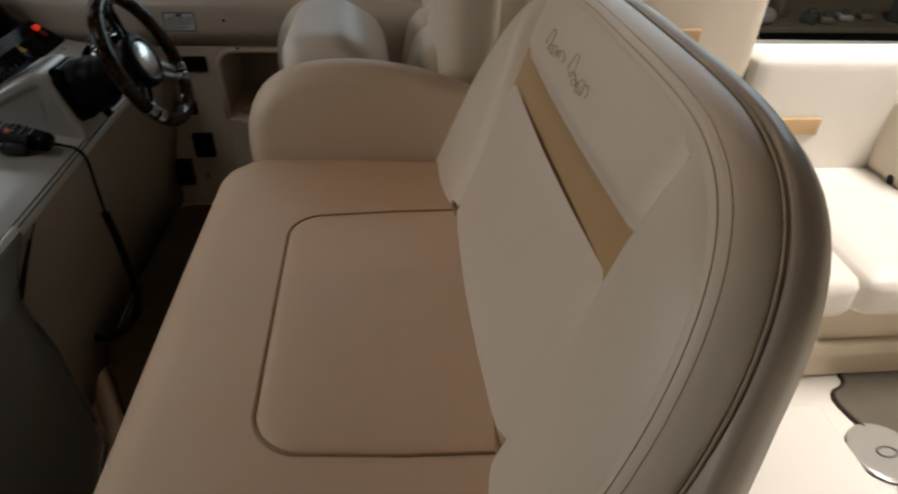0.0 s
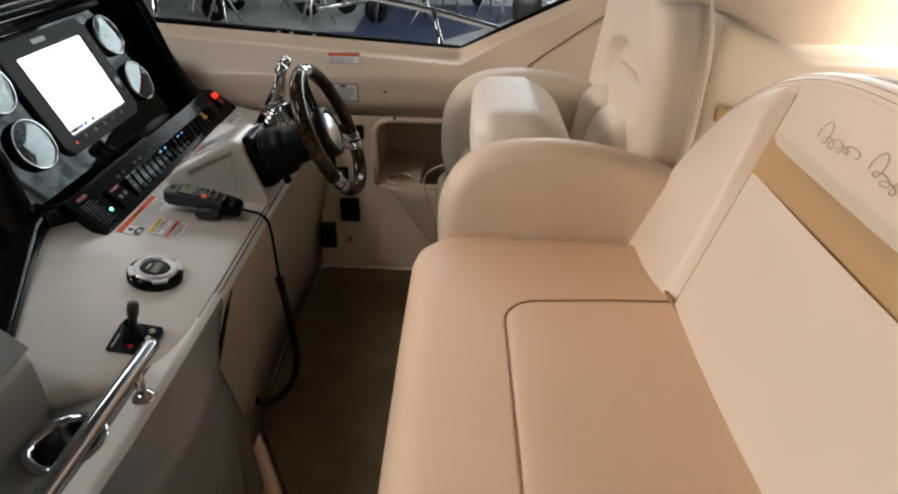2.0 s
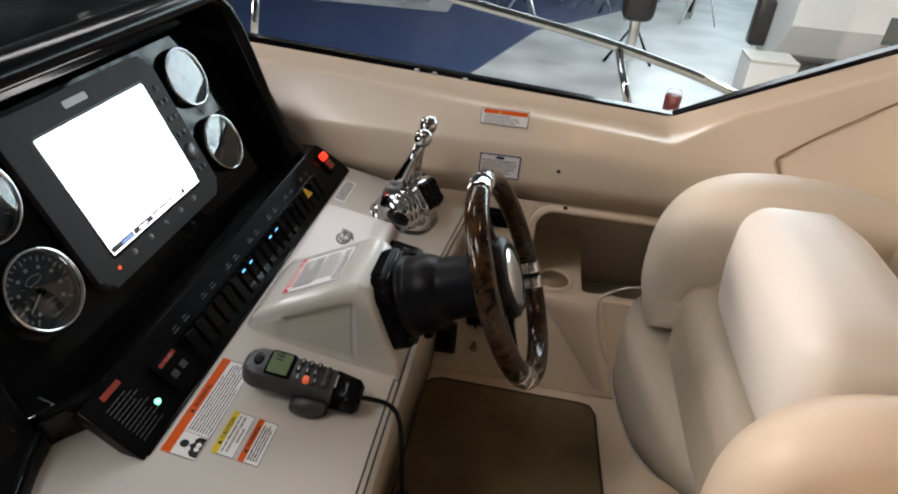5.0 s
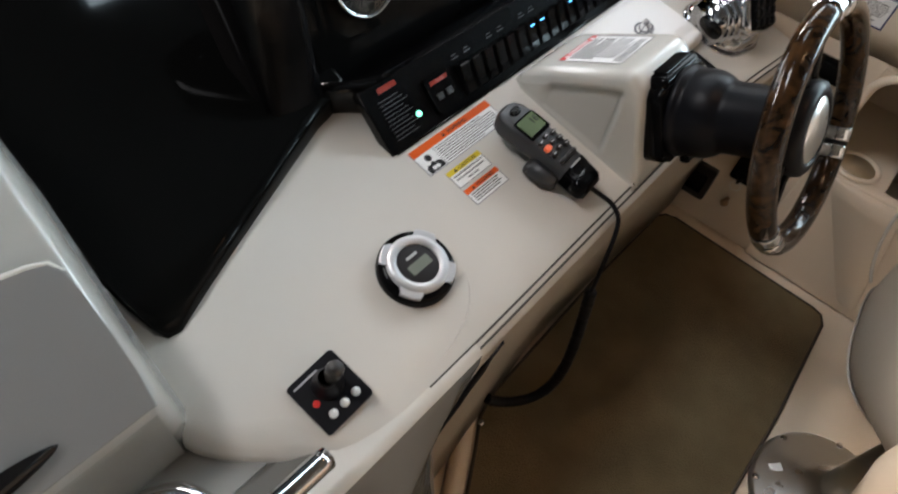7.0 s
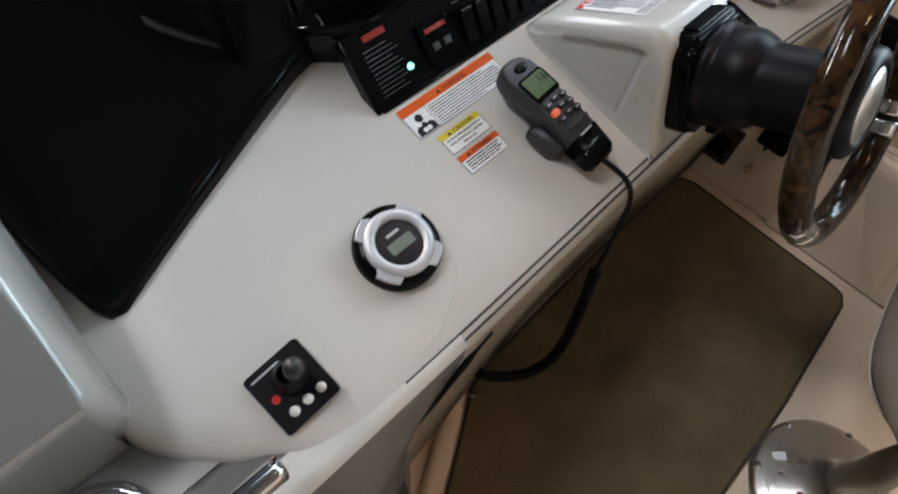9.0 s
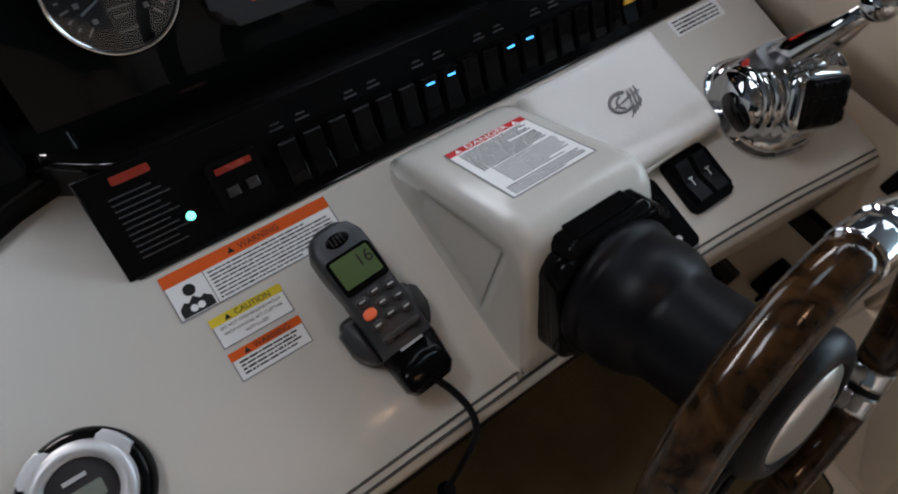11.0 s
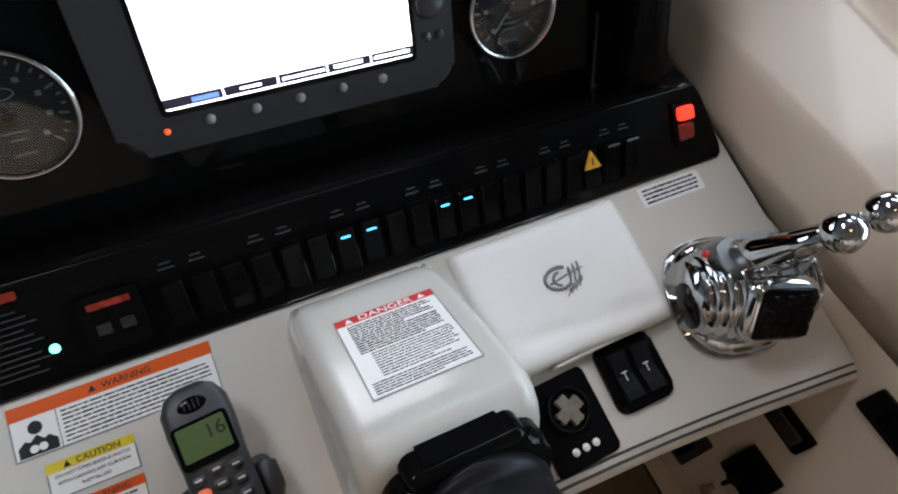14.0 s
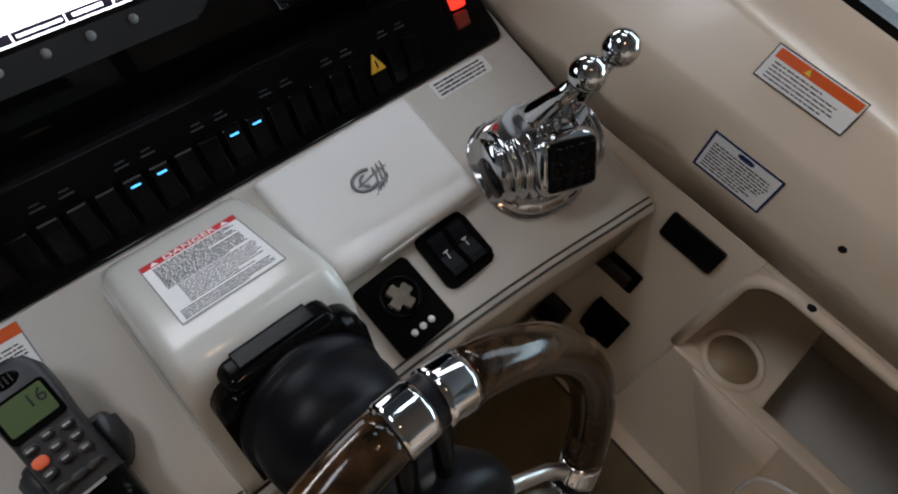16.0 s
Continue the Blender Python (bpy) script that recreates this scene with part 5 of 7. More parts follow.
for k in range(4):
    part("emblem", tube([on_cover(-0.008 + 0.006 * k, -0.015 + 0.002 * k), on_cover(-0.001 + 0.005 * k, -0.009 + 0.002 * k), on_cover(0.006 + 0.004 * k, -0.004 + 0.002 * k)], [0.0006, 0.0021, 0.0006], 5, sub=3), INK_GREY, cover, "grey interlaced emblem")

# trim joystick plate
joy = thing("joystick_plate", "black plate with a four-way trim pad and three white lamps", "control plate", m=deck_frame(-0.362, 1.218, 0, 2))
part("plate", prism(rounded(-0.038, 0.038, -0.047, 0.046, 0.006), 0.0, 0.006, 0.002), BLACK, joy, "", weighted=True)
part("pad_rim", lathe([(0.024, 0.005), (0.024, 0.011), (0.021, 0.011), (0.020, 0.006)], 32), BLACK, joy, "raised black rim", pose(0.002, 0.010, 0))
cross = []
for k in range(4):
    for q, rr in ((-24, 0.0165), (-8, 0.0165), (0, 0.0135), (8, 0.0165), (24, 0.0165), (45, 0.0075)):
        a = radians(90 * k + q + 20)
        cross.append((0.002 + rr * math.cos(a), 0.010 + rr * math.sin(a)))
part("cross_pad", prism(cross, 0.005, 0.012, 0.001), surface("worn_tan_metal", (0.07, 0.06, 0.045), (0.26, 0.23, 0.18), rough=0.4, scale=120), joy, "pale worn four-way pad", smooth=False)
for k in range(3):
    part("lamp", lathe([(0.0, 0.0085), (0.0035, 0.008), (0.0042, 0.006)], 14), WHITE, joy, "small white lamp", pose(-0.011 + 0.0125 * k, -0.030, 0))

# twin rocker plate
rp = thing("rocker_plate", "black rounded plate with two trim tab rockers", "control plate", m=deck_frame(-0.379, 1.310))
part("plate", prism(rounded(-0.037, 0.037, -0.038, 0.038, 0.012), 0.0, 0.006, 0.003, 3), BLACK, rp, "", weighted=True)
for s in (-1, 1):
    rows = [[(s * 0.0145 - 0.0105, v, 0.004), (s * 0.0145 - 0.0105, v, h), (s * 0.0145 + 0.0105, v, h), (s * 0.0145 + 0.0105, v, 0.004)] for v, h in ((-0.026, 0.013), (-0.018, 0.0125), (0.0, 0.008), (0.018, 0.0125), (0.026, 0.013))]
    part("paddle", loft(rows), RUBBER, rp, "black rocker paddle", smooth=False)
    part("mark", box(s * 0.0145 - 0.0005, s * 0.0145 + 0.0005, -0.006, 0.003, 0.0095, 0.0102), WHITE, rp, "white tick mark", smooth=False)
    part("mark", box(s * 0.0145 - 0.0035, s * 0.0145 + 0.0035, 0.003, 0.0042, 0.0095, 0.0106), WHITE, rp, "white tick mark", smooth=False)
for a in (-0.031, 0.031):
    for b in (-0.032, 0.032):
        part("screw", lathe([(0.0, 0.0075), (0.0025, 0.007), (0.003, 0.0055)], 10), BLACK, rp, "", pose(a, b, 0))

# round stereo remote
rem = thing("stereo_remote", "round silver and black marine stereo remote on the deck", "remote control", m=deck_frame(-0.433, 0.616, 0, 0))
part("base", lathe([(0.052, 0.0), (0.052, 0.010), (0.048, 0.017), (0.040, 0.019), (0.0, 0.019)], 48), BLACK, rem, "black round base")
part("ring", lathe([(0.0275, 0.019), (0.0285, 0.0235), (0.034, 0.0248), (0.0395, 0.0232), (0.0415, 0.019)], 48), SILVER, rem, "silver ring")
for k in range(4):
    a0 = 90 * k + 33
    pts = [(r * math.cos(radians(a0 + q)), r * math.sin(radians(a0 + q))) for r, qs in ((0.0385, (-27, -9, 9, 27)), (0.0435, (18,)), (0.0500, (16, 5, -5, -16)), (0.0435, (-18,))) for q in qs]
    part("lug", prism(pts, 0.0165, 0.0215, 0.002), SILVER, rem, "silver lug between the keys", weighted=True)
part("window", lathe([(0.0, 0.0215), (0.026, 0.021), (0.028, 0.0195)], 40), BEZEL, rem, "black display window")
part("readout", prism(rounded(-0.017, 0.017, -0.010, 0.004, 0.002), 0.0216, 0.0226), LCD, rem, "grey readout", pose(0, 0, 0, 0, 0, 0), smooth=False)
part("maker_mark", box(-0.009, 0.009, 0.011, 0.0145, 0.0205, 0.0224), PALE, rem, "small pale maker mark", smooth=False)

# windlass switch
wl = thing("windlass_switch", "black square windlass panel with a toggle and three lamps", "control plate", m=face_frame((-0.391, 0.432, 0.5600), (0, 1, 0.13), (-1, 0, 0.20)))
part("plate", prism(rounded(-0.034, 0.034, -0.036, 0.036, 0.004), 0.0, 0.012, 0.002), RUBBER, wl, "", weighted=True)
part("toggle_boot", lathe([(0.019, 0.0115), (0.0185, 0.016), (0.0170, 0.022), (0.0120, 0.037), (0.0105, 0.042), (0.0112, 0.044), (0.0095, 0.047)], 24), RUBBER, wl, "ribbed rubber boot", pose(0.004, 0.008, 0))
part("toggle", lathe([(0.0075, 0.040), (0.0075, 0.056), (0.0095, 0.060), (0.0100, 0.078), (0.0085, 0.085), (0.0, 0.087)], 20), CHARCOAL, wl, "grey toggle", pose(0.004, 0.008, 0, 4, 6, 0))
part("red_mark", prism(disc(0.0045, 14), 0.012, 0.0125), RED, wl, "red mark", pose(-0.020, 0.000, 0), smooth=False)
for k in range(3):
    part("lamp", lathe([(0.0, 0.0155), (0.0045, 0.015), (0.0055, 0.012)], 16), WHITE, wl, "white lamp", pose(-0.014 + 0.017 * k, -0.021, 0))
part("title", box(-0.028, 0.006, 0.027, 0.0292, 0.012, 0.0124), PALE, wl, "pale title line", smooth=False)

# handset in its cradle, with cord
hs = thing("radio_handset", "dark grey radio handset with a green lit display in a cradle", "handset", m=deck_frame(-0.438, 0.893, 0.0, 4))
part("cradle", box(-0.040, 0.040, -0.014, 0.018, 0.0, 0.022, 0.008, 3), CHARCOAL, hs, "dark grey cradle", pose(0, -0.008, 0))
for k in (-1, 1):
    ear = [[(k * (0.026 + t * 0.018), y0, z0), (k * (0.026 + t * 0.018), y1, z0), (k * (0.026 + t * 0.018), y1 - 0.003, z1), (k * (0.026 + t * 0.018), y0 + 0.003, z1)] for t, y0, y1, z0, z1 in ((0.0, -0.046, 0.004, 0.004, 0.030), (0.35, -0.042, 0.005, 0.004, 0.030), (0.7, -0.034, 0.004, 0.006, 0.027), (1.0, -0.024, 0.000, 0.011, 0.023))]
    part("ear", loft(ear), HANDGREY, hs, "rounded cradle ear", weighted=True)
rows = []
for y, w, z0, z1 in ((-0.088, 0.018, 0.016, 0.036), (-0.080, 0.0245, 0.012, 0.042), (-0.045, 0.0265, 0.014, 0.048), (-0.02, 0.0265, 0.016, 0.050), (0.02, 0.0265, 0.018, 0.052), (0.05, 0.0285, 0.016, 0.053), (0.070, 0.028, 0.016, 0.052), (0.082, 0.022, 0.018, 0.049), (0.088, 0.012, 0.022, 0.044)):
    sec = []
    for a in [2 * math.pi * i / 24 for i in range(24)]:
        p = 4.5
        sec.append((w * math.copysign(abs(math.cos(a)) ** (2 / p), math.cos(a)), y, (z0 + z1) / 2 + (z1 - z0) / 2 * math.copysign(abs(math.sin(a)) ** (2 / p), math.sin(a))))
    rows.append(sec)
hbody = part("body", loft(rows), HANDGREY, hs, weighted=True)
part("lower_grip", loft([[(x * 1.03, y, z + (0.0006 if z > 0.03 else -0.0006)) for x, y, z in sec] for sec in rows[:3]]), BLACK, hs, "black lower grip", weighted=True)
dframe = part("display_frame", prism(rounded(-0.0235, 0.0235, 0.018, 0.056, 0.004), 0.0515, 0.0535, 0.001), BLACK, hs, "black display frame", smooth=False)
part("display", prism(rounded(-0.0200, 0.0200, 0.024, 0.053, 0.002), 0.0536, 0.0540), LCD_GREEN, dframe, "green lit display", smooth=False)
words("channel", "16", 0.0175, INK, dframe, pose(0.0015, 0.0365, 0.0542), label="dark channel digits")
part("earpiece", lathe([(0.0, 0.0530), (0.009, 0.0534), (0.011, 0.0525)], 20), BLACK, hs, "ribbed earpiece", pose(0, 0.069, 0) @ Matrix.Diagonal((1.1, 0.62, 1, 1)))
for k in range(4):
    part("ear_slot", box(-0.0068 + 0.004 * k, -0.0060 + 0.004 * k, 0.065, 0.073, 0.0530, 0.0541), CHARCOAL, hs, "pale ear slot", smooth=False)
for r in range(3):
    for c in range(3):
        if (r, c) == (1, 0):
            continue
        part("key", prism(oval2 := [(p[0], p[1]) for p in oval(0.0058, 0.0040, 0, 14)], 0.0495, 0.0545, 0.001), CHARCOAL, hbody, "", pose(-0.0155 + 0.0155 * c, 0.0085 - 0.0125 * r + (0.003 if c == 1 else 0), 0))
        part("key_legend", box(-0.003, 0.003, -0.0008, 0.0008, 0.0546, 0.0549), PALE, hbody, "", pose(-0.0155 + 0.0155 * c, 0.0085 - 0.0125 * r + (0.003 if c == 1 else 0), 0), smooth=False)
part("red_key", prism([(p[0], p[1]) for p in oval(0.0062, 0.0048, 0, 16)], 0.0495, 0.0548, 0.001), BUTTON_RED, hbody, "glowing red key", pose(-0.0155, -0.004, 0))
for c in range(3):
    part("key", prism([(p[0], p[1]) for p in oval(0.0070, 0.0034, 0, 14)], 0.0485, 0.0532, 0.001), CHARCOAL, hbody, "", pose(-0.013 + 0.013 * c, -0.0315, 0))
part("maker_mark", box(-0.012, 0.012, -0.0475, -0.0450, 0.0480, 0.0492), PALE, hs, "pale maker mark", smooth=False)
cord = thing("handset_cord", "black handset cord hanging over the console edge", "cord")
part("lead", tube([(-0.355, 0.900, 0.585), (-0.335, 0.912, 0.572), (-0.310, 0.918, 0.560), (-0.292, 0.914, 0.535), (-0.282, 0.896, 0.47), (-0.277, 0.884, 0.393)], 0.0038, 8, sub=6), RUBBER, cord, "thin lead")
coil_line = [(-0.277, 0.884, 0.400), (-0.268, 0.880, 0.33), (-0.258, 0.872, 0.24), (-0.254, 0.862, 0.170), (-0.258, 0.846, 0.120), (-0.272, 0.820, 0.090), (-0.294, 0.790, 0.082), (-0.318, 0.762, 0.090), (-0.334, 0.744, 0.110)]
part("coil", tube(coil_line, [0.0108, 0.0096] * 40, 10, sub=12), RUBBER, cord, "thicker coiled part")


# ---- labels ----
def label_plate(name, text_label, m, w, h, border=None, r=0.002):
    t = thing(name, text_label, "label", m=m)
    part("sheet", prism(rounded(-w / 2, w / 2, -h / 2, h / 2, r, 3), 0.0002, 0.0007), PAPER, t, smooth=False)
    if border:
        for a, b, c, d in ((-w / 2, w / 2, -h / 2, -h / 2 + 0.0012), (-w / 2, w / 2, h / 2 - 0.0012, h / 2), (-w / 2, -w / 2 + 0.0012, -h / 2, h / 2), (w / 2 - 0.0012, w / 2, -h / 2, h / 2)):
            part("border", box(a, b, c, d, 0.0007, 0.0010), border, t, smooth=False)
    return t


def text_lines(t, x0, x1, y0, y1, n, material=INK_GREY, heavy=0.36, seed=1, ragged=0.25):
    """Lines of small print: each line one mesh of short dark bars of word length."""
    rng = random.Random(seed)
    step, span = (y1 - y0) / n, x1 - x0
    for i in range(n):
        y, x = y1 - (i + 0.5) * step, x0
        end = x1 - (rng.random() * 0.4 * span if i == n - 1 or rng.random() < ragged else rng.random() * 0.04 * span)
        verts, faces = [], []
        while x < end - 0.0012:
            w = min(end - x, step * (0.55 + 2.2 * rng.random()))
            h = step * heavy * (0.40 + 0.12 * rng.random())
            k = len(verts)
            verts += [(x, y - h, 0.0007), (x + w, y - h, 0.0007), (x + w, y + h, 0.0007), (x, y + h, 0.0007), (x, y - h, 0.0010), (x + w, y - h, 0.0010), (x + w, y + h, 0.0010), (x, y + h, 0.0010)]
            faces += [tuple(k + q for q in f) for f in ((4, 5, 6, 7), (0, 1, 5, 4), (1, 2, 6, 5), (2, 3, 7, 6), (3, 0, 4, 7))]
            x += w + step * 0.30
        me = bpy.data.meshes.new("text_line")
        me.from_pydata(verts, [], faces)
        me.materials.append(material)
        new("text_line", me).parent = t


def triangle_mark(t, x, y, s, material):
    part("alert_triangle", prism([(x - s, y - s * 0.8), (x + s, y - s * 0.8), (x, y + s * 0.9)], 0.0010, 0.0013), material, t, smooth=False)


big = label_plate("warning_label", "large white and orange warning label on the console deck", deck_frame(-0.5425, 0.8255), 0.174, 0.048, INK_GREY)
part("band", box(-0.087, 0.087, 0.0115, 0.024, 0.0008, 0.0011), ORANGE, big, "orange heading band", smooth=False)
words("heading", "WARNING", 0.0085, INK, big, pose(-0.010, 0.0145, 0.0012), width=0.042)
triangle_mark(big, -0.018, 0.0175, 0.0036, INK)
text_lines(big, -0.046, 0.083, -0.0215, 0.0095, 8, INK, 0.40, 3)
part("divider", box(-0.0500, -0.0494, -0.0235, 0.0115, 0.0007, 0.0010), INK, big, "thin black divider", smooth=False)
fig = [(-0.083, -0.022), (-0.052, -0.022), (-0.052, -0.013), (-0.058, -0.008), (-0.062, -0.010), (-0.0675, -0.005), (-0.073, -0.010), (-0.077, -0.008), (-0.083, -0.013)]
part("pictogram", prism(fig, 0.0008, 0.0011), INK, big, "black pictogram shape", smooth=False)
part("pictogram_disc", prism(disc(0.0058, 20, -0.0675, 0.0015), 0.0008, 0.0011), INK, big, "black pictogram disc", smooth=False)
part("pictogram_light", prism(disc(0.0035, 16, -0.0710, -0.0165), 0.0012, 0.0014), PAPER, big, "white pictogram spot", smooth=False)
part("pictogram_light", prism(disc(0.0035, 16, -0.0640, -0.0165), 0.0012, 0.0014), PAPER, big, "white pictogram spot", smooth=False)

cau = label_plate("caution_label", "small white and yellow caution label on the console deck", deck_frame(-0.4945, 0.794), 0.072, 0.031, INK_GREY)
part("band", box(-0.036, 0.036, 0.0070, 0.0155, 0.0008, 0.0011), YELLOW, cau, "yellow heading band", smooth=False)
words("heading", "CAUTION", 0.0075, INK, cau, pose(-0.012, 0.0086, 0.0012), width=0.036)
triangle_mark(cau, -0.019, 0.011, 0.0032, INK)
words("line", "DO NOT OPEN ENGINE HATCH", 0.0042, INK, cau, pose(-0.030, 0.0015, 0.0009), width=0.060)
words("line", "WITH CANVAS AFT CURTAIN", 0.0042, INK, cau, pose(-0.029, -0.0045, 0.0009), width=0.058)
words("line", "INSTALLED", 0.0042, INK, cau, pose(-0.011, -0.0105, 0.0009), width=0.023)

wa2 = label_plate("warning_label", "small white and orange warning label on the console deck", deck_frame(-0.4600, 0.794), 0.072, 0.029, INK_GREY)
part("band", box(-0.036, 0.036, 0.0060, 0.0145, 0.0008, 0.0011), ORANGE, wa2, "orange heading band", smooth=False)
words("heading", "WARNING", 0.0075, INK, wa2, pose(-0.012, 0.0076, 0.0012), width=0.036)
triangle_mark(wa2, -0.019, 0.010, 0.0032, INK)
text_lines(wa2, -0.030, 0.030, -0.0105, 0.0045, 4, INK, 0.50, 5)

dn = face_frame((-0.4645, 1.0705, 0.6797), (0, 1, 0), (-0.098, 0, -0.049))
dan = label_plate("danger_label", "large white and red danger label on the steering pod", dn @ pose(0, 0, 0.0002), 0.099, 0.109, INK_GREY)
part("band", box(-0.0485, 0.0485, 0.0445, 0.0540, 0.0008, 0.0011), RED, dan, "red heading band", smooth=False)
words("heading", "DANGER", 0.0105, PAPER, dan, pose(-0.027, 0.0455, 0.0012), width=0.054)
triangle_mark(dan, -0.036, 0.0488, 0.0040, PAPER)
triangle_mark(dan, 0.036, 0.0488, 0.0040, PAPER)
text_lines(dan, -0.040, 0.041, 0.000, 0.042, 13, INK, 0.50, 8, 0.1)
text_lines(dan, -0.032, 0.043, -0.034, -0.001, 10, INK, 0.36, 9, 0.4)
text_lines(dan, -0.044, 0.044, -0.051, -0.036, 5, INK, 0.42, 10)

cert = label_plate("certificate_label", "small white certification label on the console deck", deck_frame(-0.5540, 1.4775), 0.097, 0.027, None, 0.004)
text_lines(cert, -0.042, 0.042, -0.011, 0.011, 4, INK, 0.5, 12)

side_m = face_frame((-0.2215, 1.6425, 0.7600), (1, 0, 0), (0, 0.026, 0.027))
sidew = label_plate("warning_label", "white and orange warning label on the cream side", side_m @ pose(0, 0, -0.0011), 0.110, 0.040, INK, 0.004)
part("band", box(-0.050, 0.052, 0.006, 0.017, 0.0008, 0.0011), ORANGE, sidew, "orange heading band", smooth=False)
triangle_mark(sidew, -0.012, 0.0115, 0.004, YELLOW)
text_lines(sidew, -0.046, 0.036, -0.017, 0.004, 5, INK, 0.34, 14)
blue_m = face_frame((-0.218, 1.5920, 0.6610), (1, 0, 0), (0, 0.0, 1))
bl = label_plate("notice_label", "white notice label with a dark blue border on the side", blue_m @ pose(0, 0, 0.0015), 0.095, 0.059)
for a, b, c, d in ((-0.0475, 0.0475, -0.0295, -0.0265), (-0.0475, 0.0475, 0.0265, 0.0295), (-0.0475, -0.0445, -0.0295, 0.0295), (0.0445, 0.0475, -0.0295, 0.0295)):
    part("border", box(a, b, c, d, 0.0008, 0.0011), BLUE_INK, bl, "dark blue border", smooth=False)
part("emblem", prism([(p[0], p[1]) for p in oval(0.011, 0.0035, 0, 16, dy=0.021)], 0.0008, 0.0011), BLUE_INK, bl, "dark blue oval emblem", smooth=False)
text_lines(bl, -0.040, 0.040, -0.024, 0.016, 9, INK, 0.38, 16)

# sockets and key switch under the console end
sock = thing("socket_plate", "black socket plate on the side below the console end", "socket", m=face_frame((-0.202, 1.5865, 0.528), (1, 0, 0), (0, 0, 1)))
part("plate", prism(rounded(-0.043, 0.043, -0.025, 0.025, 0.004), 0.0, 0.005, 0.002), GLOSS, sock, weighted=True)
part("flap", box(-0.020, 0.020, -0.016, 0.016, 0.005, 0.010, 0.003), BLACK, sock, "black flap")
s = thing("socket_plate", "small dark plate low on the side liner", "socket", m=face_frame((-0.316, 1.576, 0.128), (1, 0, 0), (0, 0, 1)))
part("plate", prism(rounded(-0.036, 0.036, -0.05, 0.05, 0.006), -0.012, 0.006, 0.002), CHARCOAL, s, weighted=True)
part("face", box(-0.022, 0.022, -0.03, 0.03, 0.006, 0.012, 0.003), BLACK, s)
knob2 = thing("pull_knob", "small brown pull knob low on the side liner", "knob", m=face_frame((-0.229, 1.578, 0.118), (1, 0, 0), (0, 0, 1)))
part("stem", lathe([(0.006, -0.006), (0.006, 0.012)], 14), PIPING, knob2)
part("cap", lathe([(0.0, 0.022), (0.008, 0.020), (0.011, 0.014), (0.009, 0.010)], 18), PIPING, knob2)
key = thing("ignition_switch", "black ignition plate with a key and ring on the side liner", "switch", m=face_frame((-0.222, 1.5755, 0.236), (1, 0, 0), (0, 0, 1)))
part("plate", prism(rounded(-0.034, 0.034, -0.044, 0.044, 0.005), -0.012, 0.006, 0.002), BLACK, key, weighted=True)
part("barrel", lathe([(0.014, 0.0), (0.014, 0.014), (0.010, 0.018), (0.0, 0.018)], 20), BLACK, key, "", pose(-0.006, -0.014, 0.005))
part("key_bow", box(-0.010, -0.002, -0.032, -0.006, 0.020, 0.034, 0.003), BLACK, key, "black key head")
part("key_ring", tube([(-0.006 + 0.013 * math.cos(radians(a)), -0.043 + 0.013 * math.sin(radians(a)), 0.028) for a in range(0, 360, 24)], 0.0011, 6, True), STEEL, key, "steel key ring")
low = thing("outlet_plate", "black rectangular outlet plate on the side under the console", "plate", m=face_frame((-0.262, 1.5865, 0.375), (1, 0, 0), (0, 0, 1)))
part("plate", prism(rounded(-0.042, 0.042, -0.024, 0.024, 0.004), 0.0, 0.008, 0.002), BLACK, low, weighted=True)
part("flap", box(-0.030, 0.030, -0.016, 0.016, 0.008, 0.014, 0.003), CHARCOAL, low, "dark flap")

from mathutils.bvhtree import BVHTree

# ---- double bench seat ----
YC, SEAT_Z, BACK_TOP = 0.245, 0.625, 1.075
YH_P, YH_S = 0.476, 0.598


def half(y):
    return YH_S if y > YC else YH_P


def back_top(y):
    u = min(1.0, abs(y - YC) / half(y))
    return 0.64 + (BACK_TOP - 0.64) * (1 - u ** (3.6 if y > YC else 4.55)) ** (0.45 if y > YC else 0.469)


RIM, PAD_IN, ROLL = 0.047, 0.016, 0.045


def outline():
    """The rim of the bench back as (y, z) from its port foot over the top to its starboard foot."""
    pts = [(YC - YH_P, 0.60)]
    n = 64
    for i in range(n + 1):
        u = -1 + 2 * i / n
        y = YC + (YH_P if u < 0 else YH_S) * math.sin(math.pi / 2 * u)
        pts.append((y, back_top(y)))
    return pts + [(YC + YH_S, 0.60)]


OUT = outline()


def inward(i):
    a, b = OUT[max(i - 1, 0)], OUT[min(i + 1, len(OUT) - 1)]
    ln = math.hypot(b[0] - a[0], b[1] - a[1])
    return (b[1] - a[1]) / ln, -(b[0] - a[0]) / ln


def drawn_in(d):
    return [(p[0] + inward(i)[0] * d, p[1] + inward(i)[1] * d) for i, p in enumerate(OUT)]


INNER = sorted(drawn_in(RIM))


def inner_top(y):
    for (a, p), (b, q) in zip(INNER, INNER[1:]):
        if a <= y <= b and b > a:
            return max(p + (q - p) * (y - a) / (b - a), 0.62)
    return 0.62


def back_at(y, z, out=0.0):
    """A place on the reclined face of the bench back, out metres proud of it."""
    return (0.314 + 0.39 * z - out * 0.931, y, z + out * 0.363)


def groove(d, w=0.013, depth=0.013):
    return -depth * math.exp(-(d / w) ** 2)


def seam_s(z):
    return 0.520 + 0.20 * (z - 0.62)


def seam_p(z):
    return -0.020 + 0.085 * (z - 0.62)


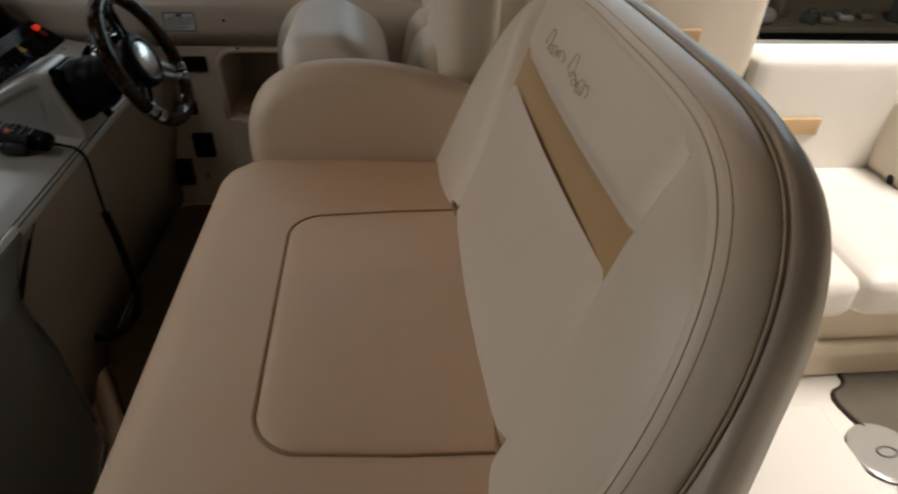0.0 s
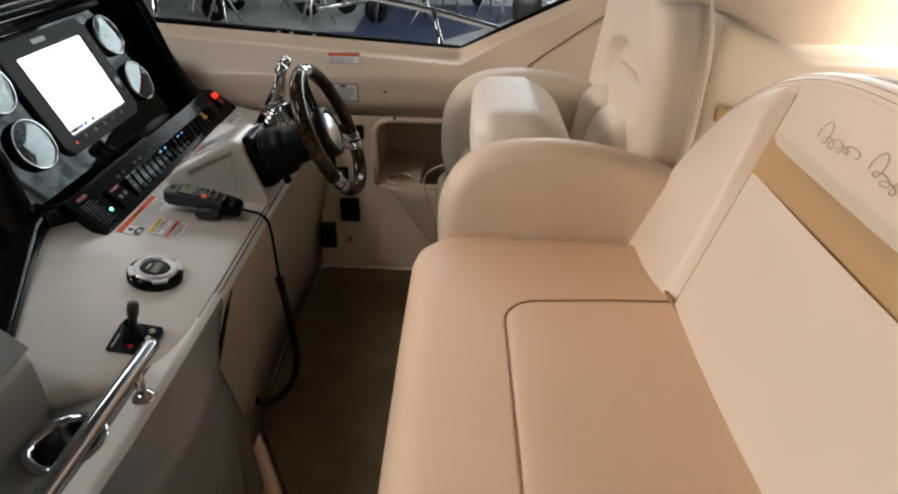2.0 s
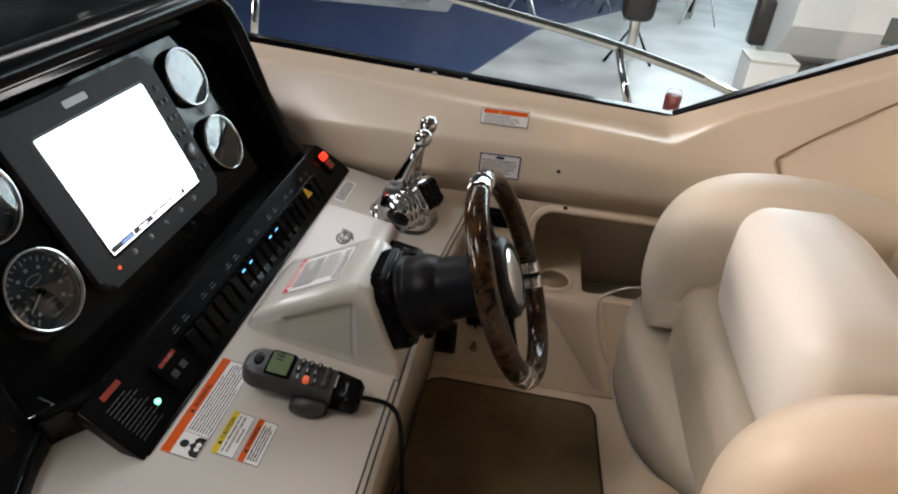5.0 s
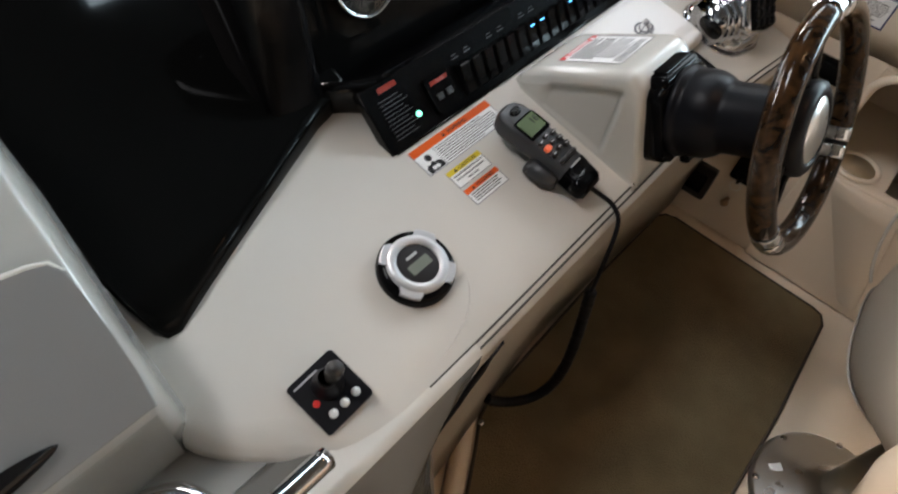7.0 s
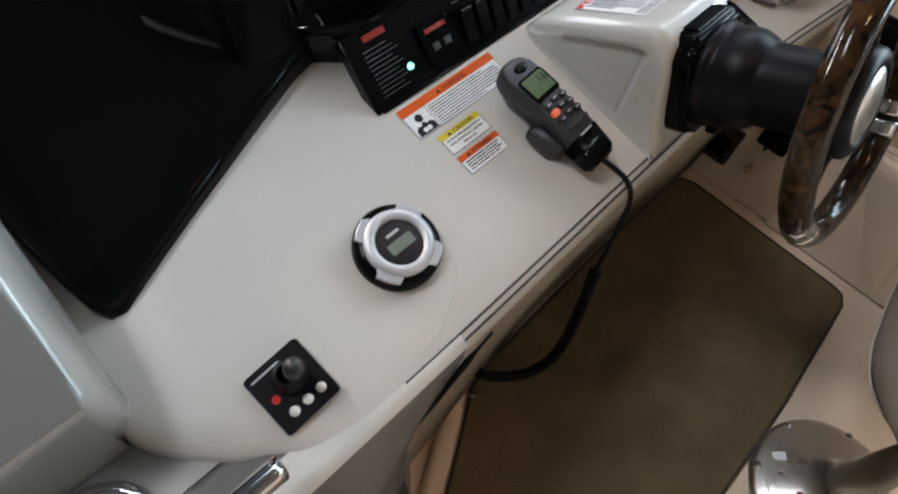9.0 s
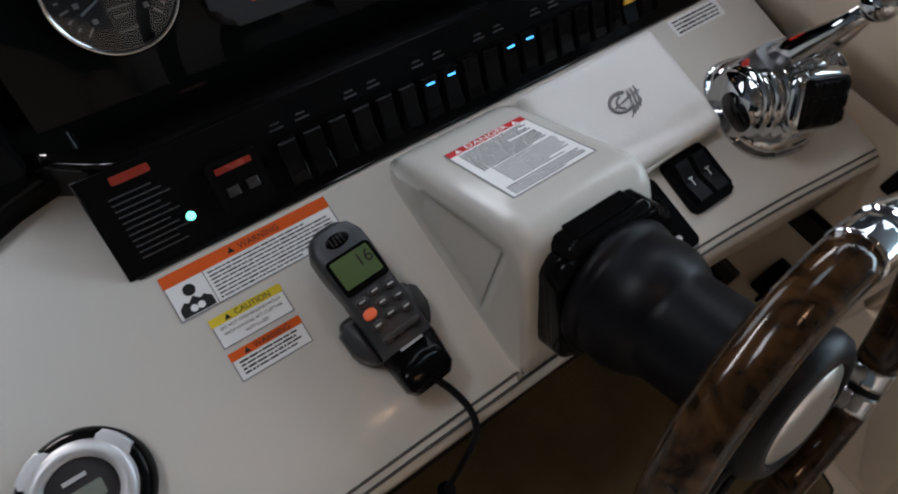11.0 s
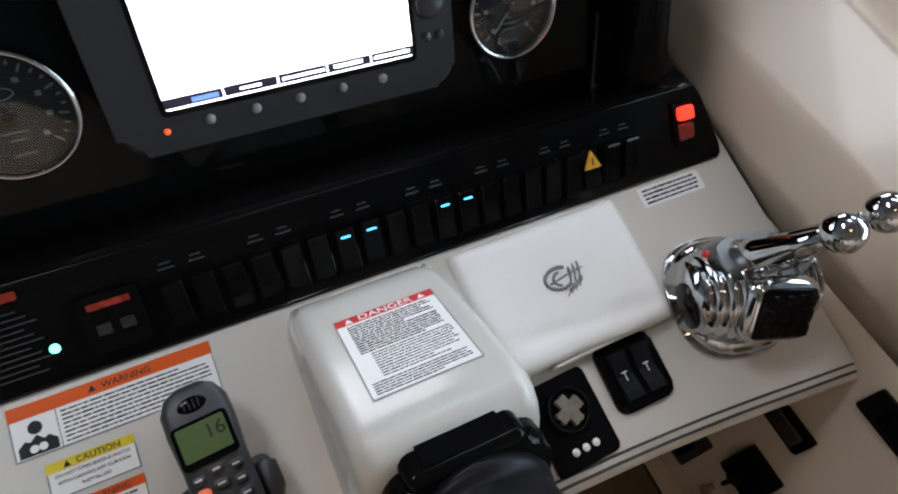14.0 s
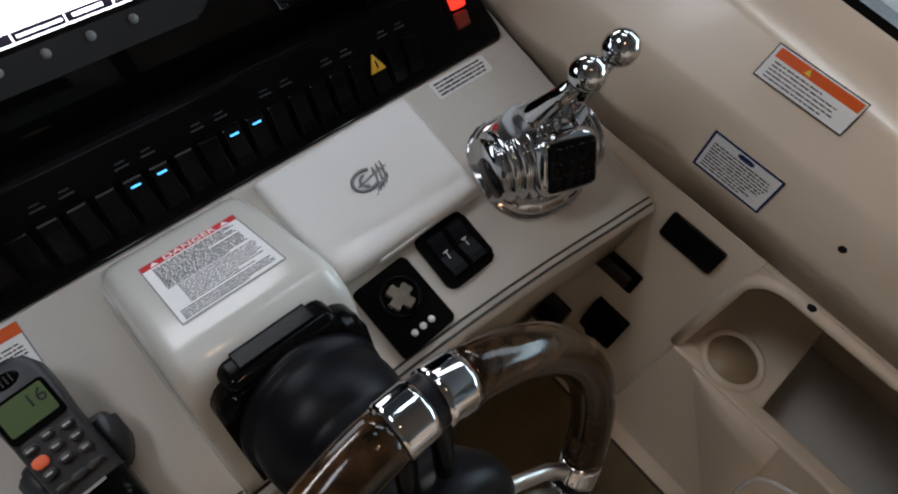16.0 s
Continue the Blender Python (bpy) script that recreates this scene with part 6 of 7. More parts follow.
def wing_edge(side):
    """The inner line of the rim from the seam's top down to the foot."""
    line = drawn_in(RIM)
    if side == "stbd":
        out = [p for p in line if p[0] > seam_s(p[1])]
    else:
        out = [p for p in line if p[0] < seam_p(p[1])][::-1]
    # begin exactly where the seam meets the rim
    seam = seam_s if side == "stbd" else seam_p
    k = line.index(out[0])
    before = line[k - 1] if side == "stbd" else line[k + 1]
    da, db = before[0] - seam(before[1]), out[0][0] - seam(out[0][1])
    t = da / (da - db)
    out.insert(0, (before[0] + (out[0][0] - before[0]) * t, before[1] + (out[0][1] - before[1]) * t))
    return out[:-1] + [(out[-1][0], 0.57)]


WING_S, WING_P = wing_edge("stbd"), wing_edge("port")


def back_patch(side, z_lo, z_hi, out=0.0, nu=26, nv=24):
    rows = []
    for j in range(nv + 1):
        v = j / nv
        row = []
        for i in range(nu + 1):
            u = i / nu
            if side in ("mid", "strip"):
                zt = z_lo + v * (z_hi - z_lo)
                za, zb = (z_lo + v * (WING_P[0][1] - z_lo), z_lo + v * (WING_S[0][1] - z_lo)) if z_hi > 1.0 else (zt, zt)
                a, b = seam_p(za), seam_s(zb)
                y = a + (b - a) * u
                z = z_lo + v * ((z_hi if z_hi < 1.0 else inner_top(y)) - z_lo)
                e = min((y - seam_p(z)), (seam_s(z) - y), z - z_lo if z_lo > 0.65 else 1, z_hi - z if z_hi < 1.0 else 1)
                e = max(e, 0.0)
                puff = 0.010 * math.sin(math.pi * min(1, max(0, u))) * (min(1, (inner_top(y) - z) / 0.05) if z_hi > 1 else 1) if side == "mid" else 0.0
                e = e if side == "mid" else 1.0
            else:
                edge_pts = WING_S if side == "stbd" else WING_P
                seam = seam_s if side == "stbd" else seam_p
                f = v * (len(edge_pts) - 1)
                k = min(int(f), len(edge_pts) - 2)
                oy = edge_pts[k][0] + (edge_pts[k + 1][0] - edge_pts[k][0]) * (f - k)
                oz = edge_pts[k][1] + (edge_pts[k + 1][1] - edge_pts[k][1]) * (f - k)
                sz = edge_pts[0][1] + (edge_pts[-1][1] - edge_pts[0][1]) * v
                y, z = seam(sz) + (oy - seam(sz)) * u, sz + (oz - sz) * u
                e = abs(oy - seam(sz)) * u
                puff = 0.019 * math.sin(math.pi * u) ** 0.8 * min(1.0, abs(oy - seam(sz)) / 0.08)
            row.append(back_at(y, z, out + puff + groove(e)))
        rows.append(row)
    return sheet(rows)


bench = thing("bench_seat", "cream and beige vinyl double bench seat with a tan stripe", "seat")
core = []
for i in range(49):
    y = YC - YH_P + 0.060 + (YH_P + YH_S - 0.120) * i / 48
    core.append([back_at(y, 0.60 + (max(back_top(y) - 0.075, 0.63) - 0.60) * j / 20, -0.018) for j in range(21)])
part("back_core", sheet(core), VINYL, bench, "padding behind the seams")
rows = []
for q in range(0, 91, 9):
    line = drawn_in(PAD_IN + (RIM - PAD_IN) * (1 - math.sin(radians(q))))
    rows.append([back_at(y, z, -ROLL * (1 - math.cos(radians(q)))) for y, z in line])
rows.append([back_at(y, z, -ROLL - 0.012) for y, z in drawn_in(PAD_IN + 0.006)])
rows.insert(0, [back_at(y, z, -0.007) for y, z in drawn_in(RIM + 0.012)])
part("back_rim", sheet(rows), VINYL, bench, "rolled border of the back")
part("back_cushion", back_patch("mid", 0.570, 0.862), VINYL, bench, "lower back cushion")
part("back_stripe", back_patch("strip", 0.850, 0.922, -0.0115, 26, 8), TAN, bench, "recessed tan vinyl stripe")
part("back_upper", back_patch("mid", 0.913, 1.20), VINYL, bench, "upper back cushion")
part("back_wing", back_patch("stbd", 0.600, 1.2, 0.0, 20, 48), VINYL, bench, "side wing of the back")
part("back_wing", back_patch("port", 0.600, 1.2, 0.0, 20, 48), VINYL, bench, "side wing of the back")
# shell behind, standing out wider than the pad towards its foot
def shell_line(d):
    out = []
    for i, (y, z) in enumerate(OUT):
        k = d - 0.055 * min(1.0, max(0.0, (0.90 - z) / 0.26)) ** 1.3
        out.append((y + inward(i)[0] * k, z + inward(i)[1] * k))
    return out


rows = [[back_at(y, z, -0.050) for y, z in drawn_in(0.022)]]
for depth, d in ((0.053, 0.013), (0.057, 0.009), (0.064, 0.008), (0.080, 0.009), (0.104, 0.018), (0.114, 0.032)):
    rows.append([back_at(y, z, -depth) for y, z in shell_line(d)])
rows.append([(0.665, y, 0.05) for y, z in drawn_in(0.03)])
part("back_shell", sheet(rows), GEL_BEIGE, bench, "beige back shell")
part("shell_welt", tube([back_at(y, z, -0.0490) for y, z in drawn_in(0.0150)], 0.0020, 6), THREAD, bench, "dark joint between pad and shell")
for seam, top in ((seam_p, WING_P[0][1]), (seam_s, WING_S[0][1])):
    part("seam", tube([back_at(seam(0.63 + (top - 0.63) * i / 20), 0.63 + (top - 0.63) * i / 20, -0.0128) for i in range(21)], 0.0014, 6), PIPING, bench, "thin sunk seam of the back")
for d, r in ((0.0380, 0.0007), (0.0290, 0.0005)):
    turn = math.asin(1 - (d - PAD_IN) / (RIM - PAD_IN))
    line = [back_at(y, z, 0.0004 - ROLL * (1 - math.cos(turn))) for y, z in drawn_in(d)][2:-2]
    part("stitching", tube(line, r, 5), STITCH, bench, "tan stitching along the rim")
# embroidered script, drawn as a plain squiggle
def script(y0, y1, zc, loops, seed):
    """A pen line of uneven loops from y0 to y1."""
    rng, pts, shape = random.Random(seed), [], []
    for k in range(loops + 1):
        shape.append((0.6 + 0.9 * rng.random(), 0.013 if k == 0 else 0.004 + 0.005 * rng.random()))
    n = 14 * loops
    for i in range(n + 1):
        t = i / n
        k = min(int(t * loops), loops - 1)
        a = 2 * math.pi * loops * t
        lean, tall = shape[k]
        pts.append(back_at(y0 + (y1 - y0) * t + 0.009 * lean * math.sin(a), zc - 0.014 + tall * (1 - math.cos(a)) + 0.004 * math.sin(5 * t + seed), 0.0115))
    return pts


part("embroidery", tube(script(0.446, 0.358, 0.974, 5, 3), 0.00055, 5), THREAD, bench, "thin embroidered squiggle")
part("embroidery", tube(script(0.322, 0.232, 0.974, 5, 8), 0.00055, 5), THREAD, bench, "thin embroidered squiggle")

# seat cushion: outer ring and inset centre with a piped seam
bm = cushion(0.080, 0.690, YC - 0.53, 0.757, 0.46, SEAT_Z + 0.004, 0.052, 0.006, n=24)
corner_r = 0.10
for v in bm.verts:       # round the front corners in plan, and dip the seat a little to the back
    for ys, s in ((0.757, 1), (YC - 0.53, -1)):
        cx, cy = 0.080 + corner_r, ys - s * corner_r
        dx, dy = v.co.x - cx, (v.co.y - cy) * s
        if dx < 0 and dy > 0:
            k = max(abs(dx), abs(dy)) / max(1e-6, math.hypot(dx, dy))
            v.co.x, v.co.y = cx + dx * k, cy + s * dy * k
    if v.co.z > 0.55:
        v.co.z -= 0.010 * max(0, (v.co.x - 0.2)) / 0.35
seat_tree = BVHTree.FromBMesh(bm)


def seat_top(x, y):
    return seat_tree.ray_cast(Vector((x, y, 1.0)), Vector((0, 0, -1)))[0].z


def seat_inset(d):
    """The outline of the inset panel, drawn in by d."""
    out, r = [(0.575, 0.516 - d), (0.44, 0.507 - d)], 0.065
    for cx, cy, a0 in ((0.252 + r, 0.494 - r, 90), (0.256 + r, -0.024 + r, 180)):
        out += [(cx + (r - d) * math.cos(radians(a0 + q)), cy + (r - d) * math.sin(radians(a0 + q))) for q in range(0, 91, 10)]
    return out + [(0.44, -0.031 + d), (0.575, -0.031 + d)]


seam = [(x, y, seat_top(x, y) + 0.0004) for x, y in seat_inset(0.0)]
rings = []
for d, h in ((0.002, -0.003), (0.004, 0.0008), (0.008, 0.0030), (0.014, 0.0046), (0.024, 0.0058), (0.040, 0.0064)):
    rings.append([Vector((x, y, seat_top(x, y) + h)) for x, y in seat_inset(d)])
mid = []
for k in range(1, 9):
    mid.append([Vector((p.x + (0.575 - p.x) * k / 8, p.y + (0.242 - p.y) * k / 8, 0.0)) for p in rings[-1]])
for row in mid:
    for p in row:
        p.z = seat_top(p.x, p.y) + 0.0064
part("seat_cushion", bm, VINYL_SEAT, bench, "beige seat cushion")
part("seat_centre", sheet(rings + mid), VINYL_SEAT, bench, "inset centre panel")
part("seat_piping", tube(seam, 0.0024, 8), PIPING, bench, "brown piped seam")
# No piping runs here: the brown tube paints the crease's shade.
part("crease_shade", tube([(0.5555, 0.745, 0.6235), (0.556, 0.53, 0.6245), (0.557, 0.25, 0.6245), (0.557, -0.02, 0.6245), (0.556, -0.27, 0.6235)], 0.0040, 8, sub=4), PIPING, bench, "dark tube drawing the shade where seat and back meet")
part("seat_base", box(0.125, 0.66, YC - 0.50, 0.755, 0.0, 0.47, 0.02, 3), GEL, bench, "moulded cream seat base", weighted=True)


def armrest_bm(y0, y1, pts, r=0.026):
    """A padded arm: its outline drawn in towards both sides, so that all edges are full and round."""
    k, cy, hw = len(pts), (y0 + y1) / 2, (y1 - y0) / 2
    area = sum(pts[i][0] * pts[(i + 1) % k][1] - pts[(i + 1) % k][0] * pts[i][1] for i in range(k))
    sgn = 1 if area > 0 else -1
    secs = []
    for q in range(-8, 9):
        t = math.sin(math.pi / 2 * q / 8)
        flat = max(0.0, (abs(t) * hw - (hw - r)) / r)
        d = r * (1 - math.sqrt(max(0.0, 1 - flat * flat))) * 0.92
        row = []
        for i in range(k):
            a, b = pts[i - 1], pts[(i + 1) % k]
            ln = math.hypot(b[0] - a[0], b[1] - a[1]) or 1
            row.append((pts[i][0] - sgn * (b[1] - a[1]) / ln * d, cy + hw * t, pts[i][1] + sgn * (b[0] - a[0]) / ln * d))
        secs.append(row)
    cx, cz = sum(p[0] for p in pts) / k, sum(p[1] for p in pts) / k
    for end in (0, -1):      # sides close towards the middle, slightly crowned
        rim, s = list(secs[end]), (-1 if end == 0 else 1)
        for f, bulge in ((0.75, 0.0022), (0.45, 0.0045), (0.15, 0.0055), (0.02, 0.0056)):
            row = [(cx + (x - cx) * f, y + s * bulge, cz + (z - cz) * f) for x, y, z in rim]
            if end == 0:
                secs.insert(0, row)
            else:
                secs.append(row)
    return loft(secs)


ARM = [(0.150, 0.46), (0.128, 0.54), (0.124, 0.62), (0.129, 0.675), (0.142, 0.715), (0.165, 0.752), (0.195, 0.778), (0.235, 0.797), (0.290, 0.808), (0.36, 0.811), (0.43, 0.805), (0.50, 0.792), (0.56, 0.772), (0.62, 0.75), (0.67, 0.70), (0.70, 0.60), (0.70, 0.46)]
def smooth_line(pts, sub_n=4):
    out, k = [], len(pts)
    for i in range(k):
        p0, p1, p2, p3 = (Vector(pts[(i + j) % k]) for j in (-1, 0, 1, 2))
        for s in range(sub_n):
            t = s / sub_n
            q = 0.5 * ((2 * p1) + (p2 - p0) * t + (2 * p0 - 5 * p1 + 4 * p2 - p3) * t * t + (3 * p1 - p0 - 3 * p2 + p3) * t ** 3)
            out.append((q.x, q.y))
    return out


ARM = ARM[:1] + smooth_line(ARM)[4:-8] + ARM[-2:]
arm = thing("armrest", "beige padded vinyl armrest between the bench and helm seat", "armrest")
part("pad", armrest_bm(0.761, 0.864, ARM, 0.050), VINYL_ARM, arm, "padded arm")
part("base", box(0.165, 0.60, 0.764, 0.856, 0.0, 0.462, 0.012, 2), GEL, arm, "cream moulded foot", weighted=True)

# ---- helm seat ----
hseat = thing("helm_seat", "cream vinyl helm bucket seat with its front bolster flipped up", "seat")
part("armrest", armrest_bm(1.305, 1.460, [(x - 0.012, z - 0.006) for x, z in ARM], 0.068), VINYL, hseat, "padded starboard armrest")
part("seat_cushion", cushion(0.172, 0.580, 0.870, 1.312, 0.440, 0.618, 0.045, 0.008), VINYL_TAUPE, hseat, "taupe seat cushion")
bm = cushion(0.200, 0.430, 0.885, 1.250, 0.600, 0.828, 0.048, 0.008, n=16)
for v in bm.verts:
    if v.co.z > 0.70 and v.co.x > 0.33:
        v.co.z -= 0.55 * (v.co.x - 0.33)
    if v.co.z < 0.72:
        v.co.x += 0.10 * (0.72 - v.co.z)
part("bolster", bm, VINYL_WHITE, hseat, "flipped up front bolster")


def bucket_ring(z, x0, x1, y0, y1, p=3.2, n=40):
    """A rounded outline at height z, its near front drawn back."""
    out = []
    for k in range(n):
        a = 2 * math.pi * k / n
        c, d = math.cos(a), math.sin(a)
        x = (x0 + x1) / 2 + (x1 - x0) / 2 * math.copysign(abs(c) ** (2 / p), c)
        y = (y0 + y1) / 2 + (y1 - y0) / 2 * math.copysign(abs(d) ** (2 / p), d)
        t = (x1 - x) / (x1 - x0)
        out.append((x + 0.20 * max(0.0, 1.38 - y) * t * (z / 0.46), y, z))
    return out


BUCKET = [(0.462, 0.088, 0.57, 0.885, 1.500), (0.42, 0.082, 0.56, 0.905, 1.48), (0.37, 0.080, 0.53, 0.96, 1.46), (0.31, 0.088, 0.46, 1.06, 1.43), (0.265, 0.110, 0.40, 1.14, 1.40), (0.225, 0.150, 0.36, 1.18, 1.37), (0.190, 0.195, 0.34, 1.20, 1.33), (0.165, 0.235, 0.32, 1.22, 1.28)]
part("bucket", loft([bucket_ring(*q) for q in BUCKET]), GEL_BEIGE, hseat, "tapered seat bucket underside")
part("band", sheet([bucket_ring(0.308, 0.0870, 0.461, 1.059, 1.431), bucket_ring(0.306, 0.0850, 0.463, 1.057, 1.433), bucket_ring(0.272, 0.1035, 0.411, 1.125, 1.407), bucket_ring(0.270, 0.1065, 0.407, 1.130, 1.404)], True), GEL_GREY, hseat, "pale band round the bucket")
HY, MOON_Y = 1.150, 1.112
bm = cushion(0.555, 0.688, 0.878, 1.425, 0.600, 1.130, 0.050, 0.006, n=64)
for v in bm.verts:
    for s, yc in ((1, 1.425 - 0.20), (-1, 0.878 + 0.20)):
        dy, dz = (v.co.y - yc) * s, v.co.z - (1.130 - 0.20)
        if dy > 0 and dz > 0:
            k = max(dy, dz) / max(1e-6, math.hypot(dy, dz))
            v.co.y, v.co.z = yc + s * dy * k, (1.130 - 0.20) + dz * k
    # the far side flares towards its foot and wraps a little forward
    if v.co.y > HY and v.co.z < 0.96:
        k = (v.co.y - HY) / 0.275
        v.co.x -= 0.10 * (0.96 - v.co.z) * k * k
        v.co.y += 0.18 * (0.96 - v.co.z) * k
    # half-moon hollow over the lower back pad
    if v.co.x < 0.62 and v.co.z > 0.80:
        u, w = (v.co.y - MOON_Y) / 0.190, max(0.0, v.co.z - 0.852) / 0.098
        d = math.hypot(u, w)
        k = max(0.0, min(1.0, (1.0 - d) / 0.14)) * max(0.0, min(1.0, (v.co.z - 0.80) / 0.03))
        v.co.x += 0.040 * k * k * (3 - 2 * k)
part("backrest", bm, VINYL, hseat, "padded wrap-round backrest")
moon = [(0.176 * math.cos(radians(a)), 0.084 * math.sin(radians(a))) for a in range(0, 181, 10)] + [(-0.176, -0.03), (0.176, -0.03)]
part("insert", prism(moon, 0.0, 0.006, 0.003), VINYL_TAUPE, hseat, "half-moon taupe insert", face_frame((0.596, MOON_Y, 0.852), (0, 1, 0), (0, 0, 1)), weighted=True)
bm = cushion(-0.034, 0.034, -0.200, 0.200, -0.130, 0.130, 0.022, 0.012, n=20)
for v in bm.verts:       # its ends sink into the side bolsters
    v.co.x += 0.030 * abs(v.co.y / 0.2) ** 3
part("back_pad", bm, VINYL, hseat, "lower back pad", pose(0.580, MOON_Y, 0.735, 0, 4, 0))
for dy, dz, turn in ((0.105, 0.0, -14), (-0.050, -0.012, 8)):
    bm = cushion(-0.050, 0.050, -0.094, 0.094, -0.118, 0.118, 0.046, 0.012)
    part("back_lobe", bm, VINYL, hseat, "raised lower back lobe", pose(0.540, MOON_Y + dy, 0.682 + dz, turn, 10, 0))
part("welt", tube([(0.668, 0.8772, 0.62), (0.668, 0.8768, 0.78), (0.668, 0.8772, 0.93)] + [(0.668, 1.078 - 0.2008 * math.cos(radians(a)), 0.930 + 0.2008 * math.sin(radians(a))) for a in range(10, 91, 10)], 0.0026, 6), VINYL, hseat, "welt along the backrest edge")
ped = thing("seat_pedestal", "brushed steel seat pedestal on a round base", "pedestal", m=pose(0.285, 1.085, 0.0))
part("base", lathe([(0.150, 0.0), (0.150, 0.006), (0.142, 0.014), (0.075, 0.040), (0.050, 0.075), (0.048, 0.08)], 48), STEEL, ped, "round steel base plate")
part("column", lathe([(0.048, 0.07), (0.048, 0.44), (0.0, 0.44)], 32), STEEL, ped)
part("tag", box(-0.012, 0.012, -0.008, 0.008, 0.0, 0.001), PAPER, ped, "small white tag", pose(-0.112, -0.010, 0.0262, 0, -22, 40), smooth=False)
for a in (100, 150, 200, 250):
    part("bolt", lathe([(0.0, 0.006), (0.006, 0.005), (0.007, 0.0)], 12), CHROME, ped, "", pose(0.140 * math.cos(radians(a)), 0.140 * math.sin(radians(a)), 0.013))
part("lever", box(-0.006, 0.006, -0.012, 0.016, -0.005, 0.005, 0.004), RED_DIM, ped, "dull orange-red release lever", pose(-0.055, -0.075, 0.06, 0, -20, 30))
strap = thing("cord_loop", "thin pale cord looped beside the seat foot", "cord")
ROPE = [(0.151, 1.455, 0.480), (0.092, 1.455, 0.461), (0.055, 1.455, 0.424), (0.064, 1.450, 0.350), (0.086, 1.435, 0.290), (0.104, 1.42, 0.262)]
part("rope", tube(ROPE, 0.0032, 8, sub=6), GEL_GREY, strap)

# ---- aft cockpit lounge along the starboard side ----
lounge = thing("aft_lounge", "white vinyl aft cockpit lounge with tan stripes", "sofa")
for x0, x1 in ((0.90, 1.76), (1.77, 2.75)):
    part("seat_cushion", cushion(x0, x1, 0.74, 1.43, 0.06, 0.21, 0.045, 0.012), VINYL_WHITE, lounge, "white seat cushion")
part("back_cushion", cushion(1.628, 2.75, 1.38, 1.56, 0.18, 0.612, 0.020, 0.003), VINYL_WHITE, lounge, "white back cushion")
part("stripe", box(1.30, 1.915, 1.366, 1.385, 0.350, 0.412, 0.004), TAN, lounge, "tan stripe")
bm = cushion(0.90, 1.625, 1.42, 1.68, 0.20, 0.945, 0.022, 0.004, n=24)
for v in bm.verts:
    if v.co.z > 0.6:
        v.co.z -= 0.11 * min(1.0, max(0.0, v.co.x - 0.91) / 0.28) * (v.co.z - 0.6) / 0.345
part("high_back", bm, VINYL, lounge, "taller cream corner cushion")
part("stripe", box(0.93, 1.42, 1.402, 1.44, 0.655, 0.700, 0.006), TAN, lounge, "tan stripe")
part("plinth", box(0.90, 2.75, 0.80, 1.6, -0.25, 0.065, 0.02, 2), GEL, lounge, "cream moulded plinth", weighted=True)
part("toe_step", box(0.90, 2.75, 0.775, 0.81, -0.13, -0.07, 0.012, 2), GEL, lounge, "cream moulded ledge", weighted=True)
pil = thing("lounge_armrest", "pale cream lounge end cushion with a small drain", "cushion")
part("pad", cushion(2.17, 2.34, 1.16, 1.50, 0.20, 0.49, 0.04, 0.01), VINYL, pil, "", pose(0, 0, 0))
part("drain", lathe([(0.0, 0.004), (0.014, 0.003), (0.018, 0.0)], 16), INK, pil, "dark round drain", pose(2.165, 1.25, 0.235, 0, -90, 0))
aft_line = [(1.905, 0.89), (1.885, 0.85), (1.90, 0.80), (1.892, 0.76), (1.81, 0.725), (1.835, 0.60), (1.90, 0.50), (1.83, 0.40), (1.75, 0.30), (2.7, 0.30), (2.7, 0.885)]
for _ in range(2):
    aft_line = [p for (a, b), (c, d) in zip(aft_line, aft_line[1:] + aft_line[:1]) for p in ((a * 0.75 + c * 0.25, b * 0.75 + d * 0.25), (a * 0.25 + c * 0.75, b * 0.25 + d * 0.75))]
act = thing("carpet", "beige aft cockpit carpet with a shaped dark edge", "carpet")
part("carpet_surface", prism(aft_line, -0.249, -0.240, 0.003), CARPET_AFT, act, smooth=False)
part("binding", tube([(x, y, -0.242) for x, y in aft_line], 0.006, 6, True), BINDING, act, "dark woven edge binding")
dh = thing("deck_hatch", "round grey hatch plate in the white floor", "hatch", m=pose(1.85, 0.50, -0.2398))
part("plate", lathe([(0.0, 0.004), (0.085, 0.004), (0.10, 0.002), (0.105, 0.0)], 36), GEL_PALE_SHADE, dh)
part("latch", tube([(0.03 * math.cos(radians(a)), 0.018 * math.sin(radians(a)), 0.006) for a in range(0, 360, 30)], 0.004, 6, True), GEL_DARK, dh, "folded ring latch")
step = thing("cockpit_step", "white moulded fibreglass step from the helm to the aft cockpit", "step")
part("tread", box(0.87, 1.60, -0.7, 0.55, -0.085, -0.06, 0.012, 3), VINYL_WHITE, step, "white tread", weighted=True)
part("riser", box(0.88, 1.58, -0.69, 0.535, -0.25, -0.084, 0.01, 2), VINYL_WHITE, step, "white riser", weighted=True)

# ---- seen past the boat ----
mat_blue = thing("floor_mat", "large dark blue mat on the shed floor", "mat")
part("sheet", prism([(-9.0, 9.6), (-1.3, 9.75), (-0.35, 13.2), (2.6, 17.6), (-2.4, 17.6), (-2.3, 13.9), (-9.0, 13.6)], SHED_Z + 0.004, SHED_Z + 0.02), BLUE_MAT, mat_blue, smooth=False)
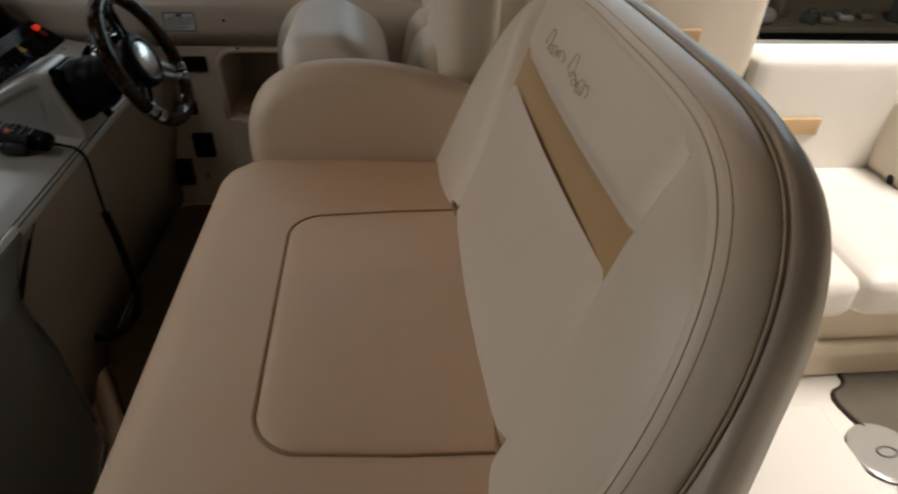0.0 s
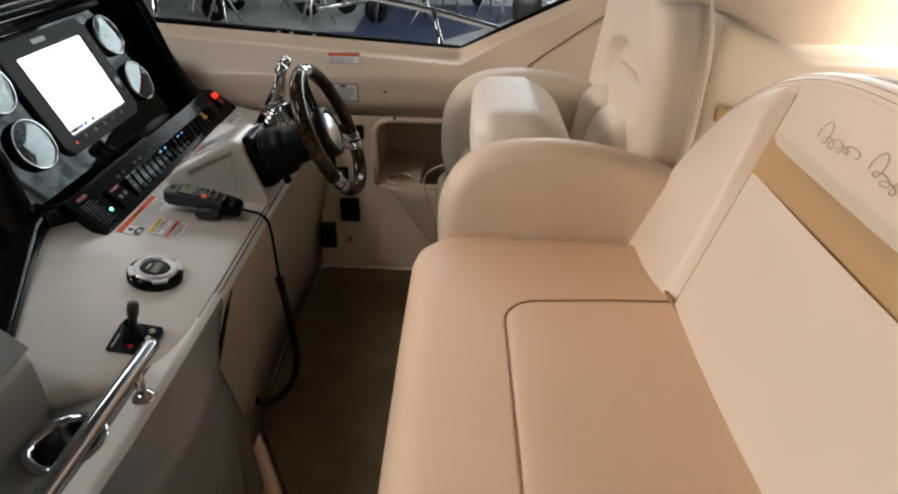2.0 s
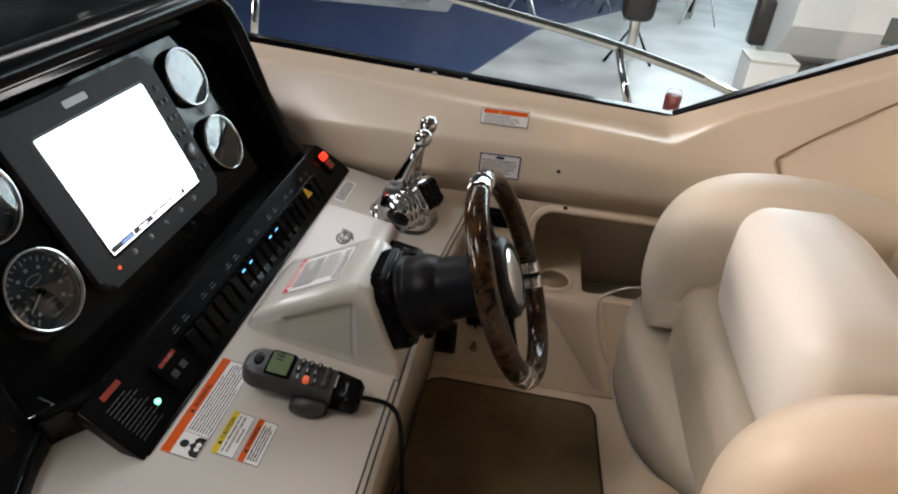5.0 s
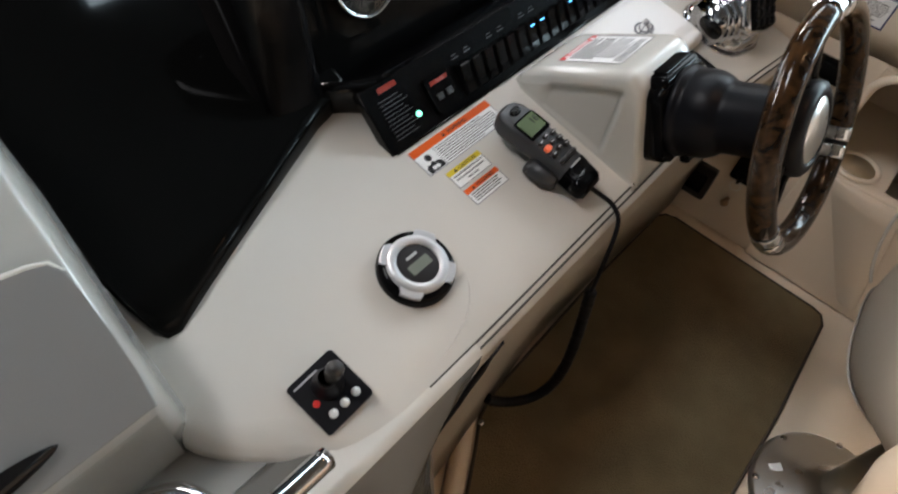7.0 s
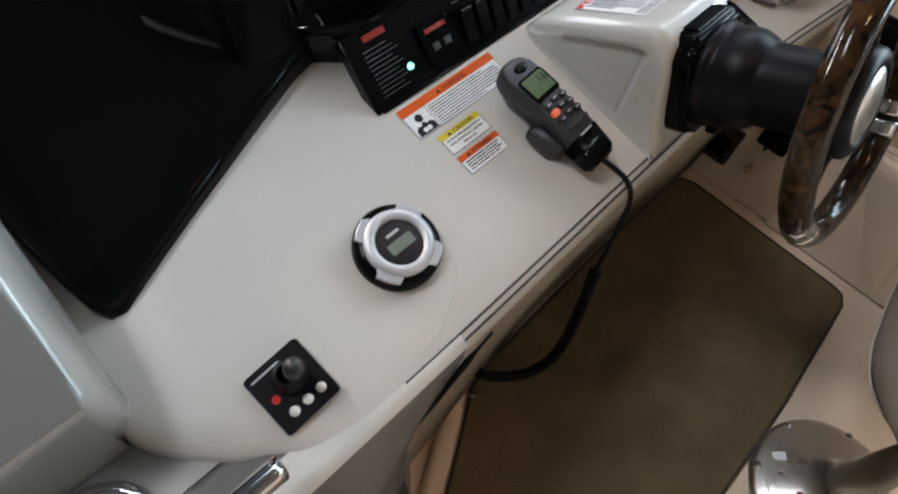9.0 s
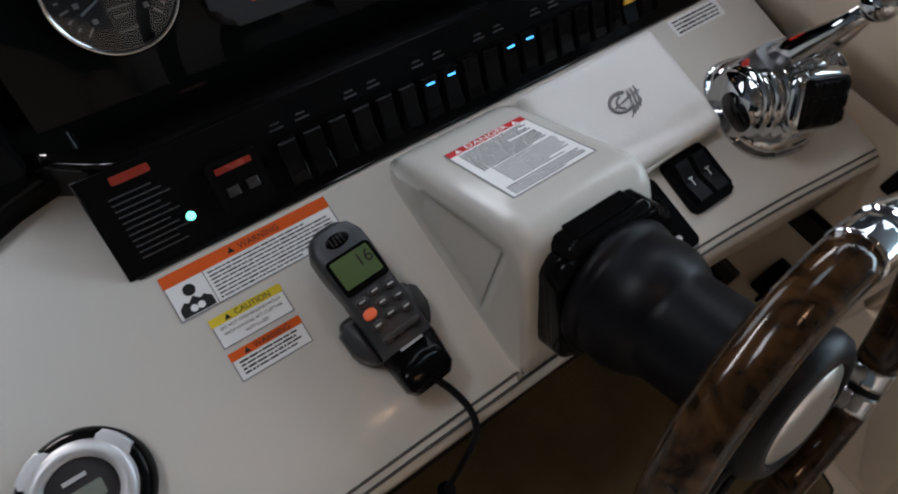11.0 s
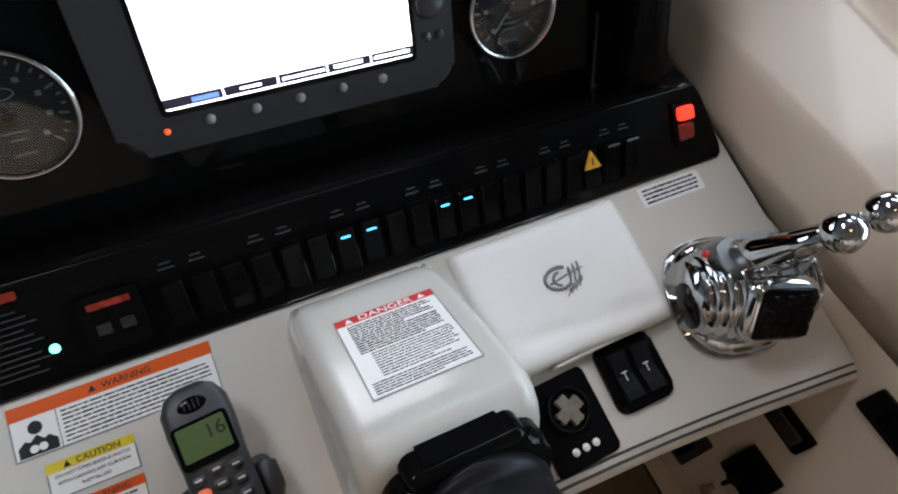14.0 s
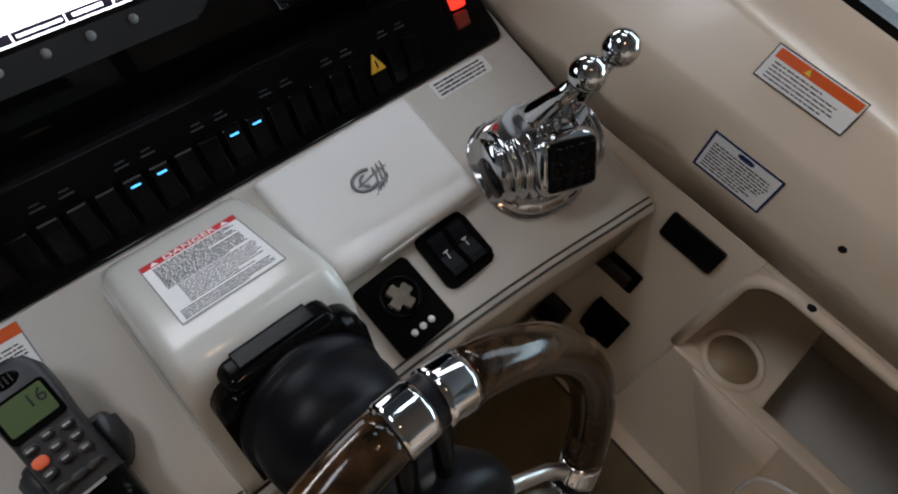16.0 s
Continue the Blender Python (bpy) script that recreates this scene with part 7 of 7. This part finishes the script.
nb = thing("neighbour_boat", "white hull of a neighbouring boat in the shed", "boat")
secs = [[(x, 11.75, 1.0), (x, 11.75, -0.9), (x, 12.15, -1.45), (x, 12.9, SHED_Z + 0.01), (x, 13.65, -1.45), (x, 14.05, -0.9), (x, 14.05, 1.0)] for x in (3.85, 3.9, 9.0, 13.0)]
part("hull", loft(secs), WHITE, nb, smooth=False)
part("boot_stripe", box(5.3, 13.0, 11.735, 11.75, -1.05, -0.62), surface("dark_green_paint", (0.01, 0.045, 0.035), (0.015, 0.06, 0.05), rough=0.4), nb, "dark green stripe", smooth=False)
part("outdrive", box(3.55, 3.85, 12.75, 13.05, -1.5, -0.7, 0.05), CHARCOAL, nb, "dark outdrive leg")
pot = thing("paint_pot", "small dark red paint pot on the shed floor", "pot", m=pose(1.75, 9.25, SHED_Z))
part("body", lathe([(0.0, 0.0), (0.11, 0.0), (0.12, 0.24), (0.0, 0.24)], 18), surface("dark_red_paint", (0.10, 0.012, 0.010), (0.14, 0.018, 0.014), rough=0.4, scale=20), pot)
part("handle", tube([(-0.12, 0, 0.2), (-0.08, 0, 0.33), (0.08, 0, 0.33), (0.12, 0, 0.2)], 0.006, 6, sub=4), STEEL, pot, "wire handle")
crate = thing("crate", "white cardboard carton on the shed floor", "box", m=pose(3.3, 10.6, SHED_Z))
part("body", box(-0.35, 0.35, -0.3, 0.3, 0.0, 0.55, 0.01), WHITE, crate, smooth=False)
part("lid", box(-0.36, 0.36, -0.31, 0.31, 0.55, 0.60, 0.01), GEL_GREY, crate, "folded lid", smooth=False)
hoist = thing("outboard_motor", "grey outboard motor on a stand in the shed", "motor", m=pose(1.3, 11.5, SHED_Z))
part("cowl", cushion(-0.25, 0.25, -0.2, 0.2, 0.75, 1.25, 0.12, 0.02, n=8), CHARCOAL, hoist, "dark cowl")
part("leg", box(-0.08, 0.08, -0.1, 0.1, 0.1, 0.8, 0.03), STEEL, hoist)
part("stand", tube([(-0.4, 0, 0.0), (0, 0, 0.7), (0.4, 0, 0.0)], 0.03, 8), BLACK, hoist)
for i, (x, y) in enumerate(((-6.0, 15.5), (-4.2, 16.2), (-2.6, 15.4), (1.0, 17.0), (2.4, 16.4))):
    tr = thing("boat_trailer", "galvanised boat trailer standing in the shed", "trailer", "parked trailers", m=pose(x, y, SHED_Z, 0, 0, 20 * i))
    for s in (-0.6, 0.6):
        part("rail", tube([(-1.2, s, 0.45), (1.2, s * 0.6, 0.5)], 0.05, 8), STEEL, tr)
        part("wheel", lathe([(0.12, -0.08), (0.28, -0.08), (0.30, 0.0), (0.28, 0.08), (0.12, 0.08)], 20), RUBBER, tr, "", pose(0.3, s * 1.15, 0.30, 90, 0, 0))
        part("post", tube([(-0.5, s, 0.45), (-0.5, s, 1.1)], 0.035, 8), STEEL, tr)
    for x2 in (-1.0, 0.0, 1.0):
        part("cross_bar", tube([(x2, -0.55, 0.47), (x2, 0.55, 0.47)], 0.04, 8), STEEL, tr)
rng = random.Random(7)
for i in range(18):
    x, y, h = -7.0 + 11.5 * rng.random(), 13.8 + 5.0 * rng.random(), 0.8 + 0.8 * rng.random()
    st = thing("boat_stand", "galvanised tripod boat stand on the shed floor", "stand", "boat stands", m=pose(x, y, SHED_Z, 0, 0, 360 * rng.random()))
    for q in (0, 120, 240):
        part("leg", tube([(0.45 * math.cos(radians(q)), 0.45 * math.sin(radians(q)), 0.02), (0.04 * math.cos(radians(q)), 0.04 * math.sin(radians(q)), h * 0.75)], 0.025, 8), STEEL, st)
    part("screw_post", tube([(0, 0, h * 0.4), (0, 0, h)], 0.028, 8), CHROME, st)
    part("pad", box(-0.16, 0.16, -0.16, 0.16, h, h + 0.05, 0.01), PIPING if i % 3 else BLUE_MAT, st, "flat pad", pose(0, 0, 0, 12, 0, 0))
DARK_WOOD = surface("dark_bench_wood", (0.05, 0.04, 0.025), (0.09, 0.075, 0.05), rough=0.7, scale=5)
SHADE = surface("dark_green_shade", (0.012, 0.016, 0.012), (0.02, 0.026, 0.02), rough=0.8, scale=3)
bench2 = thing("work_bench", "cluttered dark work bench against the shed wall", "bench", m=pose(4.6, 5.0, SHED_Z))
SHELF = SHELF_Z - SHED_Z
part("top", box(-1.4, 1.8, -0.15, 0.40, SHELF - 0.05, SHELF, 0.01), DARK_WOOD, bench2, smooth=False)
for x in (-1.3, 1.7):
    for y in (-0.1, 0.35):
        part("leg", box(x - 0.04, x + 0.04, y - 0.04, y + 0.04, 0.0, SHELF - 0.05), DARK_WOOD, bench2, smooth=False)
# Dark sheet added to paint the shade below the bench top.
part("shade_sheet", box(-1.4, 1.8, 0.20, 0.22, 0.0, SHELF - 0.05), SHADE, bench2, "dark sheet drawing the shade under the bench", smooth=False)
part("backboard", box(-1.4, 1.8, 0.41, 0.44, 0.0, SHELF + 1.4), DARK_WOOD, bench2, smooth=False)
for k in range(9):
    h = 0.05 + 0.30 * rng.random() ** 2
    jar = thing("tin", "small worn tin on the work bench", "tin", "clutter on the bench", m=pose(4.0 + 0.22 * k + 0.1 * rng.random(), 5.0 + 0.25 * rng.random(), SHELF_Z, 0, 0, 90 * rng.random()))
    part("body", box(-0.07, 0.07, -0.06, 0.06, 0.0, h, 0.015), (DARK_WOOD, SHADE, DARK_WOOD, GEL_DARK)[k % 4], jar)
    part("cap", lathe([(0.0, 0.04), (0.03, 0.035), (0.035, 0.0)], 12), SHADE, jar, "", pose(0, 0, h))
tub = thing("tub", "blue plastic tub on the work bench", "tub", m=pose(3.55, 5.05, SHELF_Z))
part("body", lathe([(0.0, 0.0), (0.10, 0.0), (0.13, 0.30), (0.12, 0.31), (0.0, 0.28)], 20), surface("blue_plastic", (0.02, 0.10, 0.30), (0.03, 0.14, 0.38), rough=0.4), tub)
sack = thing("sack", "pale crumpled sack on the work bench", "sack", m=pose(3.82, 4.98, SHELF_Z))
part("body", cushion(-0.09, 0.09, -0.08, 0.08, 0.0, 0.13, 0.05, 0.02, n=6), GEL_MID_SHADE, sack)
case = thing("case", "black equipment case in front of the work bench", "case", m=pose(4.45, 4.6, SHED_Z))
part("body", box(-0.45, 0.45, -0.2, 0.2, 0.0, 1.12, 0.02), BLACK, case)
